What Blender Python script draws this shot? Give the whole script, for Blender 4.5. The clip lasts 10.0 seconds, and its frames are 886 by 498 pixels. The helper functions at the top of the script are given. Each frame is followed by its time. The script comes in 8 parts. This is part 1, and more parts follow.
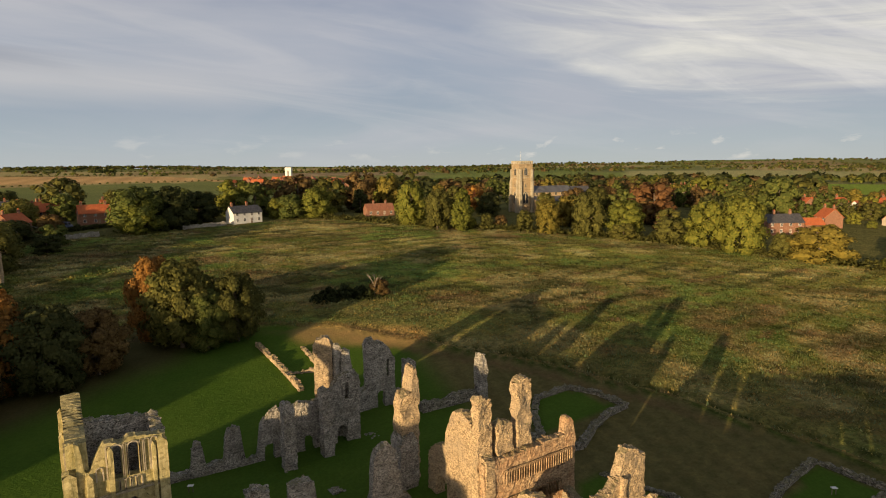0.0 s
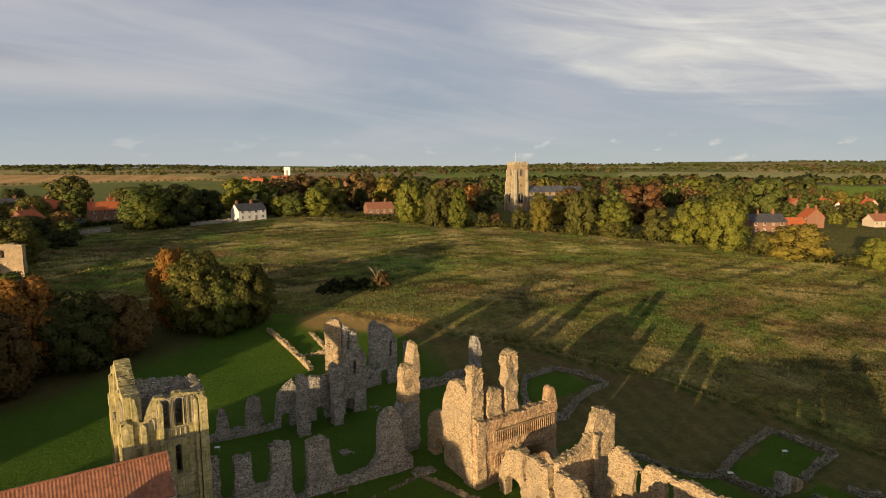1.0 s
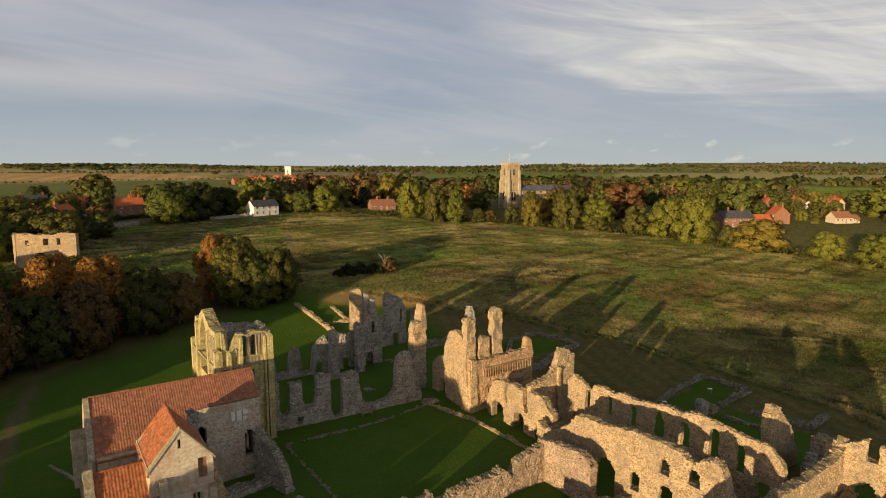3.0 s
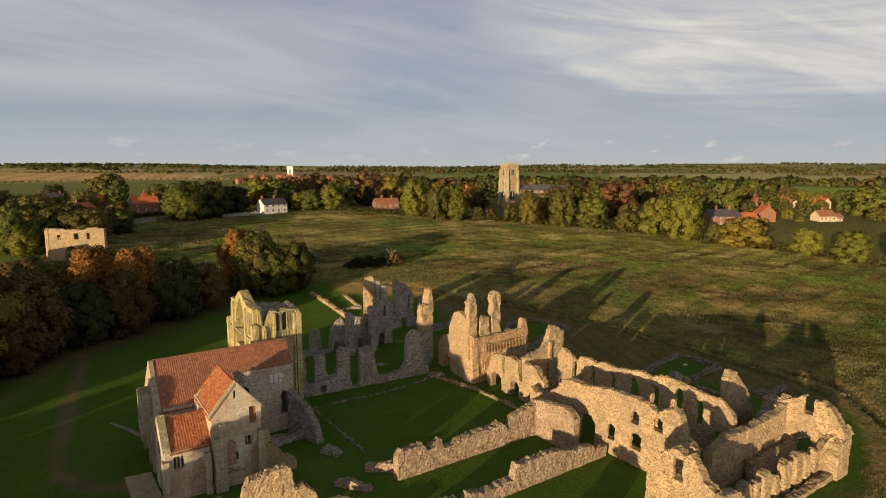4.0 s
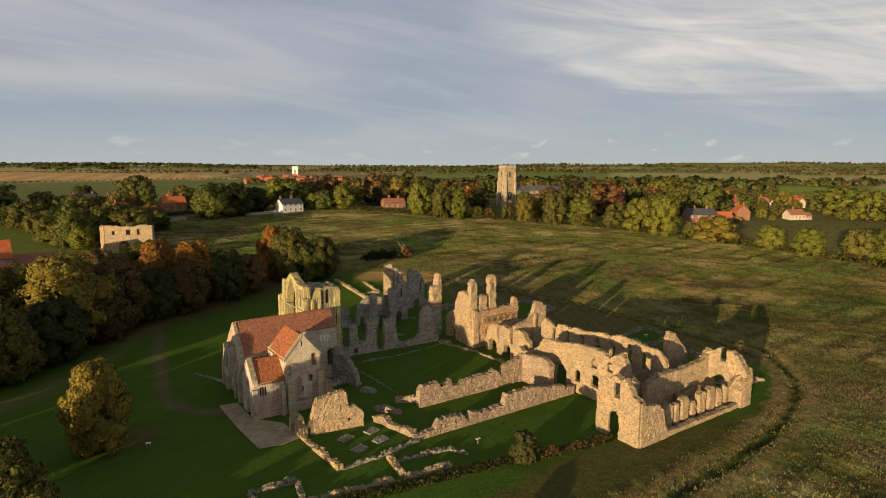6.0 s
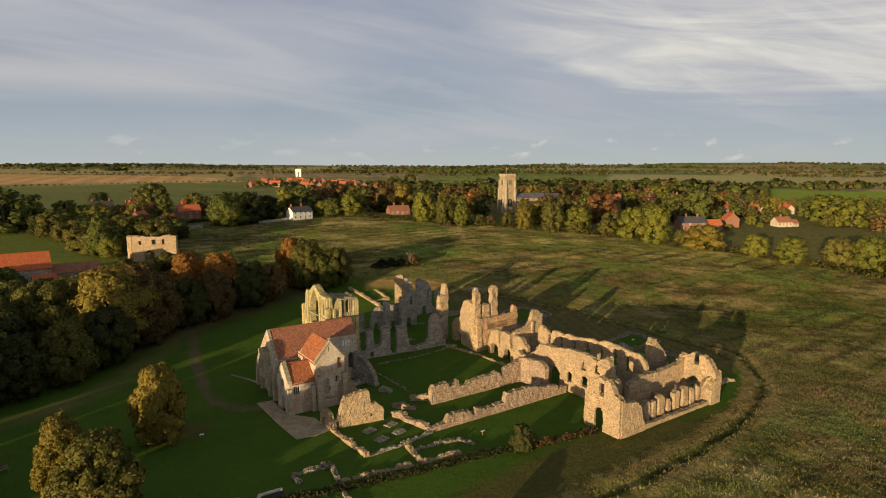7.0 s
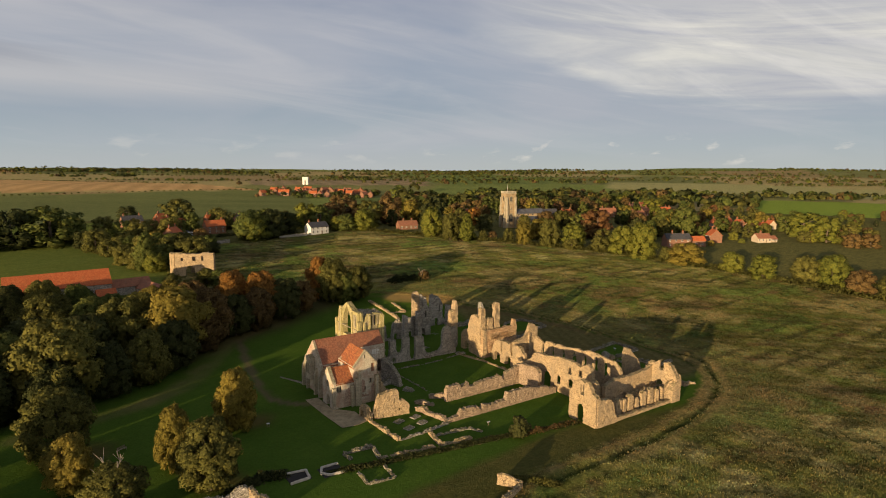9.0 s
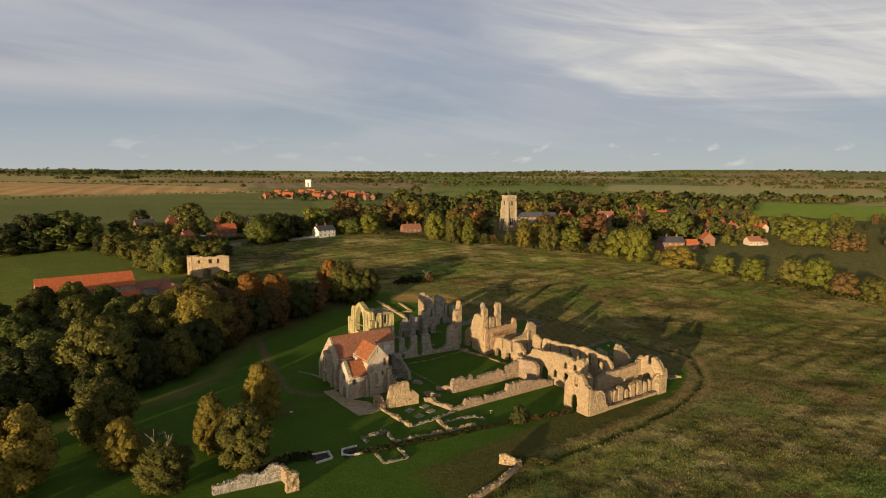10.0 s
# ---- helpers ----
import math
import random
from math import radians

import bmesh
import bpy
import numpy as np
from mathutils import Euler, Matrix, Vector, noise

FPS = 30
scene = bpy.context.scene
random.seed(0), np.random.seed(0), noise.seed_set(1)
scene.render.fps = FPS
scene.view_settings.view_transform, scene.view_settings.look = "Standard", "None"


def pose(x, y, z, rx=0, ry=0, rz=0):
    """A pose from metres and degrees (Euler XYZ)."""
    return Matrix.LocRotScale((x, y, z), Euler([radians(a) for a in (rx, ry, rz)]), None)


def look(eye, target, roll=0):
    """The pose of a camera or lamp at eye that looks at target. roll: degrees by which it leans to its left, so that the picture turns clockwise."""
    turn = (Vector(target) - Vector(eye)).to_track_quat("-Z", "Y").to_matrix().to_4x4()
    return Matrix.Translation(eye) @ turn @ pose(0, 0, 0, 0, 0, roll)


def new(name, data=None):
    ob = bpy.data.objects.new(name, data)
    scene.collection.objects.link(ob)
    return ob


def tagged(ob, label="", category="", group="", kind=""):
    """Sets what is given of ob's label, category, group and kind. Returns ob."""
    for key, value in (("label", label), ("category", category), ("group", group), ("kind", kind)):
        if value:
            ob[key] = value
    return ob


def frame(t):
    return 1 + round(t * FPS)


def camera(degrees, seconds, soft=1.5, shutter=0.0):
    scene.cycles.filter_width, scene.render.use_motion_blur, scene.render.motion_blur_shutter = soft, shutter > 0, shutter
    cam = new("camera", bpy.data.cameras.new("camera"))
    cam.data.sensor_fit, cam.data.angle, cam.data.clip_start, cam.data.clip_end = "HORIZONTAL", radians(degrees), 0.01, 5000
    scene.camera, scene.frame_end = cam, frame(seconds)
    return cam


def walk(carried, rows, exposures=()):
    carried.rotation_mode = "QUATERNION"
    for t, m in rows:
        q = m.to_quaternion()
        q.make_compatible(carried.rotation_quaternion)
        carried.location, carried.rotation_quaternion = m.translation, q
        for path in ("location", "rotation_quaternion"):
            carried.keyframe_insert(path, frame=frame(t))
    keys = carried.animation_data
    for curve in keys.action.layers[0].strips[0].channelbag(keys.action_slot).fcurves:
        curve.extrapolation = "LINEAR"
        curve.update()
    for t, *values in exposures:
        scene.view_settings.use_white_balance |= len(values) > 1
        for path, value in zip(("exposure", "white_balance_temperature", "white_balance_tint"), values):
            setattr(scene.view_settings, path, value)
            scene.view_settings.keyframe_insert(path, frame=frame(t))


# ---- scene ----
cam = camera(73.7, 10.0, 1.0)
PATH = [
    (0, (2.858, 3.366, 38.783), (3.961, 5.013, 38.516), -0.5),
    (0.5, (0.31, -0.285, 38.749), (1.416, 1.359, 38.482), -0.4),
    (1, (-2.511, -4.355, 38.661), (-1.4, -2.713, 38.395), -0.2),
    (1.5, (-5.288, -8.631, 38.58), (-4.173, -6.992, 38.315), -0.2),
    (2, (-8.644, -13.423, 38.47), (-7.528, -11.785, 38.207), -0.1),
    (2.5, (-12.048, -17.949, 38.576), (-10.93, -16.311, 38.311), -0.1),
    (3.8, (-22.516, -30.552, 38.463), (-21.392, -28.919, 38.198), 0.2),
    (4, (-24.064, -32.608, 38.468), (-22.942, -30.973, 38.203), 0.1),
    (4.5, (-28.026, -37.759, 38.571), (-26.905, -36.125, 38.306), -0.0),
    (5, (-32.164, -42.994, 38.609), (-31.042, -41.36, 38.343), 0.0),
    (5.5, (-36.148, -48.336, 38.853), (-35.026, -46.701, 38.586), 0.1),
    (7, (-49.967, -64.632, 45.953), (-48.847, -62.998, 45.682), 0.1),
    (7.5, (-54.404, -69.714, 48.359), (-53.284, -68.079, 48.092), 0.1),
    (8, (-58.923, -74.814, 50.893), (-57.803, -73.178, 50.63), 0.3),
    (8.5, (-63.286, -79.801, 53.343), (-62.167, -78.165, 53.083), 0.3),
    (9, (-67.581, -84.968, 55.393), (-66.463, -83.331, 55.133), 0.3),
    (9.5, (-71.829, -89.971, 56.885), (-70.711, -88.333, 56.628), 0.4),
    (10, (-76.214, -94.894, 57.966), (-75.097, -93.256, 57.71), 0.3),
]
walk(cam, [(t, look(eye, target, roll)) for t, eye, target, roll in PATH], [(0, 0.65, 6800, 6), (2.5, 0.61, 6800, 6), (4.5, 0.585, 6800, 6), (10, 0.585, 6800, 6)])

# ---- world, sun ----
SUN_AZ = (-0.913, -0.407)  # the sun stands low in this direction
SUN_EL = 5.3
world = bpy.data.worlds.new("evening_sky")
scene.world = world
world.use_nodes = True
wn, wl = world.node_tree.nodes, world.node_tree.links
wn.clear()


def mth(tree, op, a, b=None, clamp=False):
    n = tree.nodes.new("ShaderNodeMath")
    n.operation = op
    n.use_clamp = clamp
    for i, v in enumerate((a, b)):
        if v is None:
            continue
        if isinstance(v, (int, float)):
            n.inputs[i].default_value = v
        else:
            tree.links.new(v, n.inputs[i])
    return n.outputs[0]


def ramp(tree, fac, stops, interp="LINEAR"):
    n = tree.nodes.new("ShaderNodeValToRGB")
    n.color_ramp.interpolation = interp
    el = n.color_ramp.elements
    while len(el) < len(stops):
        el.new(0.5)
    for e, (p, c) in zip(el, stops):
        e.position = p
        e.color = (*c, 1) if len(c) == 3 else c
    tree.links.new(fac, n.inputs[0])
    return n.outputs[0]


def mix(tree, fac, a, b, blend="MIX"):
    n = tree.nodes.new("ShaderNodeMix")
    n.data_type = "RGBA"
    n.blend_type = blend
    for idx, v in ((0, fac), (6, a), (7, b)):
        if isinstance(v, (int, float)):
            n.inputs[idx].default_value = v
        elif isinstance(v, tuple):
            n.inputs[idx].default_value = (*v, 1) if len(v) == 3 else v
        else:
            tree.links.new(v, n.inputs[idx])
    return n.outputs[2]


def build_sky():
    tr = world.node_tree
    sky = tr.nodes.new("ShaderNodeTexSky")
    sky.sky_type = "NISHITA"
    sky.sun_disc = False
    sky.sun_elevation = radians(SUN_EL)
    sky.sun_rotation = math.atan2(SUN_AZ[0], SUN_AZ[1])
    sky.altitude = 50
    sky.air_density, sky.dust_density, sky.ozone_density = 1.0, 0.6, 2.0
    co = tr.nodes.new("ShaderNodeTexCoord")
    sep = tr.nodes.new("ShaderNodeSeparateXYZ")
    tr.links.new(co.outputs["Generated"], sep.inputs[0])
    up = sep.outputs[2]

    def flat(x, y, z=None):
        c = tr.nodes.new("ShaderNodeCombineXYZ")
        tr.links.new(x, c.inputs[0])
        tr.links.new(y, c.inputs[1])
        if z is not None:
            tr.links.new(z, c.inputs[2])
        return c.outputs[0]

    def cloud(vec, scale, rot, sx, sy, detail, rough, dist, off):
        mp = tr.nodes.new("ShaderNodeMapping")
        mp.inputs["Rotation"].default_value = (0, 0, radians(rot))
        mp.inputs["Scale"].default_value = (sx, sy, 1)
        mp.inputs["Location"].default_value = off
        tr.links.new(vec, mp.inputs[0])
        no = tr.nodes.new("ShaderNodeTexNoise")
        no.inputs["Scale"].default_value = scale
        no.inputs["Detail"].default_value = detail
        no.inputs["Roughness"].default_value = rough
        no.inputs["Distortion"].default_value = dist
        tr.links.new(mp.outputs[0], no.inputs["Vector"])
        return no.outputs[0]

    # the directions ahead and to the side of the valley
    ahead = mth(tr, "ADD", mth(tr, "MULTIPLY", sep.outputs[0], 0.559), mth(tr, "MULTIPLY", sep.outputs[1], 0.829))
    aside = mth(tr, "SUBTRACT", mth(tr, "MULTIPLY", sep.outputs[0], 0.829), mth(tr, "MULTIPLY", sep.outputs[1], 0.559))
    slant = mth(tr, "ADD", up, mth(tr, "MULTIPLY", aside, 0.13))
    long_s = flat(mth(tr, "MULTIPLY", aside, 2.0), mth(tr, "MULTIPLY", slant, 17.0), ahead)
    soft_s = flat(mth(tr, "MULTIPLY", aside, 1.3), mth(tr, "MULTIPLY", up, 7.0), ahead)
    comb_s = flat(mth(tr, "MULTIPLY", aside, 5.0), mth(tr, "MULTIPLY", mth(tr, "ADD", up, mth(tr, "MULTIPLY", aside, 0.42)), 26.0), ahead)
    puff_s = flat(mth(tr, "MULTIPLY", aside, 15.0), mth(tr, "MULTIPLY", mth(tr, "SUBTRACT", up, mth(tr, "MULTIPLY", aside, 0.10)), 38.0), ahead)
    streak = cloud(long_s, 1.0, 0, 1.0, 1.0, 8, 0.6, 0.8, (3.7, 1.2, 0))
    broad = cloud(soft_s, 1.0, 0, 1.0, 1.0, 5, 0.55, 0.5, (0.9, 2.1, 0))
    ripple = cloud(comb_s, 1.0, 0, 1.0, 1.0, 6, 0.6, 0.3, (1.3, 0.2, 0))
    puffs = cloud(puff_s, 1.0, 0, 1.0, 1.0, 6, 0.55, 0.3, (5.1, 2.3, 0))

    clear = ramp(tr, up, [(0.0, (3.1, 3.4, 3.6)), (0.04, (2.6, 3.0, 3.55)), (0.10, (1.95, 2.35, 3.1)), (0.2, (2.0, 2.3, 3.1)), (0.32, (1.45, 1.65, 2.5)), (0.7, (0.85, 1.05, 1.8))])
    clear = mix(tr, 0.10, clear, sky.outputs[0])
    veil = mth(tr, "MULTIPLY", ramp(tr, broad, [(0.36, (0.0,) * 3), (0.60, (1.0,) * 3)]), ramp(tr, up, [(0.0, (0.3,) * 3), (0.06, (0.65,) * 3), (0.3, (0.8,) * 3), (0.6, (0.3,) * 3)]))
    col = mix(tr, veil, clear, (3.05, 3.1, 3.6))
    bandy = mth(tr, "MULTIPLY", ramp(tr, streak, [(0.50, (0.0,) * 3), (0.68, (1.0,) * 3)]), ramp(tr, up, [(0.02, (0.1,) * 3), (0.06, (0.3,) * 3), (0.2, (0.26,) * 3), (0.4, (0.1,) * 3)]))
    col = mix(tr, bandy, col, (4.1, 4.0, 4.2))
    puff = mth(tr, "MULTIPLY", ramp(tr, puffs, [(0.58, (0.0,) * 3), (0.69, (0.9,) * 3)]), ramp(tr, up, [(0.008, (0.0,) * 3), (0.022, (0.85,) * 3), (0.044, (0.75,) * 3), (0.064, (0.0,) * 3)]))
    puff = mth(tr, "MULTIPLY", puff, ramp(tr, mth(tr, "ADD", mth(tr, "MULTIPLY", aside, 0.5), 0.5), [(0.53, (0.3,) * 3), (0.6, (1.0,) * 3)]))
    col = mix(tr, puff, col, (5.2, 4.85, 4.6))
    # a paler bank on the one hand, and the great streaked sheet with its clean lower edge on the other
    warp = mth(tr, "MULTIPLY", mth(tr, "SUBTRACT", streak, 0.5), 0.05)
    left = mth(tr, "MULTIPLY", ramp(tr, mth(tr, "MULTIPLY", aside, -1.0), [(0.12, (0.0,) * 3), (0.45, (0.6,) * 3), (0.8, (0.9,) * 3)]), ramp(tr, mth(tr, "ADD", up, warp), [(0.078, (0.0,) * 3), (0.118, (0.8,) * 3), (0.140, (0.75,) * 3), (0.168, (0.15,) * 3), (0.19, (0.15,) * 3), (0.23, (0.4,) * 3), (0.5, (0.1,) * 3)]))
    col = mix(tr, left, col, (4.1, 3.9, 4.0))
    # one low grey cloud in front of the bank
    shade = mth(tr, "MULTIPLY", ramp(tr, mth(tr, "ADD", mth(tr, "MULTIPLY", aside, -1.0), mth(tr, "MULTIPLY", warp, 3.0)), [(0.50, (0.0,) * 3), (0.60, (0.75,) * 3)]), ramp(tr, mth(tr, "ADD", up, warp), [(0.128, (0.0,) * 3), (0.146, (1.0,) * 3), (0.160, (0.9,) * 3), (0.172, (0.0,) * 3)]))
    col = mix(tr, shade, col, (2.15, 2.25, 2.7))
    rim = ramp(tr, aside, [(0.0, (0.22,) * 3), (0.2, (0.152,) * 3), (0.29, (0.116,) * 3), (0.45, (0.094,) * 3), (0.6, (0.085,) * 3), (0.8, (0.08,) * 3)])
    over = mth(tr, "SUBTRACT", mth(tr, "ADD", up, mth(tr, "MULTIPLY", warp, 0.7)), rim)
    mass = mth(tr, "MULTIPLY", ramp(tr, over, [(0.0, (0.0,) * 3), (0.022, (0.85,) * 3), (0.2, (0.9,) * 3)]), ramp(tr, aside, [(0.02, (0.0,) * 3), (0.22, (0.55,) * 3), (0.45, (0.95,) * 3)]))
    lit = ramp(tr, streak, [(0.36, (2.9, 2.95, 3.5)), (0.50, (4.3, 4.2, 4.2)), (0.64, (6.2, 5.9, 5.3))])
    lit = mix(tr, mth(tr, "MULTIPLY", ramp(tr, ripple, [(0.48, (0.0,) * 3), (0.66, (1.0,) * 3)]), 0.45), lit, (6.0, 5.7, 5.5))
    lit = mix(tr, 1.0, lit, ramp(tr, up, [(0.27, (1.0,) * 3), (0.42, (0.55, 0.56, 0.6)), (0.8, (0.40, 0.42, 0.48))]), "MULTIPLY")
    col = mix(tr, mass, col, lit)
    # the bright western sky round the low sun, behind thin cloud
    west = mth(tr, "ADD", mth(tr, "MULTIPLY", sep.outputs[0], SUN_AZ[0]), mth(tr, "MULTIPLY", sep.outputs[1], SUN_AZ[1]))
    glow = mth(tr, "MULTIPLY", ramp(tr, west, [(0.2, (0.0,) * 3), (0.75, (0.45,) * 3), (1.0, (1.0,) * 3)]), ramp(tr, up, [(0.0, (1.0,) * 3), (0.25, (0.7,) * 3), (0.7, (0.0,) * 3)]))
    col = mix(tr, glow, col, (9.0, 7.0, 5.0))
    bg = tr.nodes.new("ShaderNodeBackground")
    tr.links.new(col, bg.inputs[0])
    bg.inputs[1].default_value = SKY_STRENGTH
    out = tr.nodes.new("ShaderNodeOutputWorld")
    tr.links.new(bg.outputs[0], out.inputs[0])


SKY_STRENGTH = 0.1
build_sky()

sun = new("sun", bpy.data.lights.new("sun", "SUN"))
sun.data.energy, sun.data.angle, sun.data.color = 5.0, radians(0.6), (1.0, 0.71, 0.42)
el = radians(SUN_EL)
sun_dir = Vector((SUN_AZ[0] * math.cos(el), SUN_AZ[1] * math.cos(el), math.sin(el)))
sun.matrix_world = Matrix.Translation((-60, -40, 120)) @ sun_dir.to_track_quat("Z", "Y").to_matrix().to_4x4()


# ---- materials ----
def material(name, build, rough=0.9):
    m = bpy.data.materials.new(name)
    m.use_nodes = True
    tr = m.node_tree
    bsdf = tr.nodes["Principled BSDF"]
    bsdf.inputs["Roughness"].default_value = rough
    bsdf.inputs["Specular IOR Level"].default_value = 0.25
    build(tr, bsdf)
    return m


def coords(tr, kind="Object", scale=1.0):
    co = tr.nodes.new("ShaderNodeTexCoord")
    mp = tr.nodes.new("ShaderNodeMapping")
    s = (scale,) * 3 if isinstance(scale, (int, float)) else scale
    mp.inputs["Scale"].default_value = s
    tr.links.new(co.outputs[kind], mp.inputs[0])
    return mp.outputs[0]


def noise_of(tr, vec, scale, detail=4, rough=0.55, dist=0.0):
    n = tr.nodes.new("ShaderNodeTexNoise")
    n.inputs["Scale"].default_value = scale
    n.inputs["Detail"].default_value = detail
    n.inputs["Roughness"].default_value = rough
    n.inputs["Distortion"].default_value = dist
    tr.links.new(vec, n.inputs["Vector"])
    return n.outputs[0]


def cells_of(tr, vec, scale, out="Color"):
    n = tr.nodes.new("ShaderNodeTexVoronoi")
    n.inputs["Scale"].default_value = scale
    tr.links.new(vec, n.inputs["Vector"])
    return n.outputs[out]


def bump(tr, bsdf, height, strength, distance):
    b = tr.nodes.new("ShaderNodeBump")
    b.inputs["Strength"].default_value = strength
    b.inputs["Distance"].default_value = distance
    tr.links.new(height, b.inputs["Height"])
    tr.links.new(b.outputs[0], bsdf.inputs["Normal"])


def rubble(dark, mid, pale, stain, stain_at=0.56, relief=0.10, size=5.5, grit=1.0, rows_k=1.0, drip=0.0):
    """Flint and mortar: single stones in uneven courses, mortar washed out between them, weather stains and mossy ledges."""
    def build(tr, bsdf):
        v = coords(tr)
        flat_v = coords(tr, "Object", (1.0, 1.0, 1.35))
        stone = tr.nodes.new("ShaderNodeTexVoronoi")
        stone.inputs["Scale"].default_value = size * 0.62
        stone.inputs["Randomness"].default_value = 0.9
        tr.links.new(flat_v, stone.inputs["Vector"])
        grey = tr.nodes.new("ShaderNodeRGBToBW")
        tr.links.new(stone.outputs["Color"], grey.inputs[0])
        fine = noise_of(tr, v, 11.0, 6, 0.7)
        broad = noise_of(tr, v, 1.3, 6, 0.65, 0.3)
        f = mth(tr, "ADD", mth(tr, "ADD", mth(tr, "MULTIPLY", grey.outputs[0], 0.34), mth(tr, "MULTIPLY", fine, 0.33)), mth(tr, "MULTIPLY", broad, 0.33))
        col = ramp(tr, f, [(0.5 - 0.20 / grit, dark), (0.5 - 0.03, mid), (0.5 + 0.17 / grit, pale)])
        big = noise_of(tr, v, 0.33, 5, 0.6, 0.5)
        col = mix(tr, ramp(tr, big, [(stain_at - 0.1, (0.0,) * 3), (stain_at + 0.12, (0.6,) * 3)]), col, stain)
        rows = noise_of(tr, coords(tr, "Object", (0.35, 0.35, 3.4)), 0.9, 4, 0.6)
        col = mix(tr, 1.0, col, ramp(tr, rows, [(0.34, (1 - 0.26 * rows_k,) * 3), (0.5, (1.0,) * 3), (0.66, (1 + 0.16 * rows_k,) * 3)]), "MULTIPLY")
        if drip:
            runs = noise_of(tr, coords(tr, "Object", (2.2, 2.2, 0.22)), 1.6, 5, 0.65)
            col = mix(tr, 1.0, col, ramp(tr, runs, [(0.34, (1 - 0.5 * drip, 1 - 0.46 * drip, 1 - 0.5 * drip)), (0.5, (1.0,) * 3), (0.7, (1 + 0.22 * drip,) * 3)]), "MULTIPLY")
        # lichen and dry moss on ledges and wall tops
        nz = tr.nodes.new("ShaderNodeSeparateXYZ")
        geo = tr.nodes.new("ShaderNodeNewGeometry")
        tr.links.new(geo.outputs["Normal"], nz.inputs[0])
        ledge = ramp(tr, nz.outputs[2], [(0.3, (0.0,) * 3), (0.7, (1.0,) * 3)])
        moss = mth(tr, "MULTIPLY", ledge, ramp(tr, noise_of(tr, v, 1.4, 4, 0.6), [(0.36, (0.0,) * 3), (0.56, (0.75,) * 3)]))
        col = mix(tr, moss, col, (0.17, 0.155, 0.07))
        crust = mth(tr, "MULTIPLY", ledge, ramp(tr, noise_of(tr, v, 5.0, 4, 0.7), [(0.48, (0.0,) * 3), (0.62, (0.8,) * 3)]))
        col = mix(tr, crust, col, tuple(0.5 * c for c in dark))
        # sockets where stones have dropped out, with their inner shade painted dark
        holes = noise_of(tr, flat_v, 3.1, 2, 0.5)
        col = mix(tr, ramp(tr, holes, [(0.70, (0.0,) * 3), (0.74, (0.8 * min(1.0, grit),) * 3)]), col, tuple(0.35 * c for c in dark))
        tr.links.new(col, bsdf.inputs["Base Color"])
        h = mth(tr, "SUBTRACT", mth(tr, "ADD", mth(tr, "MULTIPLY", fine, 0.6), mth(tr, "MULTIPLY", mth(tr, "SUBTRACT", 1.0, stone.outputs["Distance"]), 0.35)), mth(tr, "MULTIPLY", ramp(tr, holes, [(0.68, (0.0,) * 3), (0.76, (1.0,) * 3)]), 0.9))
        h = mth(tr, "ADD", h, mth(tr, "MULTIPLY", broad, 0.8))
        bump(tr, bsdf, h, 1.0, relief)
    return build


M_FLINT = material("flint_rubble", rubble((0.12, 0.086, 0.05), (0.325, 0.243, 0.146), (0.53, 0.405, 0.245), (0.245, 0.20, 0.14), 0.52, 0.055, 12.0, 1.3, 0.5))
# pinkish flint for the refectory, its partial shade put into a darker colour
M_FLINT_DULL = material("half_shaded_pinkish_flint", rubble((0.10, 0.074, 0.054), (0.265, 0.20, 0.14), (0.47, 0.365, 0.265), (0.20, 0.15, 0.105), 0.54, 0.05, 11.0, 1.2, 0.5))
# greyer than the sunlit M_FLINT: most of its walls have their shade in the colour
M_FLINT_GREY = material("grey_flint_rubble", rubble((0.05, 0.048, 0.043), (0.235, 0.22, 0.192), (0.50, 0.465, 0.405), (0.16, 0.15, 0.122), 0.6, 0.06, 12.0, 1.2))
# greenish moss stain, and a dark base that paints in the footings' shade
M_FOOTING = material("shaded_mossy_footings", rubble((0.045, 0.043, 0.034), (0.15, 0.138, 0.106), (0.38, 0.35, 0.29), (0.105, 0.108, 0.066), 0.55, 0.10, 10.0, 1.6))
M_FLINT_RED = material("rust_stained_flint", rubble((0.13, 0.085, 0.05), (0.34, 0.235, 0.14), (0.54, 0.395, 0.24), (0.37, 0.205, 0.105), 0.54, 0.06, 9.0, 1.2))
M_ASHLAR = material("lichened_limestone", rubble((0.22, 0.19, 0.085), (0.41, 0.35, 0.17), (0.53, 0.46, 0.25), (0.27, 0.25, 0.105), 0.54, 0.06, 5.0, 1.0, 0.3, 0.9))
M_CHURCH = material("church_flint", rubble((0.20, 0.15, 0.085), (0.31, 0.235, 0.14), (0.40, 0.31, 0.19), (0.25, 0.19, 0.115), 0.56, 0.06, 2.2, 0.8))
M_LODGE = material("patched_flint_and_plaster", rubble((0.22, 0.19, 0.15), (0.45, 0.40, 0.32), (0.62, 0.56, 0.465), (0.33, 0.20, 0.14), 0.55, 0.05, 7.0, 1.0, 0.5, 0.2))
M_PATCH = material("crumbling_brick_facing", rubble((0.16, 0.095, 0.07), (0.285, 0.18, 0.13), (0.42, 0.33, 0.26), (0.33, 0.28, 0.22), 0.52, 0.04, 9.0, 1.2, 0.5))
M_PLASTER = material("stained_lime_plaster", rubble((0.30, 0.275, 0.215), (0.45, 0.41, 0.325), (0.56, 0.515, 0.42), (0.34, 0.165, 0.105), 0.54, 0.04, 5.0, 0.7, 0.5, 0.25))
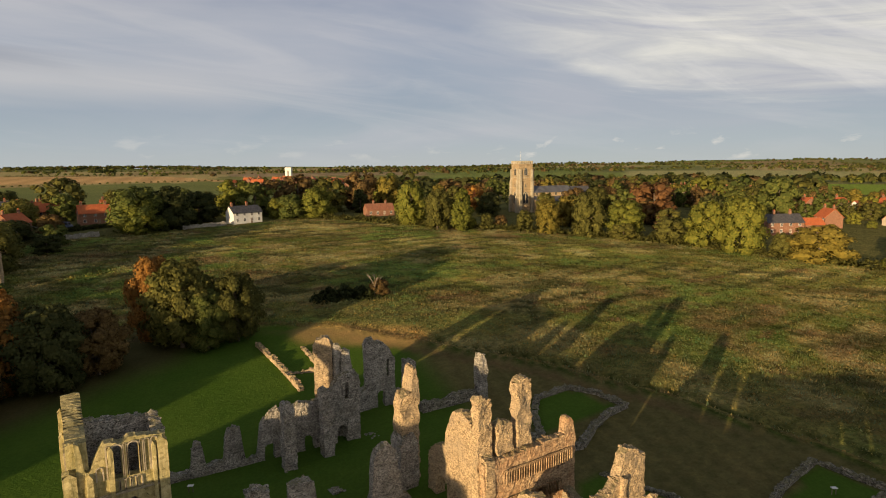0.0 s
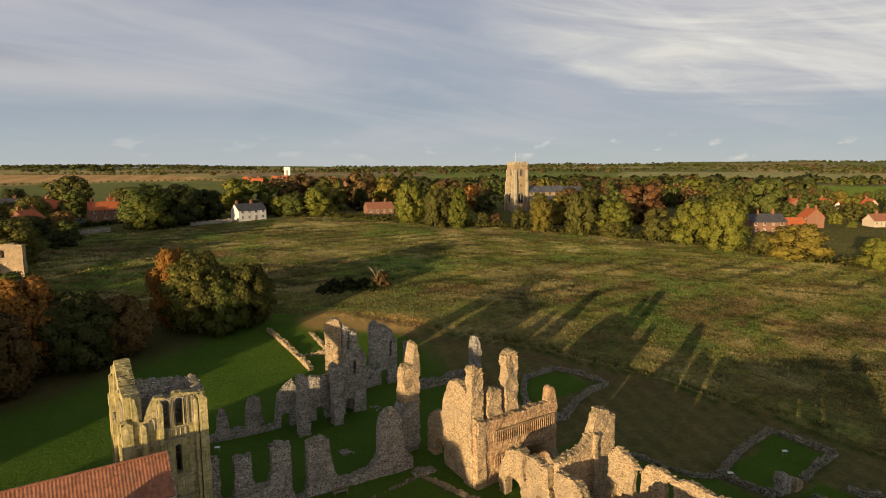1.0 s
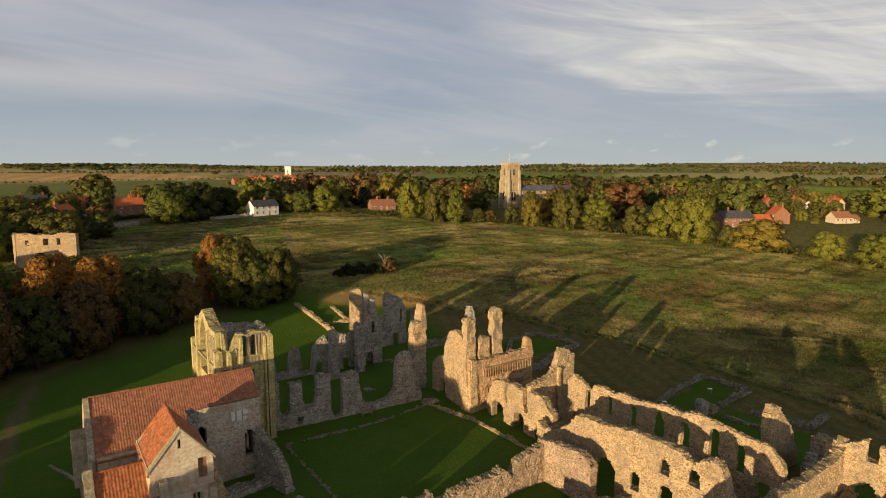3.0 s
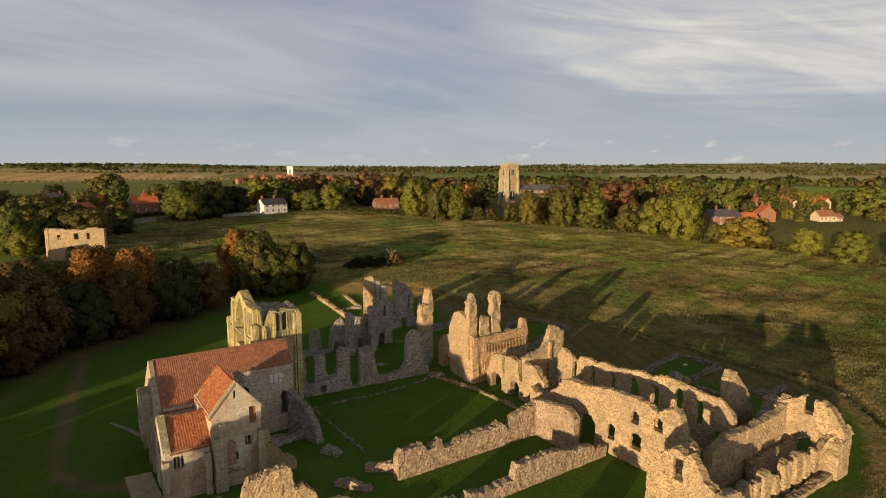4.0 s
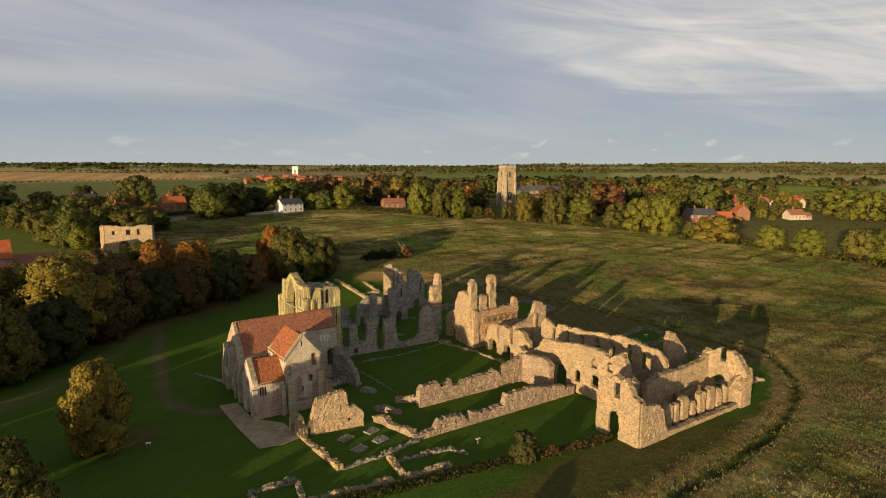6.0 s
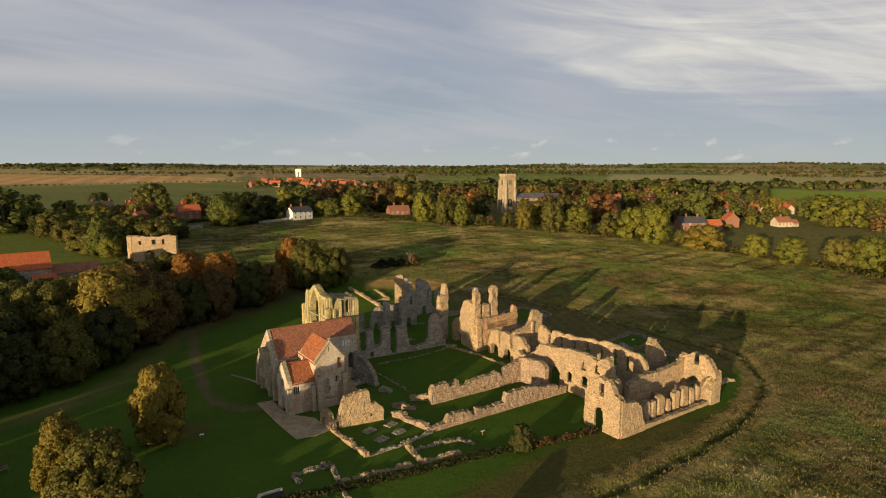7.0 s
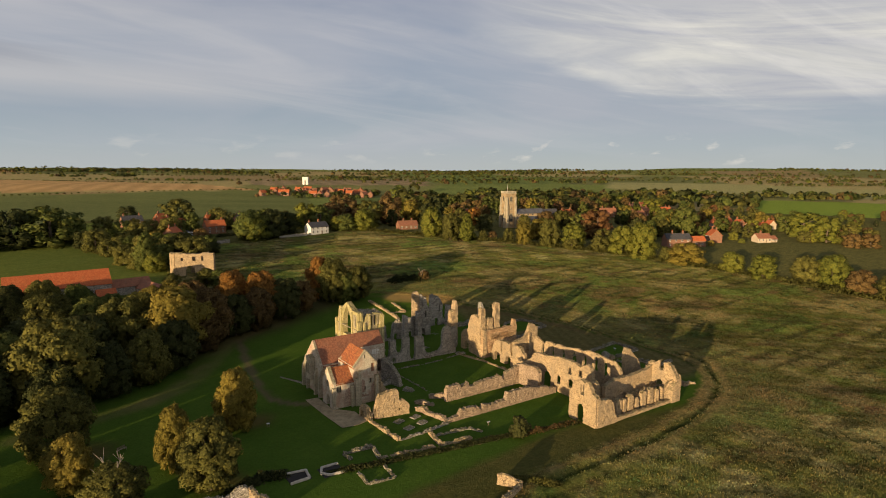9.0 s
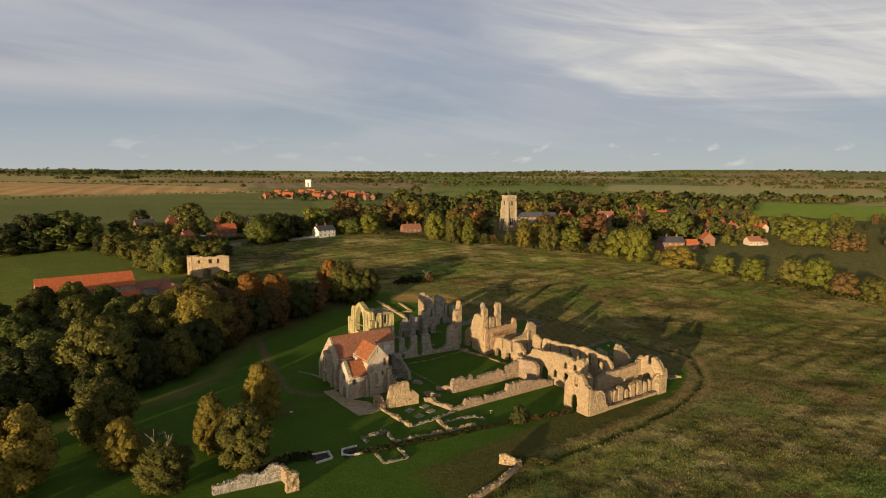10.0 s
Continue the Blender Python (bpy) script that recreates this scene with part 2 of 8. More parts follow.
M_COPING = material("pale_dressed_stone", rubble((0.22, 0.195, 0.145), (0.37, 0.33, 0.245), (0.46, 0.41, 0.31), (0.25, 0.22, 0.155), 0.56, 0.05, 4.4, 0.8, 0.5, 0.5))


def tile_build(a, b, c, scale=3.0, lichen=(0.30, 0.22, 0.14)):
    def build(tr, bsdf):
        v = coords(tr)
        cell = cells_of(tr, v, scale)
        g = tr.nodes.new("ShaderNodeRGBToBW")
        tr.links.new(cell, g.inputs[0])
        col = ramp(tr, g.outputs[0], [(0.2, a), (0.5, b), (0.8, c)])
        big = noise_of(tr, v, 0.45, 5, 0.62)
        col = mix(tr, ramp(tr, big, [(0.52, (0.0,) * 3), (0.72, (0.6,) * 3)]), col, lichen)
        tr.links.new(col, bsdf.inputs["Base Color"])
        bump(tr, bsdf, noise_of(tr, v, 6.0, 3), 0.5, 0.03)
    return build


M_TILE = material("red_clay_pantiles", tile_build((0.19, 0.082, 0.05), (0.25, 0.108, 0.062), (0.30, 0.13, 0.075), 3.4, (0.165, 0.10, 0.066)), 0.85)
M_TILE_NEW = material("orange_clay_tiles", tile_build((0.33, 0.085, 0.03), (0.40, 0.105, 0.037), (0.46, 0.135, 0.05), 3.0, (0.30, 0.11, 0.045)), 0.85)
M_TILE_OLD = material("brown_orange_pantiles", tile_build((0.20, 0.07, 0.034), (0.29, 0.10, 0.042), (0.37, 0.14, 0.058), 3.4, (0.17, 0.11, 0.05)), 0.85)
M_SLATE = material("grey_slate", tile_build((0.04, 0.04, 0.045), (0.06, 0.06, 0.066), (0.085, 0.085, 0.09), 2.5, (0.075, 0.072, 0.06)), 0.6)
M_LEAD = material("lead_roof", tile_build((0.07, 0.074, 0.085), (0.09, 0.094, 0.105), (0.11, 0.114, 0.125), 0.5, (0.085, 0.085, 0.08)), 0.6)
M_BRICK = material("red_brick", tile_build((0.17, 0.085, 0.055), (0.22, 0.115, 0.072), (0.27, 0.145, 0.095), 4.0, (0.18, 0.115, 0.08)))


def plain(base, vary=0.12, scale=0.8):
    def build(tr, bsdf):
        v = coords(tr)
        n = noise_of(tr, v, scale, 6, 0.6)
        lo = tuple(c * (1 - vary) for c in base)
        hi = tuple(c * (1 + vary) for c in base)
        tr.links.new(ramp(tr, n, [(0.3, lo), (0.7, hi)]), bsdf.inputs["Base Color"])
        bump(tr, bsdf, noise_of(tr, v, 5.0, 4), 0.3, 0.03)
    return build


M_WHITE = material("white_render", plain((0.66, 0.65, 0.61)))
M_CREAM = material("cream_render", plain((0.46, 0.39, 0.29)))
M_GRAVEL = material("pale_gravel", plain((0.29, 0.235, 0.14), 0.3, 0.9))
M_KERB = material("pale_kerb_stone", plain((0.44, 0.41, 0.35), 0.25, 1.5))
M_WOOD = material("weathered_wood", plain((0.22, 0.17, 0.12), 0.3, 2.0))
M_BARK = material("bark", plain((0.12, 0.095, 0.07), 0.35, 3.0))
M_DEADWOOD = material("dead_wood", plain((0.20, 0.175, 0.14), 0.3, 3.0))
M_DARK = material("dark_interior", plain((0.03, 0.028, 0.025)))
M_PAINT_BLUE = material("dark_car_paint", plain((0.06, 0.08, 0.13), 0.05), 0.3)
M_PAINT_WHITE = material("white_car_paint", plain((0.75, 0.75, 0.75), 0.03), 0.3)
M_RUBBER = material("rubber", plain((0.03, 0.03, 0.03)))


def glass_build(tr, bsdf):
    bsdf.inputs["Base Color"].default_value = (0.03, 0.035, 0.04, 1)
    bsdf.inputs["Roughness"].default_value = 0.08
    bsdf.inputs["Specular IOR Level"].default_value = 0.6


M_GLASS = material("window_glass", glass_build, 0.08)


def leaf_build(lo, mid, hi):
    def build(tr, bsdf):
        bsdf.inputs["Specular IOR Level"].default_value = 0.1
        geo = tr.nodes.new("ShaderNodeNewGeometry")
        info = tr.nodes.new("ShaderNodeObjectInfo")
        f = mth(tr, "ADD", mth(tr, "MULTIPLY", geo.outputs["Random Per Island"], 0.6), mth(tr, "MULTIPLY", info.outputs["Random"], 0.4))
        col = ramp(tr, f, [(0.1, lo), (0.5, mid), (0.9, hi)])
        v = coords(tr)
        col = mix(tr, 1.0, col, ramp(tr, noise_of(tr, v, 0.4, 3), [(0.3, (0.72,) * 3), (0.7, (1.2,) * 3)]), "MULTIPLY")
        tr.links.new(col, bsdf.inputs["Base Color"])
        tl = tr.nodes.new("ShaderNodeBsdfTranslucent")
        tr.links.new(col, tl.inputs[0])
        ms = tr.nodes.new("ShaderNodeMixShader")
        ms.inputs[0].default_value = 0.3
        tr.links.new(bsdf.outputs[0], ms.inputs[1])
        tr.links.new(tl.outputs[0], ms.inputs[2])
        tr.links.new(ms.outputs[0], tr.nodes["Material Output"].inputs[0])
    return build


LEAF = {
    "rust": material("leaf_rust", leaf_build((0.106, 0.0554, 0.0264), (0.178, 0.0924, 0.0396), (0.251, 0.13, 0.0528))),
    "green": material("leaf_green", leaf_build((0.0564, 0.078, 0.0215), (0.105, 0.127, 0.0323), (0.168, 0.177, 0.0457))),
    "lime": material("leaf_yellow_green", leaf_build((0.0882, 0.107, 0.0227), (0.164, 0.176, 0.0328), (0.252, 0.239, 0.0441))),
    "gold": material("leaf_gold", leaf_build((0.134, 0.119, 0.0269), (0.228, 0.188, 0.0403), (0.323, 0.249, 0.0538))),
    "orange": material("leaf_orange", leaf_build((0.178, 0.0972, 0.0292), (0.324, 0.162, 0.0421), (0.486, 0.251, 0.0583))),
    "brown": material("leaf_brown", leaf_build((0.0864, 0.0605, 0.0274), (0.156, 0.105, 0.0418), (0.238, 0.156, 0.059))),
    "olive": material("leaf_olive", leaf_build((0.0672, 0.0712, 0.0215), (0.121, 0.121, 0.0323), (0.195, 0.181, 0.0457))),
    "dark": material("leaf_dark", leaf_build((0.0356, 0.0462, 0.0172), (0.0607, 0.0713, 0.0251), (0.095, 0.1, 0.0343))),
}


def ground_build(tr, bsdf):
    bsdf.inputs["Specular IOR Level"].default_value = 0.0
    at = tr.nodes.new("ShaderNodeAttribute")
    at.attribute_name = "tint"
    rg = tr.nodes.new("ShaderNodeAttribute")
    rg.attribute_name = "rough_grass"
    v = coords(tr)
    wild = rg.outputs["Fac"]
    # fine grain: smooth on the mown lawn, tufted in the rough grass
    tuft = noise_of(tr, v, 1.1, 6, 0.68, 0.6)
    streak = noise_of(tr, coords(tr, "Object", (0.35, 0.8, 1)), 0.55, 5, 0.65, 1.2)
    grain = ramp(tr, tuft, [(0.3, (0.45, 0.47, 0.42)), (0.52, (1.0, 1.0, 1.0)), (0.72, (1.55, 1.45, 1.3))])
    patch = ramp(tr, streak, [(0.33, (0.65, 0.72, 0.62)), (0.5, (1, 1, 1)), (0.68, (1.35, 1.22, 1.1))])
    rough_col = mix(tr, 1.0, mix(tr, 1.0, at.outputs["Color"], grain, "MULTIPLY"), patch, "MULTIPLY")
    fine = ramp(tr, noise_of(tr, v, 2.6, 6, 0.6), [(0.3, (0.84,) * 3), (0.7, (1.14,) * 3)])
    soft = ramp(tr, noise_of(tr, v, 0.16, 4, 0.6), [(0.3, (0.84, 0.9, 0.84)), (0.7, (1.16, 1.08, 1.1))])
    mown_col = mix(tr, 1.0, mix(tr, 1.0, at.outputs["Color"], fine, "MULTIPLY"), soft, "MULTIPLY")
    tr.links.new(mix(tr, wild, mown_col, rough_col), bsdf.inputs["Base Color"])
    h = mth(tr, "MULTIPLY", mth(tr, "ADD", mth(tr, "MULTIPLY", tuft, 1.0), mth(tr, "MULTIPLY", noise_of(tr, v, 4.0, 4), 0.3)), mth(tr, "ADD", mth(tr, "MULTIPLY", wild, 0.9), 0.1))
    bump(tr, bsdf, h, 1.0, 0.75)


M_GROUND = material("grassland", ground_build, 0.95)


def grass_build(tr, bsdf):
    at = tr.nodes.new("ShaderNodeAttribute")
    at.attribute_name = "tint"
    tr.links.new(at.outputs["Color"], bsdf.inputs["Base Color"])
    tl = tr.nodes.new("ShaderNodeBsdfTranslucent")
    tr.links.new(at.outputs["Color"], tl.inputs[0])
    ms = tr.nodes.new("ShaderNodeMixShader")
    ms.inputs[0].default_value = 0.3
    tr.links.new(bsdf.outputs[0], ms.inputs[1])
    tr.links.new(tl.outputs[0], ms.inputs[2])
    tr.links.new(ms.outputs[0], tr.nodes["Material Output"].inputs[0])


M_GRASS = material("rough_grass", grass_build)


# ---- small tools ----
def mesh_of(name, bm, mat):
    me = bpy.data.meshes.new(name)
    bm.to_mesh(me)
    bm.free()
    me.materials.append(mat)
    return me


def part(name, bm, mat, parent, label="", smooth=False):
    ob = new(name, bm if isinstance(bm, bpy.types.Mesh) else mesh_of(name, bm, mat))
    ob.parent = parent
    if label:
        ob["label"] = label
    if smooth:
        ob.data.polygons.foreach_set("use_smooth", [True] * len(ob.data.polygons))
    return ob


def thing(name, label, category, group="", kind="", at=None):
    ob = tagged(new(name), label, category, group, kind)
    if at is not None:
        ob.matrix_basis = at
    return ob


def box(bm, x0, x1, y0, y1, z0, z1, bevel=0.0):
    made = bmesh.ops.create_cube(bm, size=1.0, matrix=Matrix.Translation(((x0 + x1) / 2, (y0 + y1) / 2, (z0 + z1) / 2)) @ Matrix.Diagonal((x1 - x0, y1 - y0, z1 - z0, 1)))
    if bevel:
        es = {e for v in made["verts"] for e in v.link_edges}
        bmesh.ops.bevel(bm, geom=list(es), offset=bevel, segments=1, affect="EDGES")
    return made["verts"]


def poly_prism(bm, pts, axis_from, axis_to):
    """A prism between two lists of equal length."""
    a = [bm.verts.new(p) for p in axis_from]
    b = [bm.verts.new(p) for p in axis_to]
    n = len(a)
    bm.faces.new(a)
    bm.faces.new(b[::-1])
    for i in range(n):
        bm.faces.new((a[i], b[i], b[(i + 1) % n], a[(i + 1) % n]))


TERRAIN_S = [-400, 60, 85, 99, 131, 175, 192, 254, 278, 400, 707, 1000, 1300, 2500, 4500, 8000]
TERRAIN_Z = [-0.2, 0.3, 2.0, 3.4, 7.8, 12.2, 13.5, 17.0, 18.0, 17.5, 17.0, 31.0, 33.0, 44.0, 58.0, 60.0]


def land(x, y):
    s = 0.38 * x + 0.92 * y
    z = np.interp(s, TERRAIN_S, TERRAIN_Z)
    far = np.clip((np.hypot(x, y) - 1100) / 2500, 0, 1)
    roll = 7 * np.sin(x * 0.0031 + 1.0) * np.cos(y * 0.0024) + 5 * np.sin(x * 0.0017 - y * 0.0021 + 0.6)
    west = np.clip((-20 - x) / 60, 0, 1) * np.clip((y - 95) / 60, 0, 1) * np.clip((260 - y) / 60, 0, 1) * 3.0
    along, across = np.maximum(0.5592 * x + 0.829 * y, 1.0), 0.829 * x - 0.5592 * y
    ridge = np.clip((along - 1500) / 2000, 0, 1) * np.clip((across / along - 0.05) / 0.4, 0, 1) * (25 + 7 * np.sin(across * 0.0035 - 0.6) + 3 * np.sin(across * 0.011))
    return z + far * roll + west + ridge


def ruin(parent, name, p0, p1, thick, profile, openings=(), mat=None, cell=0.19, jag=0.26, rough=0.1, base=-0.4, seed=0.0, label="", swell=1.3):
    """A standing wall from p0 to p1. profile: (along, height) pairs; openings: (centre along, sill, width, height, shape)."""
    p0, p1 = Vector((*p0, 0)), Vector((*p1, 0))
    length = (p1 - p0).length
    d = (p1 - p0) / length
    nrm = Vector((-d.y, d.x, 0))
    nu = max(2, round(length / cell))
    us = np.array([p[0] for p in profile], float)
    hs = np.array([p[1] for p in profile], float)
    top = []
    for i in range(nu + 1):
        u = length * i / nu
        q = p0 + d * u
        h = float(np.interp(u, us, hs))
        if jag:
            h += jag * (noise.noise((q.x * 0.55 + seed, q.y * 0.55, 3.3)) * 0.9 + noise.noise((q.x * 1.7, q.y * 1.7 + seed, 7.1)) * 0.4)
            bite = noise.noise((u * 0.9 + seed * 3.7, seed, 5.5)) - 0.28
            if bite > 0:
                h -= jag * 2.2 * bite
        top.append(max(h, base + 0.3))
    nv = int(math.ceil((max(top) - base) / cell))
    if length > 4 and thick > 1.0:
        thick = 1.0 + (thick - 1.0) * 0.3
    nt = max(2, round(thick / 0.42))

    def inside(u, z, deep):
        for c, sill, w, h, shape, *splay in openings:
            if splay:
                w *= 1 + splay[0] * deep
            if sill <= z <= sill + h and abs(u - c) <= w / 2:
                if shape == "rect":
                    return True
                if shape == "gap":
                    k = min(1.0, max(0.0, (z - sill) / h))
                    return abs(u - c) <= w / 2 * (0.45 + 1.3 * k ** 0.55 - 0.95 * k ** 2.2)
                spring = sill + h - (w / 2 if shape == "round" else w * 0.85)
                if z <= spring:
                    return True
                if shape == "round":
                    if (u - c) ** 2 + (z - spring) ** 2 <= (w / 2) ** 2:
                        return True
                elif abs(u - c) <= w / 2 * (1 - ((z - spring) / (w * 0.85)) ** 1.6):
                    return True
        return False

    keep = np.zeros((nu + 2, nv + 2, nt), bool)
    for i in range(nu):
        hi = max(top[i], top[i + 1])
        for k in range(nv):
            if base + k * cell >= hi - 0.04:
                break
            for w in range(nt):
                keep[i + 1, k + 1, w] = not inside(length * (i + 0.5) / nu, base + (k + 0.5) * cell, (w + 0.5) / nt)
    verts, index, faces = [], {}, []

    def vid(i, k, w):
        key = (i, k, w)
        if key not in index:
            z = min(base + k * cell, top[i])
            lean = 1.0 - 0.05 * max(0.0, z) / max(4.0, top[i])
            q = p0 + d * (length * i / nu) + nrm * (thick * (w / nt - 0.5) * lean)
            if jag and z >= top[i] - 1e-6:
                lump = noise.noise((q.x * 1.5 + seed, q.y * 1.5, 0.7)) * 0.8 + noise.noise((q.x * 3.6, q.y * 3.6 + seed, 4.4)) * 0.75
                z = max(z + min(jag, 0.4) * lump - (0.12 if w in (0, nt) else 0.0), min(z, base + (k - 1) * cell + 0.02))
            q.z = z
            if rough:
                s = Vector((q.x * 0.9 + seed, q.y * 0.9, q.z * 0.9))
                n = noise.noise_vector(s * 0.8) * rough * swell + noise.noise_vector(s * 2.3) * rough * 0.9 + noise.noise_vector(s * 5.6) * rough * 0.85
                if z <= base + 0.6:
                    n *= 0.4
                q += n
            index[key] = len(verts)
            verts.append(q)
        return index[key]

    for i in range(nu):
        for k in range(nv):
            if not keep[i + 1, k + 1].any():
                continue
            a = min(base + (k + 1) * cell, top[i]) - min(base + k * cell, top[i])
            b = min(base + (k + 1) * cell, top[i + 1]) - min(base + k * cell, top[i + 1])
            for w in range(nt):
                if not keep[i + 1, k + 1, w]:
                    continue
                for side, other in ((w, w - 1), (w + 1, w + 1)):
                    if 0 <= other < nt and keep[i + 1, k + 1, other]:
                        continue
                    ring = [vid(i, k, side)]
                    if b > 1e-4 or a > 1e-4:
                        ring.append(vid(i + 1, k, side))
                        if b > 1e-4:
                            ring.append(vid(i + 1, k + 1, side))
                        if a > 1e-4:
                            ring.append(vid(i, k + 1, side))
                    if len(ring) >= 3:
                        faces.append(ring if side == w else ring[::-1])
                if not keep[i + 1, k + 2, w]:
                    faces.append([vid(i, k + 1, w), vid(i + 1, k + 1, w), vid(i + 1, k + 1, w + 1), vid(i, k + 1, w + 1)])
                if k > 0 and not keep[i + 1, k, w]:
                    faces.append([vid(i, k, w + 1), vid(i + 1, k, w + 1), vid(i + 1, k, w), vid(i, k, w)])
                if not keep[i, k + 1, w] and a > 1e-4:
                    faces.append([vid(i, k, w), vid(i, k + 1, w), vid(i, k + 1, w + 1), vid(i, k, w + 1)])
                if not keep[i + 2, k + 1, w] and b > 1e-4:
                    faces.append([vid(i + 1, k, w + 1), vid(i + 1, k + 1, w + 1), vid(i + 1, k + 1, w), vid(i + 1, k, w)])
    if jag >= 0.15 and rough >= 0.06:
        rs = random.Random(int(seed * 31 + length * 7))
        for _ in range(int(length * 4.5)):
            i = rs.randrange(nu)
            u = (i + rs.random()) / nu
            q = p0 + d * (length * u) + nrm * (thick * rs.choice((-0.46, 0.46, -0.3, 0.0, 0.3)))
            z = top[i] * (1 - (u * nu - i)) + top[i + 1] * (u * nu - i) - rs.choice((0.05, 0.05, 0.12, 0.3, 0.6))
            if inside(length * u, z, 0.5) or z < base + 0.4:
                continue
            r = rs.uniform(0.08, 0.22)
            o = len(verts)
            for sx, sy, sz in ((-1, -1, -1), (1, -1, -1), (1, 1, -1), (-1, 1, -1), (-1, -1, 1), (1, -1, 1), (1, 1, 1), (-1, 1, 1)):
                verts.append(Vector((q.x + sx * r * rs.uniform(0.5, 1.1), q.y + sy * r * rs.uniform(0.5, 1.1), z + sz * r * rs.uniform(0.4, 0.8))))
            faces += [[o + a for a in f] for f in ((3, 2, 1, 0), (4, 5, 6, 7), (0, 1, 5, 4), (1, 2, 6, 5), (2, 3, 7, 6), (3, 0, 4, 7))]
    me = bpy.data.meshes.new(name)
    me.from_pydata([tuple(v) for v in verts], [], faces)
    me.validate()
    me.materials.append(mat or M_FLINT)
    return part(name, me, None, parent, label)


def pier(parent, x, y, size, top, mat=None, name="pier", taper=None, base=-0.4, seed=0.0, label="", openings=()):
    """A square standing pillar of masonry with an uneven head."""
    sx, sy = size if isinstance(size, tuple) else (size, size)
    prof = taper or [(0, top - 0.35), (sx * 0.2, top), (sx * 0.7, top - 0.15), (sx, top - 0.6)]
    return ruin(parent, name, (x - sx / 2, y), (x + sx / 2, y), sy, prof, openings, mat, base=base, seed=seed, label=label, cell=0.17, swell=2.6)


def low_walls(parent, pts, height, thick=0.9, mat=None, name="wall", seed=0.0):
    for i, (a, b) in enumerate(zip(pts[:-1], pts[1:])):
        g = min(float(land(*a)), float(land(*b)))
        L = math.dist(a, b)
        ha, hb = float(land(*a)) + height, float(land(*b)) + height
        ruin(parent, name, a, b, thick, [(0, ha), (L * 0.3, ha * 0.7 + hb * 0.3 - 0.1), (L * 0.7, ha * 0.3 + hb * 0.7 + 0.1), (L, hb)], (), mat, base=g - 0.4, seed=seed + i * 3.1, cell=0.26, jag=0.42, rough=0.14)

# ---- ground ----
MOWN = [(-64, -34), (-30, -22), (-16, -15.5), (-3, -12.5), (4, -8.6), (18, -9.2), (34, -8.8), (44, -8.0), (56, -6.2), (64, -4), (72, -0.6), (79, 4.2), (84.5, 9.5), (86.8, 16), (87.2, 38), (83.6, 57), (75.5, 77), (62, 97), (50, 115), (32, 125), (5, 128), (-20, 112), (-46, 100), (-75, 92), (-120, 90), (-140, 20)]


def seg_dist(x, y, a, b):
    ax, ay = a
    dx, dy = b[0] - ax, b[1] - ay
    t = np.clip(((x - ax) * dx + (y - ay) * dy) / (dx * dx + dy * dy), 0, 1)
    return np.hypot(x - ax - t * dx, y - ay - t * dy)


def poly_inside(x, y, pts):
    res = np.zeros(x.shape, bool)
    for (ax, ay), (bx, by) in zip(pts, pts[1:] + pts[:1]):
        cond = (ay > y) != (by > y)
        with np.errstate(divide="ignore", invalid="ignore"):
            xx = (bx - ax) * (y - ay) / (by - ay) + ax
        res ^= cond & (x < xx)
    return res


def poly_dist(x, y, pts, closed=True):
    d = np.full(x.shape, 1e9)
    for a, b in zip(pts, pts[1:] + (pts[:1] if closed else [])):
        d = np.minimum(d, seg_dist(x, y, a, b))
    return d


def wave_noise(x, y, scale, seed):
    rs = np.random.RandomState(seed)
    out = np.zeros(x.shape)
    amp = 1.0
    for o in range(5):
        for _ in range(3):
            a, ph = rs.uniform(0, 6.28), rs.uniform(0, 6.28)
            k = 2 ** o / scale * rs.uniform(0.7, 1.3)
            out += amp * np.sin((x * math.cos(a) + y * math.sin(a)) * k * 6.28 + ph)
        amp *= 0.6
    return out / 4.0


def smooth(v, a, b):
    t = np.clip((v - a) / (b - a), 0, 1)
    return t * t * (3 - 2 * t)


def axis_lines(lo, hi, step, far_lo, far_hi, grow):
    mid = list(np.arange(lo, hi, step))
    out, s, v = [], step, hi
    while v < far_hi:
        out.append(v)
        s *= grow
        v += s
    out.append(far_hi)
    left, s, v = [], step, lo
    while v > far_lo:
        s *= grow
        v -= s
        left.append(v)
    return np.array(sorted(left) + mid + out)


def lerp3(col, target, w):
    return col * (1 - w[..., None]) + np.array(target) * w[..., None]


HEDGE = [(-120, 205), (-45, 214), (10, 247), (34, 250), (104, 251), (125, 213), (150, 182), (165, 155), (183, 119), (194, 89), (202, 66), (214, 30), (222, 0), (240, -60), (300, -160)]


RING = [(4, -13), (20, -13.5), (36, -12.8), (47, -11.8), (57, -9.7), (66.5, -6.9), (76.7, -2), (84, 3.6), (90, 8.8), (92.4, 13), (91, 22), (90.6, 38), (86.8, 57.5), (78.5, 78), (65.5, 97.5), (54, 113)]


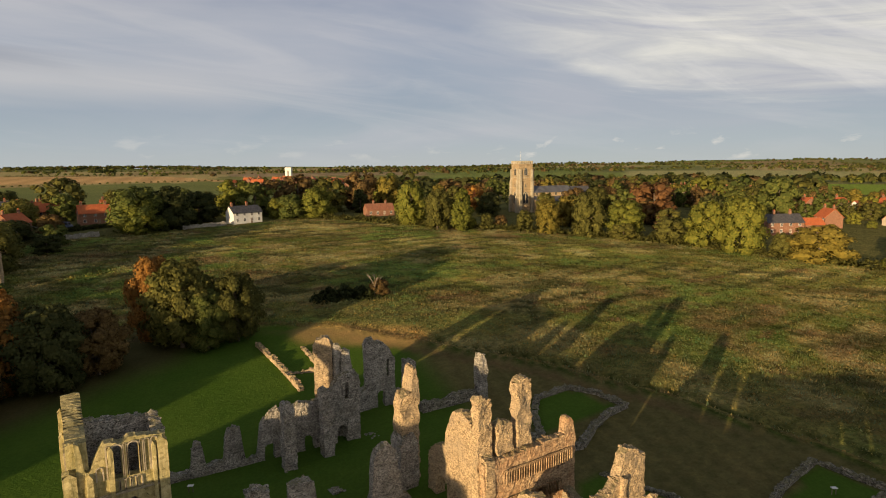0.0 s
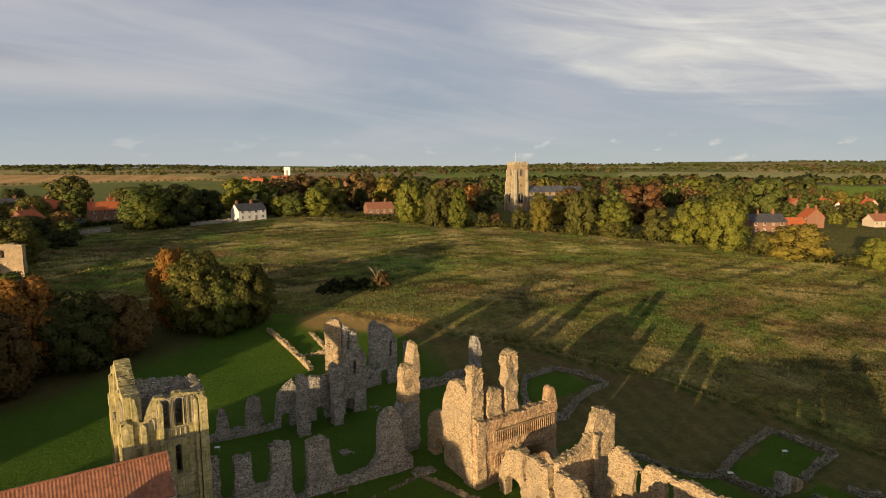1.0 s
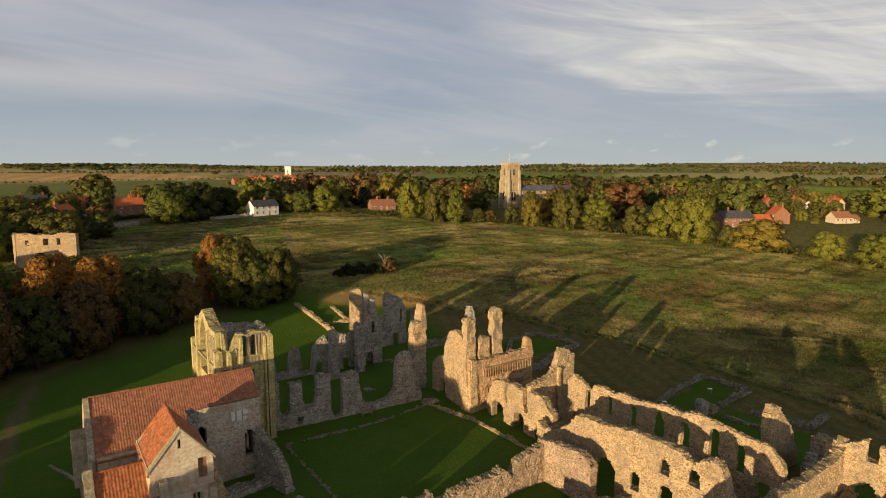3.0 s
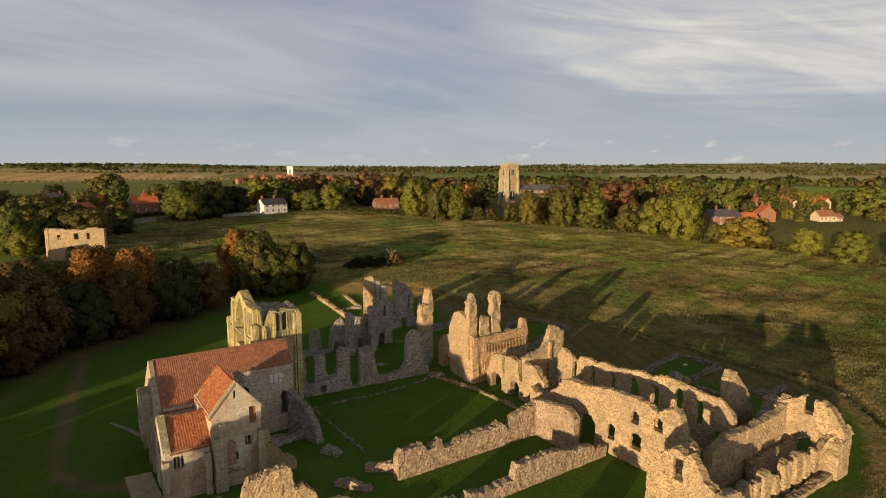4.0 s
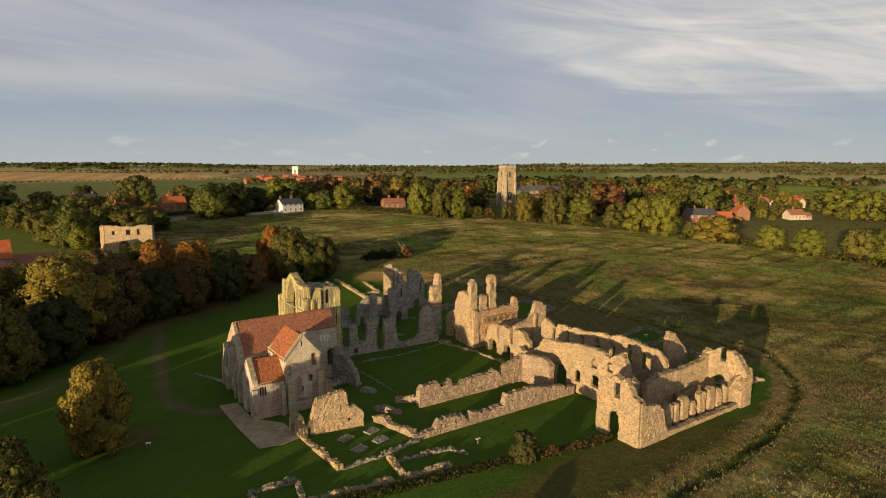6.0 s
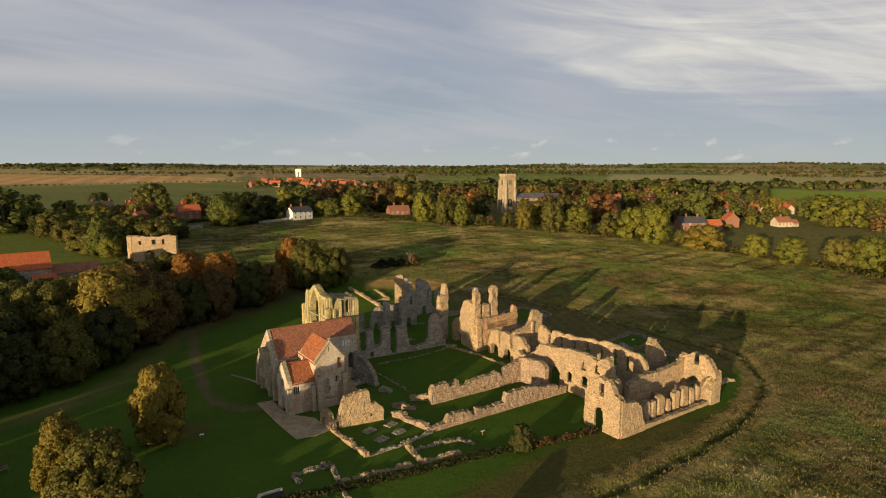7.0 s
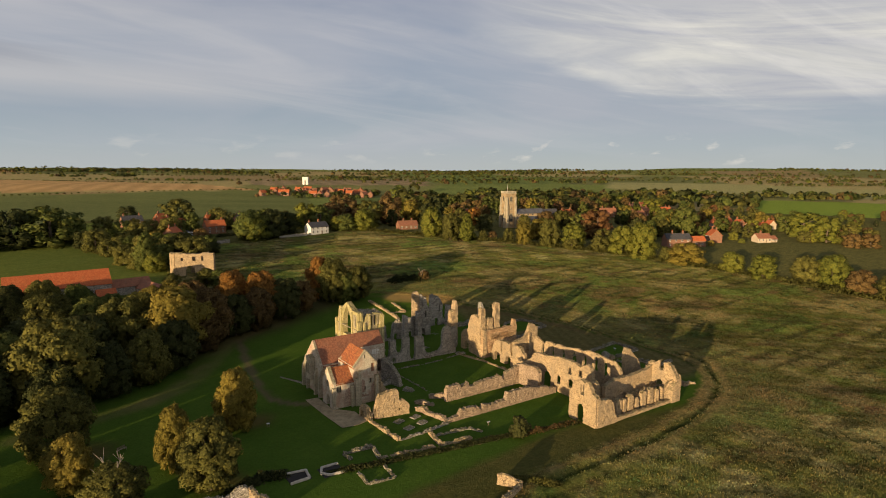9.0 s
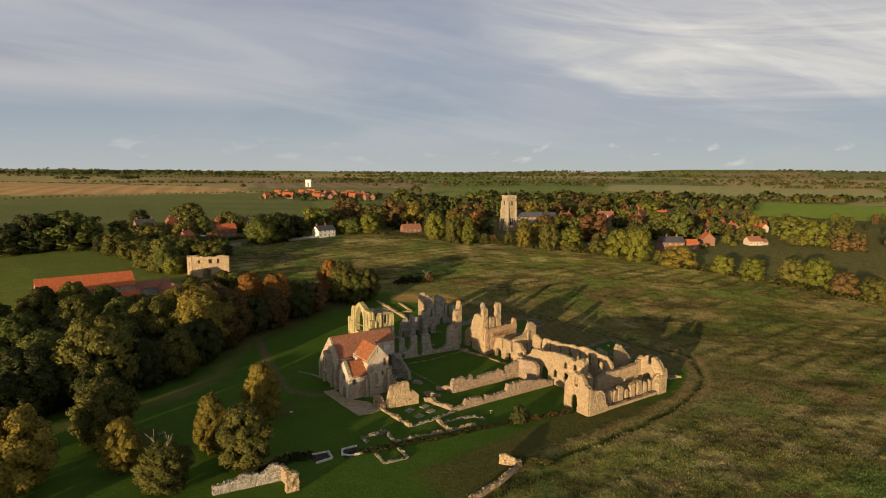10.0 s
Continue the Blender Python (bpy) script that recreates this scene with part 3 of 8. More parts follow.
def ground_cover(X, Y):
    """Base colour of the ground cover, and how rough the grass grows."""
    n1 = wave_noise(X, Y, 46, 1)
    n2 = wave_noise(X, Y, 17, 2)
    n3 = wave_noise(X * 0.6 + Y * 0.4, Y, 80, 3)
    wx, wy = X + 0.9 * n2, Y + 0.9 * wave_noise(X, Y, 15, 5)
    inside = poly_inside(wx, wy, MOWN)
    edge = poly_dist(wx, wy, MOWN)
    # the meadow
    C = np.zeros((*X.shape, 3)) + np.array((0.108, 0.108, 0.028))
    C = lerp3(C, (0.215, 0.18, 0.074), smooth(n1 + 0.7 * n2, 0.0, 0.6) * 0.9)
    C = lerp3(C, (0.19, 0.16, 0.07), smooth(Y - 0.1 * X, 120, 165) * smooth(n2 + 0.4 * n3, -0.3, 0.4) * 0.55)
    C = lerp3(C, (0.082, 0.112, 0.026), smooth(-n1 + 0.5 * n3 - 0.4 * n2, 0.05, 0.6))
    C = lerp3(C, (0.13, 0.082, 0.04), smooth(n3 - 0.4 * n1 + 0.3 * n2, 0.55, 1.0) * 0.6)
    C = C * np.array((1.0, 1.03, 1.0)) * (1.6 - 0.15 * smooth(X, 60, 120) * smooth(-Y, -150, -110))[..., None]
    FF, RR = 0.5592 * X + 0.829 * Y, 0.829 * X - 0.5592 * Y
    n5 = wave_noise(FF, RR * 0.22, 13, 31)
    n6 = wave_noise(FF, RR * 0.3, 22, 37)
    C = lerp3(C, (0.055, 0.062, 0.022), smooth(n5 + 0.3 * n1, 0.35, 0.8) * 0.75)
    C = lerp3(C, (0.125, 0.085, 0.042), smooth(n6 - 0.3 * n2, 0.4, 0.8) * 0.5)
    n7 = wave_noise(FF, RR * 0.35, 7, 41)
    n8 = wave_noise(FF * 1.2 + 0.15 * RR, RR * 0.16, 26, 43)
    n9 = wave_noise(FF, RR * 0.4, 34, 47)
    C = C * (1 + 0.4 * np.clip(n7, -1, 1.2))[..., None] * (1 + 0.38 * np.clip(n9, -1, 1.2))[..., None]
    C = lerp3(C, (0.034, 0.048, 0.014), smooth(-np.abs(n8 - 0.12), -0.1, -0.02) * smooth(n2 + 0.5 * n1, -0.1, 0.4) * 0.9)
    C = lerp3(C, (0.17, 0.10, 0.05), smooth(n7 + 0.8 * n3 + 0.3 * n2, 0.55, 1.0) * 0.42)
    n10 = wave_noise(FF, RR * 0.45, 5.0, 53)
    n11 = wave_noise(FF, RR * 0.5, 14, 59)
    C = lerp3(C, (0.045, 0.052, 0.018), smooth(n10 + 0.2 * n9, 0.3, 0.6) * 0.8)
    C = lerp3(C, (0.19, 0.105, 0.055), smooth(n11 + 0.35 * n10, 0.6, 0.95) * 0.5)
    C = C * (1 - 0.22 * smooth(X, 95, 140) * smooth(-Y, -75, -40))[..., None]
    band = smooth(-edge, -34, -6) * (~inside) * smooth(X, 40, 60)
    C = lerp3(C, (0.20, 0.172, 0.066), band * 0.5)
    W = np.ones(X.shape)
    # mown ground round the ruins: green lawn, browner to the east and south
    lawn = np.zeros((*X.shape, 3)) + np.array((0.058, 0.104, 0.016))
    east = smooth(X - 0.15 * Y, 40, 47) * smooth(Y, 2, 9)
    court = poly_inside(X, Y, [(66, 28), (83, 28.5), (83, 36.5), (66, 34)]) | poly_inside(X, Y, [(58, 61), (74, 61), (72, 69.5), (60, 69.5)]) | poly_inside(X, Y, [(49, 10), (75, 12), (74, 26), (50, 27)]) | poly_inside(X, Y, [(39, 38), (49, 38), (49, 60), (39, 60)]) | poly_inside(X, Y, [(48, 26), (65, 27), (65, 34), (62.6, 35.6), (61, 41.3), (59, 46.8), (57.4, 50.2), (50, 49)])
    east = np.where(court, 0.0, east)
    lawn = lerp3(lawn, (0.122, 0.103, 0.043), east * 0.9)
    south = smooth(-(Y + 0.22 * X), -8.5, -4.0) * smooth(-(Y - 0.1 * X) + 0.6 * n2, -0.4, 2.2) * smooth(X, -24, -16)
    lawn = lerp3(lawn, (0.085, 0.075, 0.028), south * 0.8)
    lawn = lawn * (1 + 0.09 * east * np.sign(np.sin((X * 0.93 - Y * 0.36) * 1.9)))[..., None]
    fade = smooth(np.where(inside, edge, -edge), -0.5, 0.8)
    C = C * (1 - fade[..., None]) + lawn * fade[..., None]
    W = W * (1 - fade) + np.maximum(0.12 * fade, 0.45 * fade * np.maximum(south, east))
    rim = (smooth(-np.abs(np.where(inside, edge, -edge) + 1.2), -1.3, -0.2)) * smooth(X, -6, 0)
    C = lerp3(C, (0.17, 0.115, 0.05), rim * 0.55)
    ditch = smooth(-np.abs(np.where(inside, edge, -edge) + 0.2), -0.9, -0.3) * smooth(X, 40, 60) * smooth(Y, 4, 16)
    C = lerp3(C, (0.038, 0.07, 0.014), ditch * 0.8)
    # darker green along the ditch; the bank's sunlit look is painted as a pale band
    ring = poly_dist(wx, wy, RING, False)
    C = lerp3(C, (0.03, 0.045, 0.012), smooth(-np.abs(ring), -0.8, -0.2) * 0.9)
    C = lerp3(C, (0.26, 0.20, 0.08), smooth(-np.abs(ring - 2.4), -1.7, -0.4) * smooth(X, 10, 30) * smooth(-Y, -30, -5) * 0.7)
    # a worn strip along the mown edge, and dry field corner in the north
    path = smooth(-np.abs(edge - 3.2), -1.6, -0.4) * inside * smooth(X, 30, 50) * smooth(Y, 40, 60)
    C = lerp3(C, (0.12, 0.08, 0.04), path * 0.7)
    dry = smooth(-seg_dist(X, Y, (46, 113), (60, 103)), -7, -3)
    C = lerp3(C, (0.32, 0.21, 0.08), dry * 0.8)
    # trodden path on the lawn
    walk_line = smooth(-poly_dist(X + 0.4 * n2, Y, [(-18.1, 101), (-20.8, 85), (-23, 70), (-24.4, 59.5), (-24.2, 51.5), (-21.8, 47.2), (-17.5, 44.5)], False), -1.5, -0.6)
    C = lerp3(C, (0.12, 0.095, 0.055), walk_line * 0.85)
    # dead leaves under the woods
    wood = smooth(-(Y - 0.78 * X), -152, -120) * 0 + smooth(-poly_dist(X + 2 * n2, Y, [(-95, 70), (-60, 88), (-20, 108), (14, 122)], False), -14, -4)
    C = lerp3(C, (0.075, 0.058, 0.03), wood * 0.8)
    verge = smooth(-poly_dist(X + 1.5 * n2, Y, [(-75, 60), (-62, 62), (-49, 66), (-41, 72), (-31, 86), (-21, 102), (-4, 110)], False), -4.5, -1)
    C = lerp3(C, (0.15, 0.125, 0.055), verge * (0.45 + 0.25 * n2))
    for tx, ty, tr_ in ((-32, 42, 6.5), (-45, 28, 6), (-44, 19, 6), (-64, 44, 7)):
        C = lerp3(C, (0.105, 0.07, 0.034), smooth(-np.hypot(X - tx, Y - ty) + 1.2 * n2, -tr_, -tr_ * 0.4) * 0.65)
    # beyond the hedge: pasture, then fields
    side = np.zeros(X.shape, bool)
    side |= poly_inside(X, Y, HEDGE + [(7000, -400), (7000, 8000), (-6000, 8000), (-6000, 160)])
    C = np.where(side[..., None], np.array((0.128, 0.125, 0.048)), C)
    W = np.where(side, 0.8, W)
    west = (X < -24) & (Y > 160) & (Y < 400)
    C = np.where(west[..., None], np.array((0.12, 0.15, 0.036)), C)
    W = np.where(west, 0.5, W)
    # fields in patches, each with its own crop
    F, R = 0.5592 * X + 0.829 * Y, 0.829 * X - 0.5592 * Y
    rs = np.random.RandomState(8)
    crops = np.array([(0.15, 0.18, 0.07), (0.32, 0.25, 0.14), (0.19, 0.18, 0.085), (0.16, 0.165, 0.08), (0.25, 0.19, 0.115), (0.19, 0.20, 0.085), (0.30, 0.25, 0.14)])
    ci = np.floor((F + 40 * np.sin(R * 0.004)) / (150 + 0.12 * F)).astype(int)
    cj = np.floor((R + 60 * np.sin(F * 0.003) + 97 * (ci % 3)) / (230 + 0.1 * F)).astype(int)
    pick = crops[(ci * 7 + cj * 13 + (ci * cj) % 5) % 7]
    farm = side & (F > 480) & (F < 7000)
    C = np.where(farm[..., None], pick * np.array((1.3, 1.3, 1.05)), C)
    W = np.where(farm, 0.7, W)
    D = np.hypot(F, R)
    left = R < -0.27 * F
    gf = (D > 420) & (D < 880) & left & (F > 0)
    C = np.where(gf[..., None], np.array((0.165, 0.185, 0.07)), C)
    W = np.where(gf, 0.6, W)
    slope = np.clip(-R / np.maximum(F, 1), 0, 1.2)
    bf = (D >= 890 + 150 * np.clip(slope - 0.42, 0, 1)) & (D < 1556 - 1450 * (0.82 - slope)) & (slope > 0.36) & (F > 0)
    lines = 0.88 + 0.12 * np.sin((R + 0.3 * F) * 0.16)
    C = np.where(bf[..., None], np.array((0.58, 0.375, 0.17)) * lines[..., None], C)
    W = np.where(bf, 0.6, W)
    stubble = (slope > 0.03) & (slope <= 0.36) & (R < 0) & (D > 985) & (D < 1480) & (F > 0)
    C = np.where(stubble[..., None], np.array((0.36, 0.275, 0.16)) * lines[..., None], C)
    C = C * (1 + 0.10 * n3[..., None] * (F > 300)[..., None])
    rg = (R > 0.54 * (F + 90)) & (D > 540) & (D < 860)
    C = np.where(rg[..., None], np.array((0.25, 0.33, 0.06)), C)
    rg = (R > 0.30 * F) & (R < 0.85 * F) & (D > 1020) & (D < 1330)
    C = np.where(rg[..., None], np.array((0.36, 0.34, 0.15)), C)
    return np.clip(C, 0.01, 1), W


def build_ground():
    xs = axis_lines(-100, 180, 1.4, -5500, 7000, 1.035)
    ys = axis_lines(-75, 165, 1.4, -700, 7500, 1.035)
    X, Y = np.meshgrid(xs, ys, indexing="ij")
    Z = land(X, Y)
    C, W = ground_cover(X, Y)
    # the dry ditch curving round the mown ground, and its low bank
    ring = poly_dist(X, Y, RING, False)
    Z = Z - 0.55 * np.exp(-(ring / 0.8) ** 2) + 0.2 * np.exp(-((ring - 3.0) / 1.3) ** 2)
    nx, ny = X.shape
    me = bpy.data.meshes.new("ground")
    co = np.stack([X, Y, Z], -1).reshape(-1, 3)
    me.vertices.add(len(co))
    me.vertices.foreach_set("co", co.ravel())
    I = np.arange(nx * ny).reshape(nx, ny)
    q = np.stack([I[:-1, :-1], I[1:, :-1], I[1:, 1:], I[:-1, 1:]], -1).reshape(-1, 4)
    me.loops.add(q.size)
    me.loops.foreach_set("vertex_index", q.ravel())
    me.polygons.add(len(q))
    me.polygons.foreach_set("loop_start", np.arange(0, q.size, 4))
    me.update(calc_edges=True)
    me.polygons.foreach_set("use_smooth", np.ones(len(q), bool))
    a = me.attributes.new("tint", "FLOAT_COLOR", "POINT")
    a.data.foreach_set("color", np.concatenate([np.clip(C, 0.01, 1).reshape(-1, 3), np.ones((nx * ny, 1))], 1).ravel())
    a = me.attributes.new("rough_grass", "FLOAT", "POINT")
    a.data.foreach_set("value", W.ravel())
    me.materials.append(M_GROUND)
    tagged(new("ground", me), "green mown lawn, rough autumn meadow and far fields", "ground", kind="structure")


build_ground()


def build_grass():
    """Tussocks of the rough meadow: four bent blades each, all in one mesh."""
    rs = np.random.RandomState(12)
    n = 330000
    x, y = rs.uniform(-75, 250, n), rs.uniform(-95, 250, n)
    dens = np.clip(1.6 - (0.559 * x + 0.829 * y + 60) / 330, 0.35, 1.0) * np.clip((x + 75) / 40, 0, 1) * np.clip((y + 95) / 30, 0, 1)
    hold = rs.rand(n) < dens
    x, y = x[hold], y[hold]
    C, W = ground_cover(x, y)
    hedge = poly_inside(x, y, HEDGE + [(7000, -400), (7000, 8000), (-6000, 8000), (-6000, 160)])
    rows = np.abs(((x * 0.62 - y * 0.78) / 2.4) % 1.0 - 0.5)
    hold = (W > 0.8) & ~hedge & (poly_dist(x, y, RING, False) > 0.9) & (rs.rand(len(x)) < 0.75 + 0.5 * rows)
    x, y, C = x[hold], y[hold], C[hold]
    n = len(x)
    z = land(x, y)
    tall = np.clip(0.38 + 0.18 * wave_noise(x, y, 30, 9) + 0.10 * wave_noise(x, y, 9, 4) + 0.2 * wave_noise(x, y, 3.2, 14), 0.12, 0.95)
    P, K, N = [], [], []
    tone = np.clip(1 + 0.14 * rs.normal(size=(n, 1)), 0.4, 1.7)
    tone = tone * (1 + np.array((0.16, 0.0, -0.1)) * rs.normal(size=(n, 1)))
    for b in range(3):
        a = rs.uniform(0, 6.283, n)
        w = rs.uniform(0.05, 0.13, n) * (1 + np.hypot(x + 60, y + 75) / 260)
        h = tall * rs.uniform(0.5, 1.0, n)
        ox, oy = rs.normal(0, 0.4, n), rs.normal(0, 0.4, n)
        turn = -np.sign(-np.sin(a) * SUN_AZ[0] + np.cos(a) * SUN_AZ[1])
        dx, dy = np.cos(a) * w * turn, np.sin(a) * w * turn
        bx, by = rs.normal(0, 0.16, n), rs.normal(0, 0.16, n)
        P.append(np.stack([np.stack([x + ox - dx, y + oy - dy, z - 0.05], -1), np.stack([x + ox + dx, y + oy + dy, z - 0.05], -1), np.stack([x + ox + bx, y + oy + by, z + h], -1)], 1))
        flat = np.stack([-np.sin(a), np.cos(a), np.zeros(n)], -1)
        flat *= np.sign(flat[:, :1] * SUN_AZ[0] + flat[:, 1:2] * SUN_AZ[1])
        N.append(np.repeat(flat * 0.5 + np.array((0, 0, 0.7)), 3, 0))
        v = C * tone * (1.12 + 0.14 * rs.normal(size=(n, 1))) + np.array((0.02, 0.013, 0.004)) * rs.rand(n, 1)
        K.append(np.repeat(np.clip(v, 0.012, 0.5)[:, None, :], 3, 1))
    co = np.concatenate(P).reshape(-1, 3)
    kc = np.concatenate(K).reshape(-1, 3)
    me = bpy.data.meshes.new("meadow_grass")
    me.vertices.add(len(co))
    me.vertices.foreach_set("co", co.ravel())
    me.loops.add(len(co))
    me.loops.foreach_set("vertex_index", np.arange(len(co)))
    me.polygons.add(len(co) // 3)
    me.polygons.foreach_set("loop_start", np.arange(0, len(co), 3))
    me.update(calc_edges=True)
    a = me.attributes.new("tint", "FLOAT_COLOR", "POINT")
    a.data.foreach_set("color", np.concatenate([kc, np.ones((len(kc), 1))], 1).ravel())
    me.polygons.foreach_set("use_smooth", np.ones(len(co) // 3, bool))
    me.normals_split_custom_set_from_vertices(np.concatenate(N).tolist())
    me.materials.append(M_GRASS)
    tagged(new("meadow_grass", me), "rough uncut autumn grass in tussocks", "grass", kind="stuff")


build_grass()

# ---- priory church ----
nave = thing("ruined_nave", "roofless flint nave walls with broken piers on mown grass", "ruin")
ruin(nave, "south_wall", (10.3, 60.2), (34.4, 57.6), 1.5,
     [(0, 7.7), (1.3, 7.2), (1.9, 6.9), (4.6, 7.3), (6.0, 7.5), (7.4, 7.8), (8.9, 7.2), (10.4, 7.0), (11.2, 7.3), (13.0, 7.3), (13.5, 6.2), (13.6, 3.9), (14.0, 2.7), (14.6, 1.7), (16.0, 1.5), (17.6, 1.9), (18.5, 2.1), (19.2, 2.8), (19.55, 3.8), (19.75, 7.4), (20.1, 8.6), (20.7, 9.0), (21.6, 9.1), (22.4, 8.3), (22.9, 5.0), (23.1, 3.1), (23.8, 2.8), (24.2, 2.2)],
     [(1.75, 2.4, 1.6, 5.6, "gap"), (5.5, 3.1, 2.1, 5.0, "gap"), (9.75, 0.6, 1.9, 7.4, "gap"), (4.0, 0.7, 0.8, 1.1, "rect")], M_FLINT_GREY, cell=0.17, seed=1, rough=0.09)
ruin(nave, "north_wall", (12.5, 78.0), (33.0, 76.0), 1.5,
     [(0, 2.2), (2.5, 2.3), (2.65, 5.0), (3.1, 5.9), (3.8, 5.6), (4.1, 4.0), (4.25, 2.4), (6.4, 2.7), (6.65, 5.4), (7.0, 6.7), (7.7, 7.1), (8.5, 6.5), (8.75, 3.3), (9.0, 2.0), (10.5, 2.3), (10.85, 5.6), (11.2, 6.8), (12.3, 8.0), (13.2, 8.4), (13.7, 7.2), (14.1, 6.0), (15.0, 7.8), (15.9, 8.6), (17.7, 8.1), (19.2, 8.6), (20.6, 8.8)],
     [(17.2, 1.2, 1.3, 2.6, "round"), (12.0, 1.6, 1.3, 2.2, "round")], M_FLINT_GREY, cell=0.18, seed=2, rough=0.09)
for px, py, pt in ((25.8, 73.0, 10.4), (31.1, 73.3, 10.9)):
    pier(nave, px, py, 1.5, pt, M_FLINT_GREY, seed=px, taper=[(0, pt - 0.5), (0.5, pt), (1.5, pt - 0.6)])
    pier(nave, px, py, 2.3, 1.2, M_FLINT_GREY, "pier_base", seed=px + 4)
pier(nave, 36.7, 62.1, (2.3, 2.2), 13.0, M_FLINT, "crossing_pier", [(0, 11.6), (0.2, 12.5), (1.2, 12.8), (1.4, 14.6), (1.6, 15.4), (2.0, 15.5), (2.3, 13.8)], seed=8)
pier(nave, 36.2, 61.9, (2.5, 2.6), 7.5, M_FLINT_GREY, "pier_base", [(0, 6.4), (0.5, 7.4), (1.8, 7.9), (2.5, 6.5)], seed=9)
pier(nave, 28.9, 65.3, (2.0, 1.4), 1.3, M_FLINT_GREY, "fallen_masonry", seed=15)
pier(nave, 38.4, 74.6, (3.2, 1.8), 1.9, M_FLINT_GREY, "fallen_masonry", seed=16)

trans = thing("ruined_transepts", "broken flint transept walls with tall jagged fingers of masonry", "ruin")
ruin(trans, "west_wall", (38.9, 59.8), (38.9, 48.6), 1.9,
     [(0, 5.8), (1.6, 7.2), (3.6, 7.7), (3.9, 9.9), (4.5, 11.4), (5.4, 12.5), (6.9, 12.8), (8.2, 12.4), (9.5, 11.8), (9.9, 9.6), (10.4, 9.0), (11.2, 8.8)],
     [(2.9, -0.4, 2.2, 4.0, "round")], M_FLINT, seed=21)
ruin(trans, "south_wall", (38.2, 49.3), (51.4, 49.3), 1.5,
     [(0, 8.6), (2.2, 8.6), (6.0, 8.7), (10.2, 8.7), (11.6, 8.8), (11.7, 10.6), (12.4, 10.8), (12.9, 10.0), (13.2, 8.2)],
     (), M_FLINT_RED, seed=22, jag=0.16)
for fx, fw, fh in ((38.9, 1.8, 15.4), (41.6, 2.3, 12.0), (44.3, 1.9, 16.4)):
    pier(trans, fx, 50.2, (fw, 1.4), fh, M_FLINT, "finger", seed=fx, taper=[(0, fh - 0.5), (0.25, fh - 0.1), (fw * 0.5, fh), (fw * 0.8, fh - 0.3), (fw, fh - 0.9)])
ruin(trans, "east_wall", (50.4, 60.5), (50.4, 49.5), 1.3, [(0, 1.4), (4, 1.2), (7, 2.4), (10, 3.4), (11, 6.0)], (), M_FLINT_GREY, seed=24)
ruin(trans, "stair_pier", (31.9, 79.0), (34.1, 77.9), 1.6, [(0, 14.9), (0.3, 15.8), (1.2, 16.2), (1.9, 16.0), (2.4, 15.2)], (), M_FLINT, seed=26)
pier(trans, 34.5, 77.4, (1.1, 1.3), 15.1, M_FLINT_GREY, "shaft", seed=30)
ruin(trans, "shaft", (34.9, 77.0), (36.9, 76.4), 1.3, [(0, 13.6), (0.4, 14.3), (1.2, 14.1), (1.5, 11.4), (2.0, 10.9)], (), M_FLINT_GREY, cell=0.17, seed=38)
ruin(trans, "west_wall", (31.6, 76.0), (36.7, 75.2), 1.3, [(0, 8.4), (0.8, 9.2), (1.6, 10.4), (2.4, 11.3), (3.6, 11.4), (5.1, 11.0)], [(3.4, 7.9, 0.55, 2.2, "rect"), (2.6, 1.6, 1.5, 2.6, "round")], M_FLINT_GREY, cell=0.17, seed=29)
ruin(trans, "west_wall", (31.2, 73.6), (32.2, 75.8), 1.2, [(0, 9.8), (1.2, 9.2), (2.4, 8.8)], (), M_FLINT_GREY, seed=39)
ruin(trans, "north_wall", (38.2, 81.8), (41.6, 82.0), 1.3, [(0, 6.0), (1.6, 5.6), (3.4, 6.4)], [(1.6, -0.4, 1.0, 2.6, "round")], M_FLINT_GREY, seed=36)
ruin(trans, "north_wall", (41.0, 82.2), (45.6, 81.2), 1.4, [(0, 12.6), (0.3, 13.4), (1.2, 13.6), (1.5, 12.9), (2.6, 13.0), (3.4, 12.2), (4.1, 11.4), (4.7, 9.6)], [(3.6, 7.4, 0.5, 2.6, "rect"), (2.4, 2.4, 1.1, 2.8, "round")], M_FLINT_GREY, seed=25)
ruin(trans, "east_wall", (46.6, 82.2), (46.9, 76.4), 1.2, [(0, 4.6), (2, 3.4), (4, 2.2), (5.8, 1.4)], (), M_FLINT_GREY, seed=37)
pier(trans, 48.6, 81.8, (1.8, 1.5), 9.3, M_FLINT_GREY, seed=27)

choir = thing("choir_footings", "low flint wall footings and one tall standing pillar", "ruin")
low_walls(choir, [(47.5, 76.4), (57, 75.6)], 1.5, 1.2, M_FOOTING, seed=31)
pier(choir, 58.2, 75.4, (1.7, 1.5), 9.8, M_FLINT_GREY, "pillar", [(0, 8.8), (0.5, 9.9), (1.1, 9.7), (1.7, 7.8)], base=2.2, seed=32)
low_walls(choir, [(57.5, 60.6), (61, 66), (65.3, 70.1), (72, 70), (74.6, 66), (75.2, 60.6), (70.2, 60.2), (66, 58.8)], 0.65, 0.95, M_FOOTING, seed=33)
low_walls(choir, [(50.8, 62.0), (57.5, 60.6)], 1.1, 1.5, M_FOOTING, seed=34)
low_walls(choir, [(51, 57.5), (60.5, 56.0), (66, 58.8)], 0.9, 1.2, M_FOOTING, seed=35)

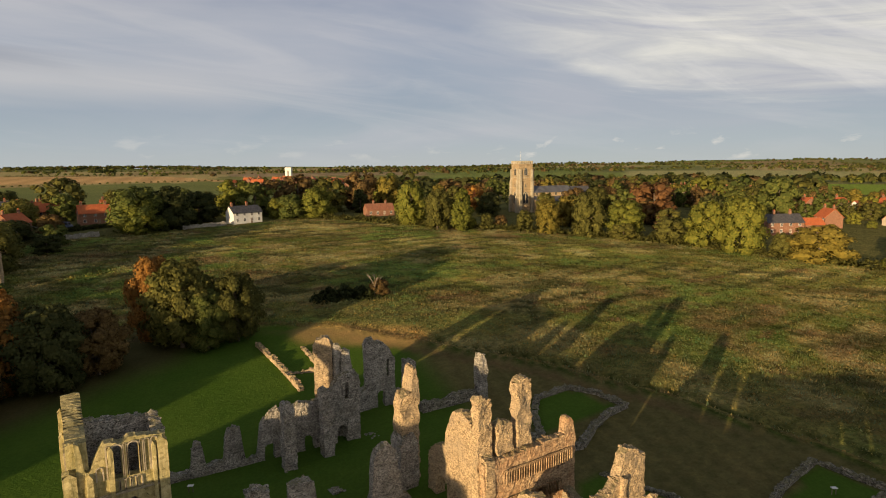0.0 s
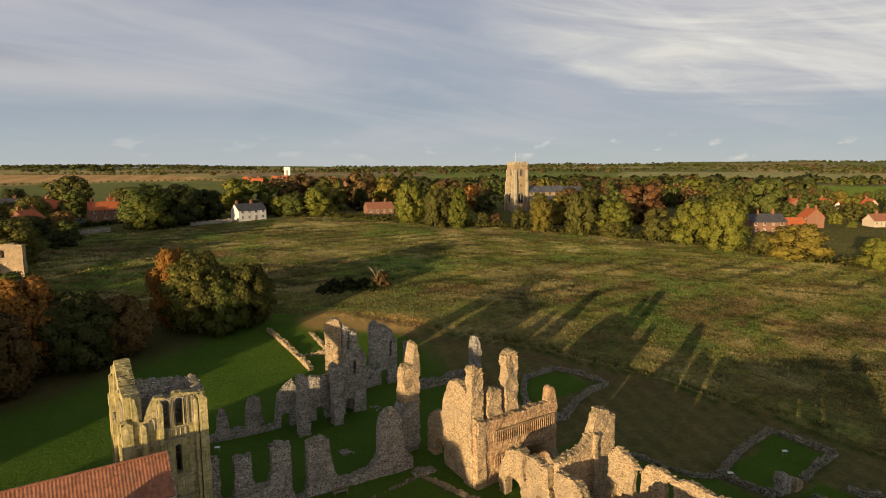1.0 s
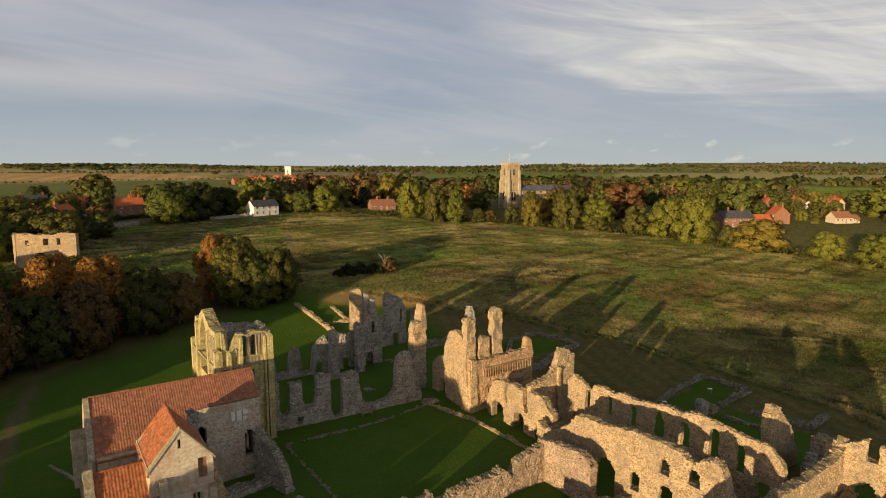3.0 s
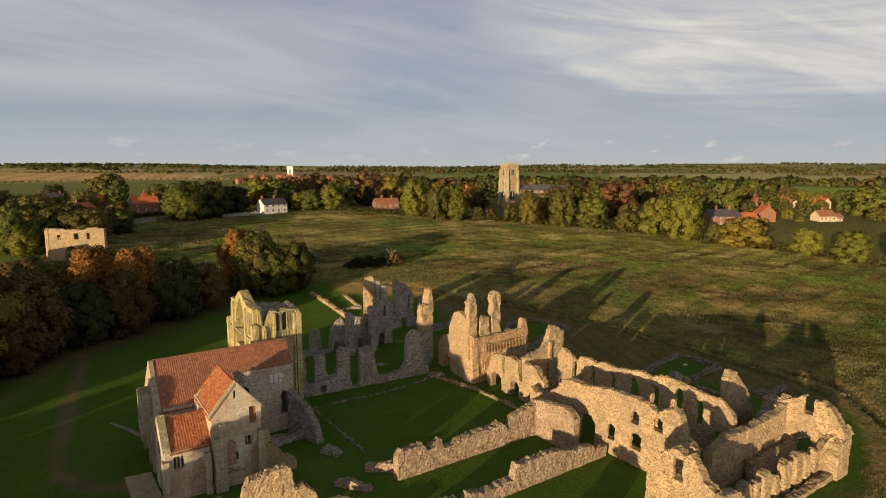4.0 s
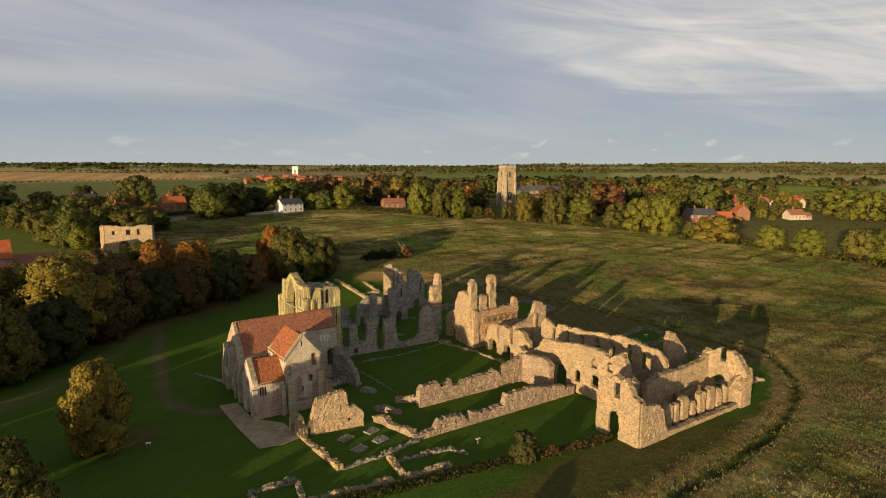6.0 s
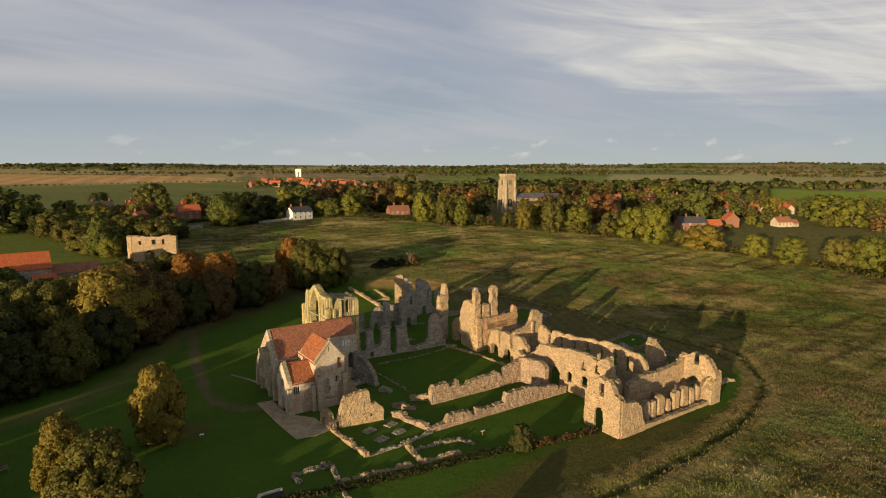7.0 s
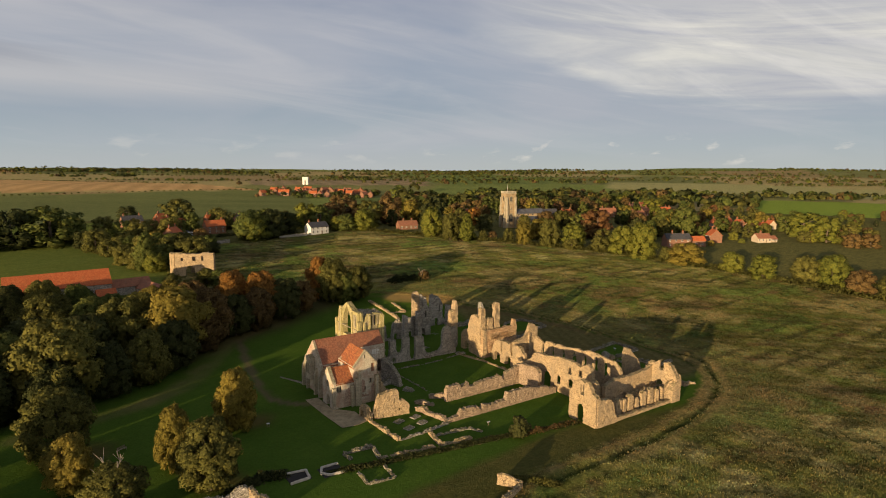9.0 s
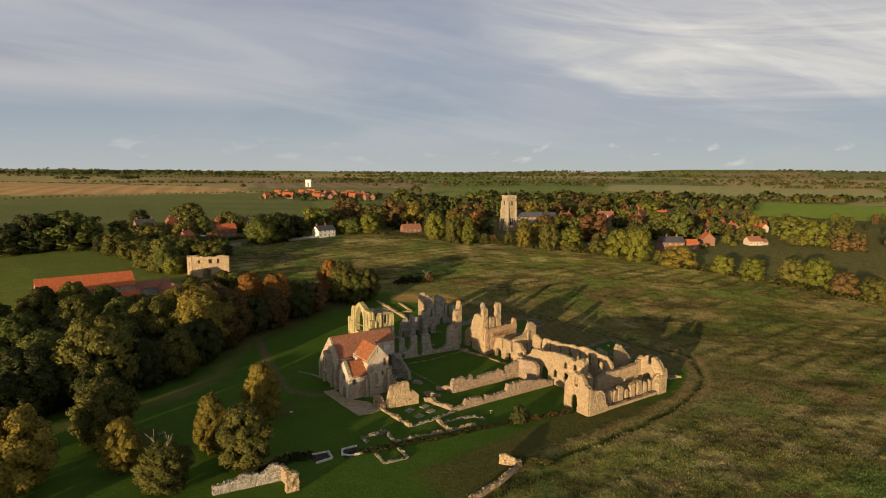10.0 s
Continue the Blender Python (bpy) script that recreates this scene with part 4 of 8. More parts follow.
cemetery = thing("cemetery_wall_footings", "low mossy flint footings crossing the lawn", "ruin")
low_walls(cemetery, [(34.0, 113.5), (34.6, 103), (34.8, 92.6)], 0.8, 0.8, M_FLINT, seed=41)
low_walls(cemetery, [(40.8, 108), (40.4, 97.4)], 0.6, 0.7, M_FLINT, seed=42)
low_walls(cemetery, [(35.2, 99.3), (40.3, 97.6)], 0.5, 0.6, M_FLINT, seed=43)

# ---- west front and its tower ----
front = thing("west_front_tower", "hollow limestone church tower with blind arcades and a tall open arch", "ruin")
ruin(front, "west_wall", (3.25, 72.6), (3.25, 58.6), 3.0,
     [(0, 9.0), (0.5, 12.6), (0.9, 13.2), (1.1, 15.4), (1.7, 16.7), (3.0, 16.6), (4.0, 16.8), (4.8, 17.5), (6.6, 18.6), (8.2, 18.0), (9.4, 17.4), (10.4, 16.9), (14.0, 16.7)],
     [(6.7, 9.2, 5.4, 8.4, "point"), (6.6, -0.4, 3.2, 5.4, "point"), (12.3, 12.2, 1.0, 3.2, "point")], M_ASHLAR, cell=0.16, jag=0.1, rough=0.018, seed=51)
ruin(front, "south_wall", (3.1, 58.6), (9.9, 58.6), 1.0,
     [(0, 16.9), (0.4, 16.6), (0.6, 14.4), (1.0, 14.2), (1.3, 14.8), (1.75, 15.8), (2.1, 16.2), (4.0, 16.5), (6.8, 16.1)],
     [(2.98, 12.95, 0.78, 3.0, "round"), (4.25, 12.95, 0.82, 3.0, "round"), (4.0, 7.9, 0.7, 3.1, "round"), (3.6, 3.6, 0.8, 2.0, "round")], M_ASHLAR, cell=0.12, jag=0.25, rough=0.018, seed=52)
ruin(front, "east_wall", (9.5, 58.9), (9.5, 63.8), 1.0, [(0, 16.0), (2, 16.2), (3.5, 16.4), (4.9, 16.2)], (), M_FLINT_GREY, jag=0.3, rough=0.07, seed=53)
ruin(front, "north_wall", (3.2, 63.6), (9.5, 63.6), 1.0, [(0, 16.6), (2.5, 16.4), (4.5, 16.5), (6.3, 16.0)], (), M_FLINT_GREY, jag=0.35, rough=0.07, seed=54)
for k, (bx, by, sx, sy, bt) in enumerate(((2.6, 72.8, 0.9, 1.0, 13.0), (2.35, 69.2, 0.5, 0.7, 16.2), (2.35, 62.2, 0.5, 0.7, 16.4), (2.6, 58.4, 1.0, 1.1, 14.6), (4.0, 58.0, 0.5, 0.6, 14.0), (5.6, 58.0, 0.4, 0.6, 16.0), (9.6, 58.0, 0.8, 0.7, 16.0), (8.9, 58.0, 0.3, 0.5, 15.6))):
    ruin(front, "buttress", (bx - sx / 2, by), (bx + sx / 2, by), sy, [(0, bt - 0.3), (sx * 0.5, bt), (sx, bt - 0.4)], (), M_ASHLAR, cell=0.4, jag=0.15, rough=0.03, seed=55 + k)
for z in (5.2, 11.6):
    bm = bmesh.new()
    box(bm, 3.0, 10.0, 57.85, 58.12, z, z + 0.22, 0.05)
    part("string_course", bm, M_COPING, front)
    bm = bmesh.new()
    box(bm, 2.2, 2.47, 58.6, 72.2, z, z + 0.22, 0.05)
    part("string_course", bm, M_COPING, front)


def blind_arch(parent, cx, y, z0, w, h, mat, facing="y"):
    """A little shaft-and-arch relief standing proud of a wall that faces south or, with facing x, west."""
    bm = bmesh.new()
    r = w / 2

    def at(a, deep, z):
        return (y - deep, cx + a, z) if facing == "x" else (cx + a, y - deep, z)

    def bar(outline):
        poly_prism(bm, 4, [at(a, 0.07, z) for a, z in outline], [at(a, -0.05, z) for a, z in outline])

    for sd in (-r, r):
        bar([(sd - 0.06, z0), (sd + 0.06, z0), (sd + 0.06, z0 + h - r), (sd - 0.06, z0 + h - r)])
    for i in range(6):
        a0, a1 = math.pi * i / 6, math.pi * (i + 1) / 6
        bar([(r * math.cos(a) * k, z0 + h - r + r * math.sin(a) * k) for a, k in ((a0, 0.86), (a1, 0.86), (a1, 1.16), (a0, 1.16))])
    bmesh.ops.recalc_face_normals(bm, faces=bm.faces)
    return part("blind_arch", bm, mat, parent)


for cy, z0, cw, ch in ((59.6, 12.3, 0.6, 3.6), (60.3, 12.3, 0.6, 3.6), (61.0, 12.3, 0.6, 3.6), (61.7, 12.3, 0.6, 3.4), (59.8, 9.2, 0.9, 2.4), (60.8, 9.2, 0.9, 2.4), (61.8, 9.2, 0.9, 2.4), (69.8, 9.2, 0.7, 2.6), (70.6, 9.2, 0.7, 2.6), (71.4, 9.2, 0.7, 2.6), (69.8, 12.3, 0.6, 3.2), (70.6, 12.3, 0.6, 3.2), (59.9, 5.8, 0.9, 2.8), (60.9, 5.8, 0.9, 2.8), (70.0, 5.8, 0.8, 2.6), (70.9, 5.8, 0.8, 2.6)):
    blind_arch(front, cy, 2.42, z0, cw, ch, M_COPING, "x")
for i in range(5):
    blind_arch(front, 5.95 + i * 0.43, 58.08, 11.85, 0.4, 1.0, M_COPING)
for cx, cw in ((5.45, 0.3), (6.08, 0.92), (6.72, 0.26), (7.35, 0.96), (7.98, 0.26), (8.4, 0.42), (9.0, 0.5), (4.75, 0.5)):
    blind_arch(front, cx, 58.08, 13.1, cw, 2.9 if cx > 5 else 1.2, M_COPING)
for cx in (5.9, 7.1, 8.3, 4.6):
    blind_arch(front, cx, 58.08, 5.6, 1.0, 2.2, M_COPING)

# ---- prior's lodging ----
lodge = thing("priors_lodging", "flint and plaster lodging with steep clay tile roofs", "house")


def solid_wall(name, p0, p1, thick, prof, openings=(), mat=M_LODGE, seed=0.0, parent=None, label=""):
    return ruin(parent or lodge, name, p0, p1, thick, prof, openings, mat, cell=0.3, jag=0, rough=0.02, base=-0.4, seed=seed, label=label)


def pantile_roof(parent, name, a, b, c, d, mat, pitch=0.32, thick=0.14, label=""):
    """A pantiled slope. a-b: the ridge, d-c: the eave below it; the rolls run from ridge to eave."""
    a, b, c, d = (Vector(p) for p in (a, b, c, d))
    n = max(4, round((b - a).length / pitch)) * 4
    rows = max(2, round((d - a).length / 0.35))
    up = (b - a).cross(d - a).normalized()
    if up.z < 0:
        up = -up
    verts, faces = [], []
    for j in range(rows + 1):
        for k in (0, 1):
            t = min(1.0, j / rows)
            lift = 0.018 if k == 0 else 0.0
            if j == 0 and k == 0 or j == rows and k == 1:
                lift = 0.02
            for i in range(n + 1):
                u = i / n
                p = (a.lerp(b, u)).lerp(d.lerp(c, u), t)
                h = 0.026 * (0.5 + 0.5 * math.cos(math.pi * 2 * i / 4)) + 0.012 * noise.noise((i * 0.37, j * 1.7, a.x)) + 0.05 * noise.noise(p * 0.22)
                verts.append(p + up * (h + lift))
    m = n + 1
    L = 2 * (rows + 1)
    for r in range(L - 1):
        for i in range(n):
            faces.append((r * m + i, r * m + i + 1, (r + 1) * m + i + 1, (r + 1) * m + i))
    o = len(verts)
    for p in (a, b, c, d):
        verts.append(p - up * thick)
    faces.append((o + 3, o + 2, o + 1, o))
    faces.append(tuple(range(0, m)) + (o + 1, o))
    faces.append(tuple(range((L - 1) * m, L * m))[::-1] + (o + 3, o + 2))
    faces.append(tuple(r * m for r in range(L))[::-1] + (o, o + 3))
    faces.append(tuple(r * m + n for r in range(L)) + (o + 2, o + 1))
    me = bpy.data.meshes.new(name)
    me.from_pydata([tuple(v) for v in verts], [], faces)
    me.materials.append(mat)
    return part(name, me, None, parent, label)


def ridge_tiles(parent, a, b, mat):
    a, b = Vector(a), Vector(b)
    n = max(2, round((b - a).length / 0.45))
    d = (b - a) / n
    side = d.cross(Vector((0, 0, 1))).normalized()
    bm = bmesh.new()
    for i in range(n):
        p, q = a + d * i, a + d * (i + 0.97)
        ring = [(math.cos(t) * 0.17, math.sin(t) * 0.14) for t in (0.0, 0.8, 1.57, 2.34, 3.14)]
        poly_prism(bm, 5, [p + side * x + Vector((0, 0, z + 0.04)) for x, z in ring], [q + side * x * 0.9 + Vector((0, 0, z * 0.9 + 0.04)) for x, z in ring])
    bmesh.ops.recalc_face_normals(bm, faces=bm.faces)
    return part("ridge_tiles", bm, mat, parent)


def window_fill(parent, x, y, z0, w, h, axis, lights=2, mat=M_COPING):
    """Stone mullions and dark glass set back in an opening."""
    fr = bmesh.new()
    t = 0.09
    gl = bmesh.new()
    if axis == "x":
        box(gl, x - w / 2, x + w / 2, y - 0.01, y + 0.01, z0, z0 + h)
        for i in range(lights + 1):
            c = x - w / 2 + w * i / lights
            box(fr, c - t, c + t, y - 0.1, y + 0.1, z0, z0 + h)
        box(fr, x - w / 2 - t, x + w / 2 + t, y - 0.13, y + 0.12, z0 - 0.14, z0)
        box(fr, x - w / 2 - t, x + w / 2 + t, y - 0.13, y + 0.12, z0 + h, z0 + h + 0.14)
    else:
        box(gl, x - 0.01, x + 0.01, y - w / 2, y + w / 2, z0, z0 + h)
        for i in range(lights + 1):
            c = y - w / 2 + w * i / lights
            box(fr, x - 0.1, x + 0.1, c - t, c + t, z0, z0 + h)
        box(fr, x - 0.13, x + 0.12, y - w / 2 - t, y + w / 2 + t, z0 - 0.14, z0)
        box(fr, x - 0.13, x + 0.12, y - w / 2 - t, y + w / 2 + t, z0 + h, z0 + h + 0.14)
    win = part("window", fr, mat, parent)
    part("pane", gl, M_GLASS, win)


# main range: ridge runs east
solid_wall("west_gable", (-13.2, 57.2), (-13.2, 46.8), 0.6, [(0, 8.0), (0.4, 8.3), (5.2, 13.45), (10.0, 8.3), (10.4, 8.0)], [(5.2, 4.2, 2.4, 4.6, "point")], M_PLASTER, 61)
solid_wall("south_wall", (-12.8, 47.1), (-3.0, 47.1), 0.8, [(0, 8.2), (9.8, 8.2)], [(1.9, 3.0, 1.2, 1.8, "rect")], M_LODGE, 62)
solid_wall("south_wall", (-3.0, 49.7), (5.1, 49.7), 0.8, [(0, 10.2), (8.1, 10.2)], [(1.2, 5.3, 1.0, 2.6, "round"), (6.9, 3.0, 1.4, 3.2, "round")], M_LODGE, 63)
solid_wall("east_gable", (5.0, 49.4), (5.0, 57.0), 0.8, [(0, 10.3), (2.4, 12.9), (7.6, 8.2)], [(3.6, 2.0, 1.2, 2.4, "round")], M_LODGE, 64)
solid_wall("north_wall", (-12.8, 56.9), (5.0, 56.9), 0.8, [(0, 8.2), (17.8, 8.2)], (), M_LODGE, 65)
pantile_roof(lodge, "roof", (-12.9, 52, 13.2), (5.2, 52, 13.2), (5.2, 49.2, 10.35), (-12.9, 49.2, 10.35), M_TILE, 0.28)
pantile_roof(lodge, "roof", (-12.9, 49.25, 10.4), (-2.9, 49.25, 10.4), (-2.9, 46.6, 7.7), (-12.9, 46.6, 7.7), M_TILE, 0.28)
pantile_roof(lodge, "roof", (5.2, 52, 13.2), (-12.9, 52, 13.2), (-12.9, 57.4, 7.9), (5.2, 57.4, 7.9), M_TILE)
ridge_tiles(lodge, (-12.9, 52, 13.22), (5.2, 52, 13.22), M_TILE)
for wx_ in (2.0, 2.9, 3.9):
    bm = bmesh.new()
    box(bm, wx_ - 0.3, wx_ + 0.3, 49.5, 49.6, 6.8, 8.6)
    part("window_panel", bm, M_CREAM, lodge)
for k, y in enumerate((57.3, 54.6, 49.4, 46.7)):
    ruin(lodge, "buttress", (-14.3, y), (-13.2, y), 0.8, [(0, 5.2), (0.5, 6.6), (1.1, 8.2 if k in (0, 3) else 7.2)], (), M_COPING, cell=0.35, jag=0, rough=0.03, seed=66 + k)
# oriel on the west gable
ruin(lodge, "oriel", (-14.2, 53.6), (-14.2, 50.4), 1.4, [(0, 9.2), (1.6, 9.9), (3.2, 9.2)], [(0.8, 5.2, 0.8, 3.0, "point"), (2.4, 5.2, 0.8, 3.0, "point")], M_COPING, cell=0.25, jag=0, rough=0.02, base=3.8, seed=70)
# south block with its gable
solid_wall("south_gable", (-9.0, 38.0), (-3.1, 38.0), 0.8, [(0, 9.6), (2.95, 13.2), (5.9, 9.6)], [(2.9, 11.2, 0.35, 1.0, "rect"), (4.9, 7.6, 1.1, 2.2, "rect"), (4.2, 4.9, 0.9, 1.2, "rect"), (2.6, 3.6, 0.5, 0.9, "rect")], M_PLASTER, 71)
solid_wall("north_gable", (-3.1, 45.8), (-9.0, 45.8), 0.7, [(0, 9.4), (2.95, 12.8), (5.9, 9.4)], (), M_LODGE, 76)
solid_wall("west_wall", (-8.7, 46.6), (-8.7, 38.2), 0.7, [(0, 9.5), (8.8, 9.5)], (), M_PLASTER, 72)
solid_wall("east_wall", (-3.4, 38.2), (-3.4, 49.6), 0.7, [(0, 9.5), (11.4, 9.5)], [(4.0, 4.6, 1.0, 2.0, "rect")], M_LODGE, 73)
pantile_roof(lodge, "roof", (-6.05, 46.2, 12.95), (-6.05, 37.7, 12.95), (-9.2, 37.7, 9.1), (-9.2, 46.2, 9.1), M_TILE_OLD, 0.26)
pantile_roof(lodge, "roof", (-6.05, 37.7, 12.95), (-6.05, 46.2, 12.95), (-2.9, 46.2, 9.1), (-2.9, 37.7, 9.1), M_TILE_OLD, 0.26)
ridge_tiles(lodge, (-6.05, 37.7, 12.96), (-6.05, 46.2, 12.96), M_TILE_OLD)
bm = bmesh.new()
for s in (-1, 1):
    poly_prism(bm, 4, [(-6.05, 37.5, 13.35), (-6.05 + s * 3.2, 37.5, 9.6), (-6.05 + s * 3.2, 37.5, 9.35), (-6.05, 37.5, 13.1)], [(-6.05, 38.2, 13.35), (-6.05 + s * 3.2, 38.2, 9.6), (-6.05 + s * 3.2, 38.2, 9.35), (-6.05, 38.2, 13.1)])
bmesh.ops.recalc_face_normals(bm, faces=bm.faces)
part("coping", bm, M_COPING, lodge)
window_fill(lodge, -6.1, 38.1, 11.2, 0.35, 1.0, "x", 1)
window_fill(lodge, -4.8, 38.1, 4.9, 0.9, 1.2, "x", 2)
window_fill(lodge, -4.1, 38.1, 7.6, 1.1, 2.2, "x", 1)
# red-brown boarded doorway; the brick material only lends its colour
bm = bmesh.new()
box(bm, -4.62, -3.58, 37.86, 37.98, 7.62, 9.7, 0.02)
part("blocked_doorway", bm, M_BRICK, lodge, "doorway closed by red-brown boards")
for x0, x1, y0, zb, outline in ((-11.6, -9.5, 37.82, 0.4, [(0, 2.0), (0.5, 4.6), (1.3, 5.2), (1.7, 3.6), (2.1, 1.6)]), (-7.4, -6.3, 37.57, 3.0, [(0, 5.8), (0.6, 6.3), (1.1, 6.0)]), (-7.4, -5.2, 37.57, 1.9, [(0, 2.5), (1.2, 2.6), (2.2, 2.3)]), (-4.6, -3.3, 37.57, 0.2, [(0, 3.8), (0.7, 5.2), (1.3, 6.4)])):
    ruin(lodge, "brick_patch", (x0, y0), (x1, y0), 0.1, outline, (), M_PATCH, cell=0.2, jag=0.6, rough=0.015, base=zb, seed=x0)
for k, (bx, bt) in enumerate(((-8.6, 7.0), (-7.9, 8.6), (-3.4, 6.8))):
    ruin(lodge, "buttress", (bx - 0.35, 37.2), (bx + 0.35, 37.2), 1.0, [(0, bt), (0.7, bt)], (), M_COPING, cell=0.35, jag=0, rough=0.03, seed=74 + k)
# boards in white, which paints in the sunlight that falls on them
for k, (bx, bz, bw, bh) in enumerate(((1.7, 7.9, 0.5, 1.2), (2.35, 7.8, 0.6, 1.3), (3.1, 8.5, 0.6, 0.5), (3.1, 7.8, 0.4, 0.45))):
    bm = bmesh.new()
    box(bm, bx, bx + bw, 49.05, 49.2, bz, bz + bh, 0.02)
    part("window_board", bm, M_WHITE, lodge, "boarded window panel painted white as if sunlit")
# porch with a small red roof
solid_wall("porch_south_wall", (-14.2, 38.2), (-9.2, 38.2), 0.7, [(0, 6.2), (5, 6.2)], [(1.5, 4.1, 1.2, 1.6, "rect")], M_PLASTER, 77)
solid_wall("porch_west_wall", (-13.9, 44.2), (-13.9, 38.3), 0.7, [(0, 6.3), (2.95, 9.5), (5.9, 6.3)], [(3.2, -0.4, 1.9, 3.4, "round"), (3.0, 5.0, 1.0, 1.6, "point")], M_PLASTER, 78)
solid_wall("porch_north_wall", (-13.8, 44.0), (-9.2, 44.0), 0.7, [(0, 6.2), (4.6, 6.2)], (), M_PLASTER, 79)
pantile_roof(lodge, "porch_roof", (-13.6, 41.1, 9.2), (-9.0, 41.1, 9.2), (-9.0, 37.75, 6.0), (-13.6, 37.75, 6.0), M_TILE_OLD, 0.3)
pantile_roof(lodge, "porch_roof", (-9.0, 41.1, 9.2), (-13.6, 41.1, 9.2), (-13.6, 44.5, 6.0), (-9.0, 44.5, 6.0), M_TILE_OLD, 0.3)
ridge_tiles(lodge, (-13.6, 41.1, 9.22), (-9.0, 41.1, 9.22), M_TILE_OLD)
bm = bmesh.new()
for s in (-1, 1):
    poly_prism(bm, 4, [(-14.35, 41.1, 9.75), (-14.35, 41.1 + s * 3.2, 6.45), (-14.35, 41.1 + s * 3.2, 6.2), (-14.35, 41.1, 9.45)], [(-13.5, 41.1, 9.75), (-13.5, 41.1 + s * 3.2, 6.45), (-13.5, 41.1 + s * 3.2, 6.2), (-13.5, 41.1, 9.45)])
bmesh.ops.recalc_face_normals(bm, faces=bm.faces)
part("coping", bm, M_COPING, lodge)
window_fill(lodge, -12.7, 38.2, 4.1, 1.2, 1.6, "x", 3)
for k, (bx, by) in enumerate(((-14.2, 38.0), (-9.6, 37.9))):
    ruin(lodge, "buttress", (bx - 0.35, by - 0.3), (bx + 0.35, by - 0.3), 0.9, [(0, 5.4), (0.7, 5.4)], (), M_COPING, cell=0.35, jag=0, rough=0.03, seed=80 + k)
ruin(lodge, "chimney_stack", (-3.6, 47.6), (-2.4, 47.6), 0.9, [(0, 10.9), (0.6, 11.2), (1.2, 10.8)], (), M_FLINT_GREY, jag=0.15, base=5, seed=82)
ruin(lodge, "broken_spur", (-3.0, 38.3), (1.2, 37.9), 1.1, [(0, 8.4), (0.5, 7.2), (1.0, 5.4), (1.8, 3.6), (2.6, 2.4), (3.6, 2.0), (4.2, 1.2)], (), M_FLINT, cell=0.17, seed=87)
ruin(lodge, "garden_wall", (-14.0, 58.4), (-17.2, 66.3), 0.4, [(0, 0.8), (8.5, 0.4)], (), M_FLINT_GREY, jag=0.1, seed=83)

undercroft = thing("ruined_undercroft", "collapsed flint vault lumps beside the lodging", "ruin")
ruin(undercroft, "vault_wall", (4.6, 48.6), (6.4, 42.2), 1.6, [(0, 6.6), (1.6, 6.0), (3.4, 5.0), (4.8, 4.2), (6.0, 2.8), (6.6, 0.8)], [(2.6, -0.4, 1.8, 2.8, "round")], M_FLINT_GREY, seed=84)
ruin(undercroft, "vault_wall", (-2.9, 44.6), (5.2, 45.6), 1.3, [(0, 2.2), (3, 1.6), (6, 1.4), (8, 2.4)], (), M_FLINT_GREY, seed=85)
ruin(undercroft, "fallen_masonry", (5.8, 39.8), (7.2, 37.4), 1.4, [(0, 0.9), (1.5, 1.2), (2.7, 0.5)], (), M_FLINT_GREY, seed=86)

# ---- cloister and south range ----
cloister = thing("cloister_kerb", "low grassy flint kerb round the cloister lawn", "ruin")
low_walls(cloister, [(10.5, 54.6), (18.9, 53.9), (25.8, 54.1), (34.2, 55.2)], 0.12, 0.4, M_FOOTING, seed=91)
low_walls(cloister, [(34.2, 55.4), (35.0, 52.8), (37.0, 46.0), (37.4, 34.5)], 0.3, 0.6, M_FLINT, seed=92)
low_walls(cloister, [(10.2, 54.6), (10.4, 33.0)], 0.05, 0.4, M_FOOTING, seed=93)
pier(cloister, 35.0, 55.6, (3.0, 1.4), 1.2, M_FLINT_GREY, "fallen_masonry", seed=94)

refectory = thing("ruined_refectory", "long broken flint refectory walls standing on grass", "ruin")
ruin(refectory, "north_wall", (10.3, 27.7), (33.6, 27.7), 1.7, [(0, 3.4), (0.5, 4.1), (3.6, 4.1), (4.4, 3.1), (5.6, 3.5), (6.4, 4.1), (7.0, 2.7), (8.5, 2.9), (12.5, 3.4), (15.5, 3.4), (16.6, 3.9), (17.8, 2.4), (18.8, 4.0), (22.4, 5.0), (23.3, 5.2)], (), M_FLINT_DULL, seed=101)
ruin(refectory, "stub_wall", (8.2, 31.8), (11.2, 29.6), 0.9, [(0, 1.2), (3.6, 1.5)], (), M_FLINT_DULL, seed=102)
ruin(refectory, "east_wall", (33.9, 28.4), (33.9, 19.8), 1.5, [(0, 5.2), (3, 6.0), (6.6, 6.3), (8.0, 6.0), (8.6, 5.2)], (), M_FLINT_DULL, seed=103, jag=0.2)
ruin(refectory, "south_wall", (3.2, 17.6), (36.8, 17.6), 1.4, [(0, 1.0), (3.6, 1.4), (4.3, 2.6), (8.8, 2.3), (9.8, 1.0), (10.4, 2.3), (12.4, 1.9), (16.0, 1.9), (17.2, 1.8), (17.6, 3.6), (23.5, 3.6), (29, 2.7), (31, 2.5), (31.5, 1.2), (32.2, 2.0), (33.6, 2.1)], (), M_FLINT_DULL, seed=104)
ruin(refectory, "west_wall", (1.8, 27.0), (4.0, 18.2), 1.2, [(0, 1.2), (2.6, 1.6), (3.2, 1.0), (6, 1.2), (8.0, 1.3), (9.1, 0.9)], (), M_FLINT_DULL, seed=105)
ruin(refectory, "stub_wall", (3.6, 30.6), (6.6, 27.0), 0.9, [(0, 0.9), (2, 1.3), (4.7, 0.6)], (), M_FLINT_DULL, seed=106)
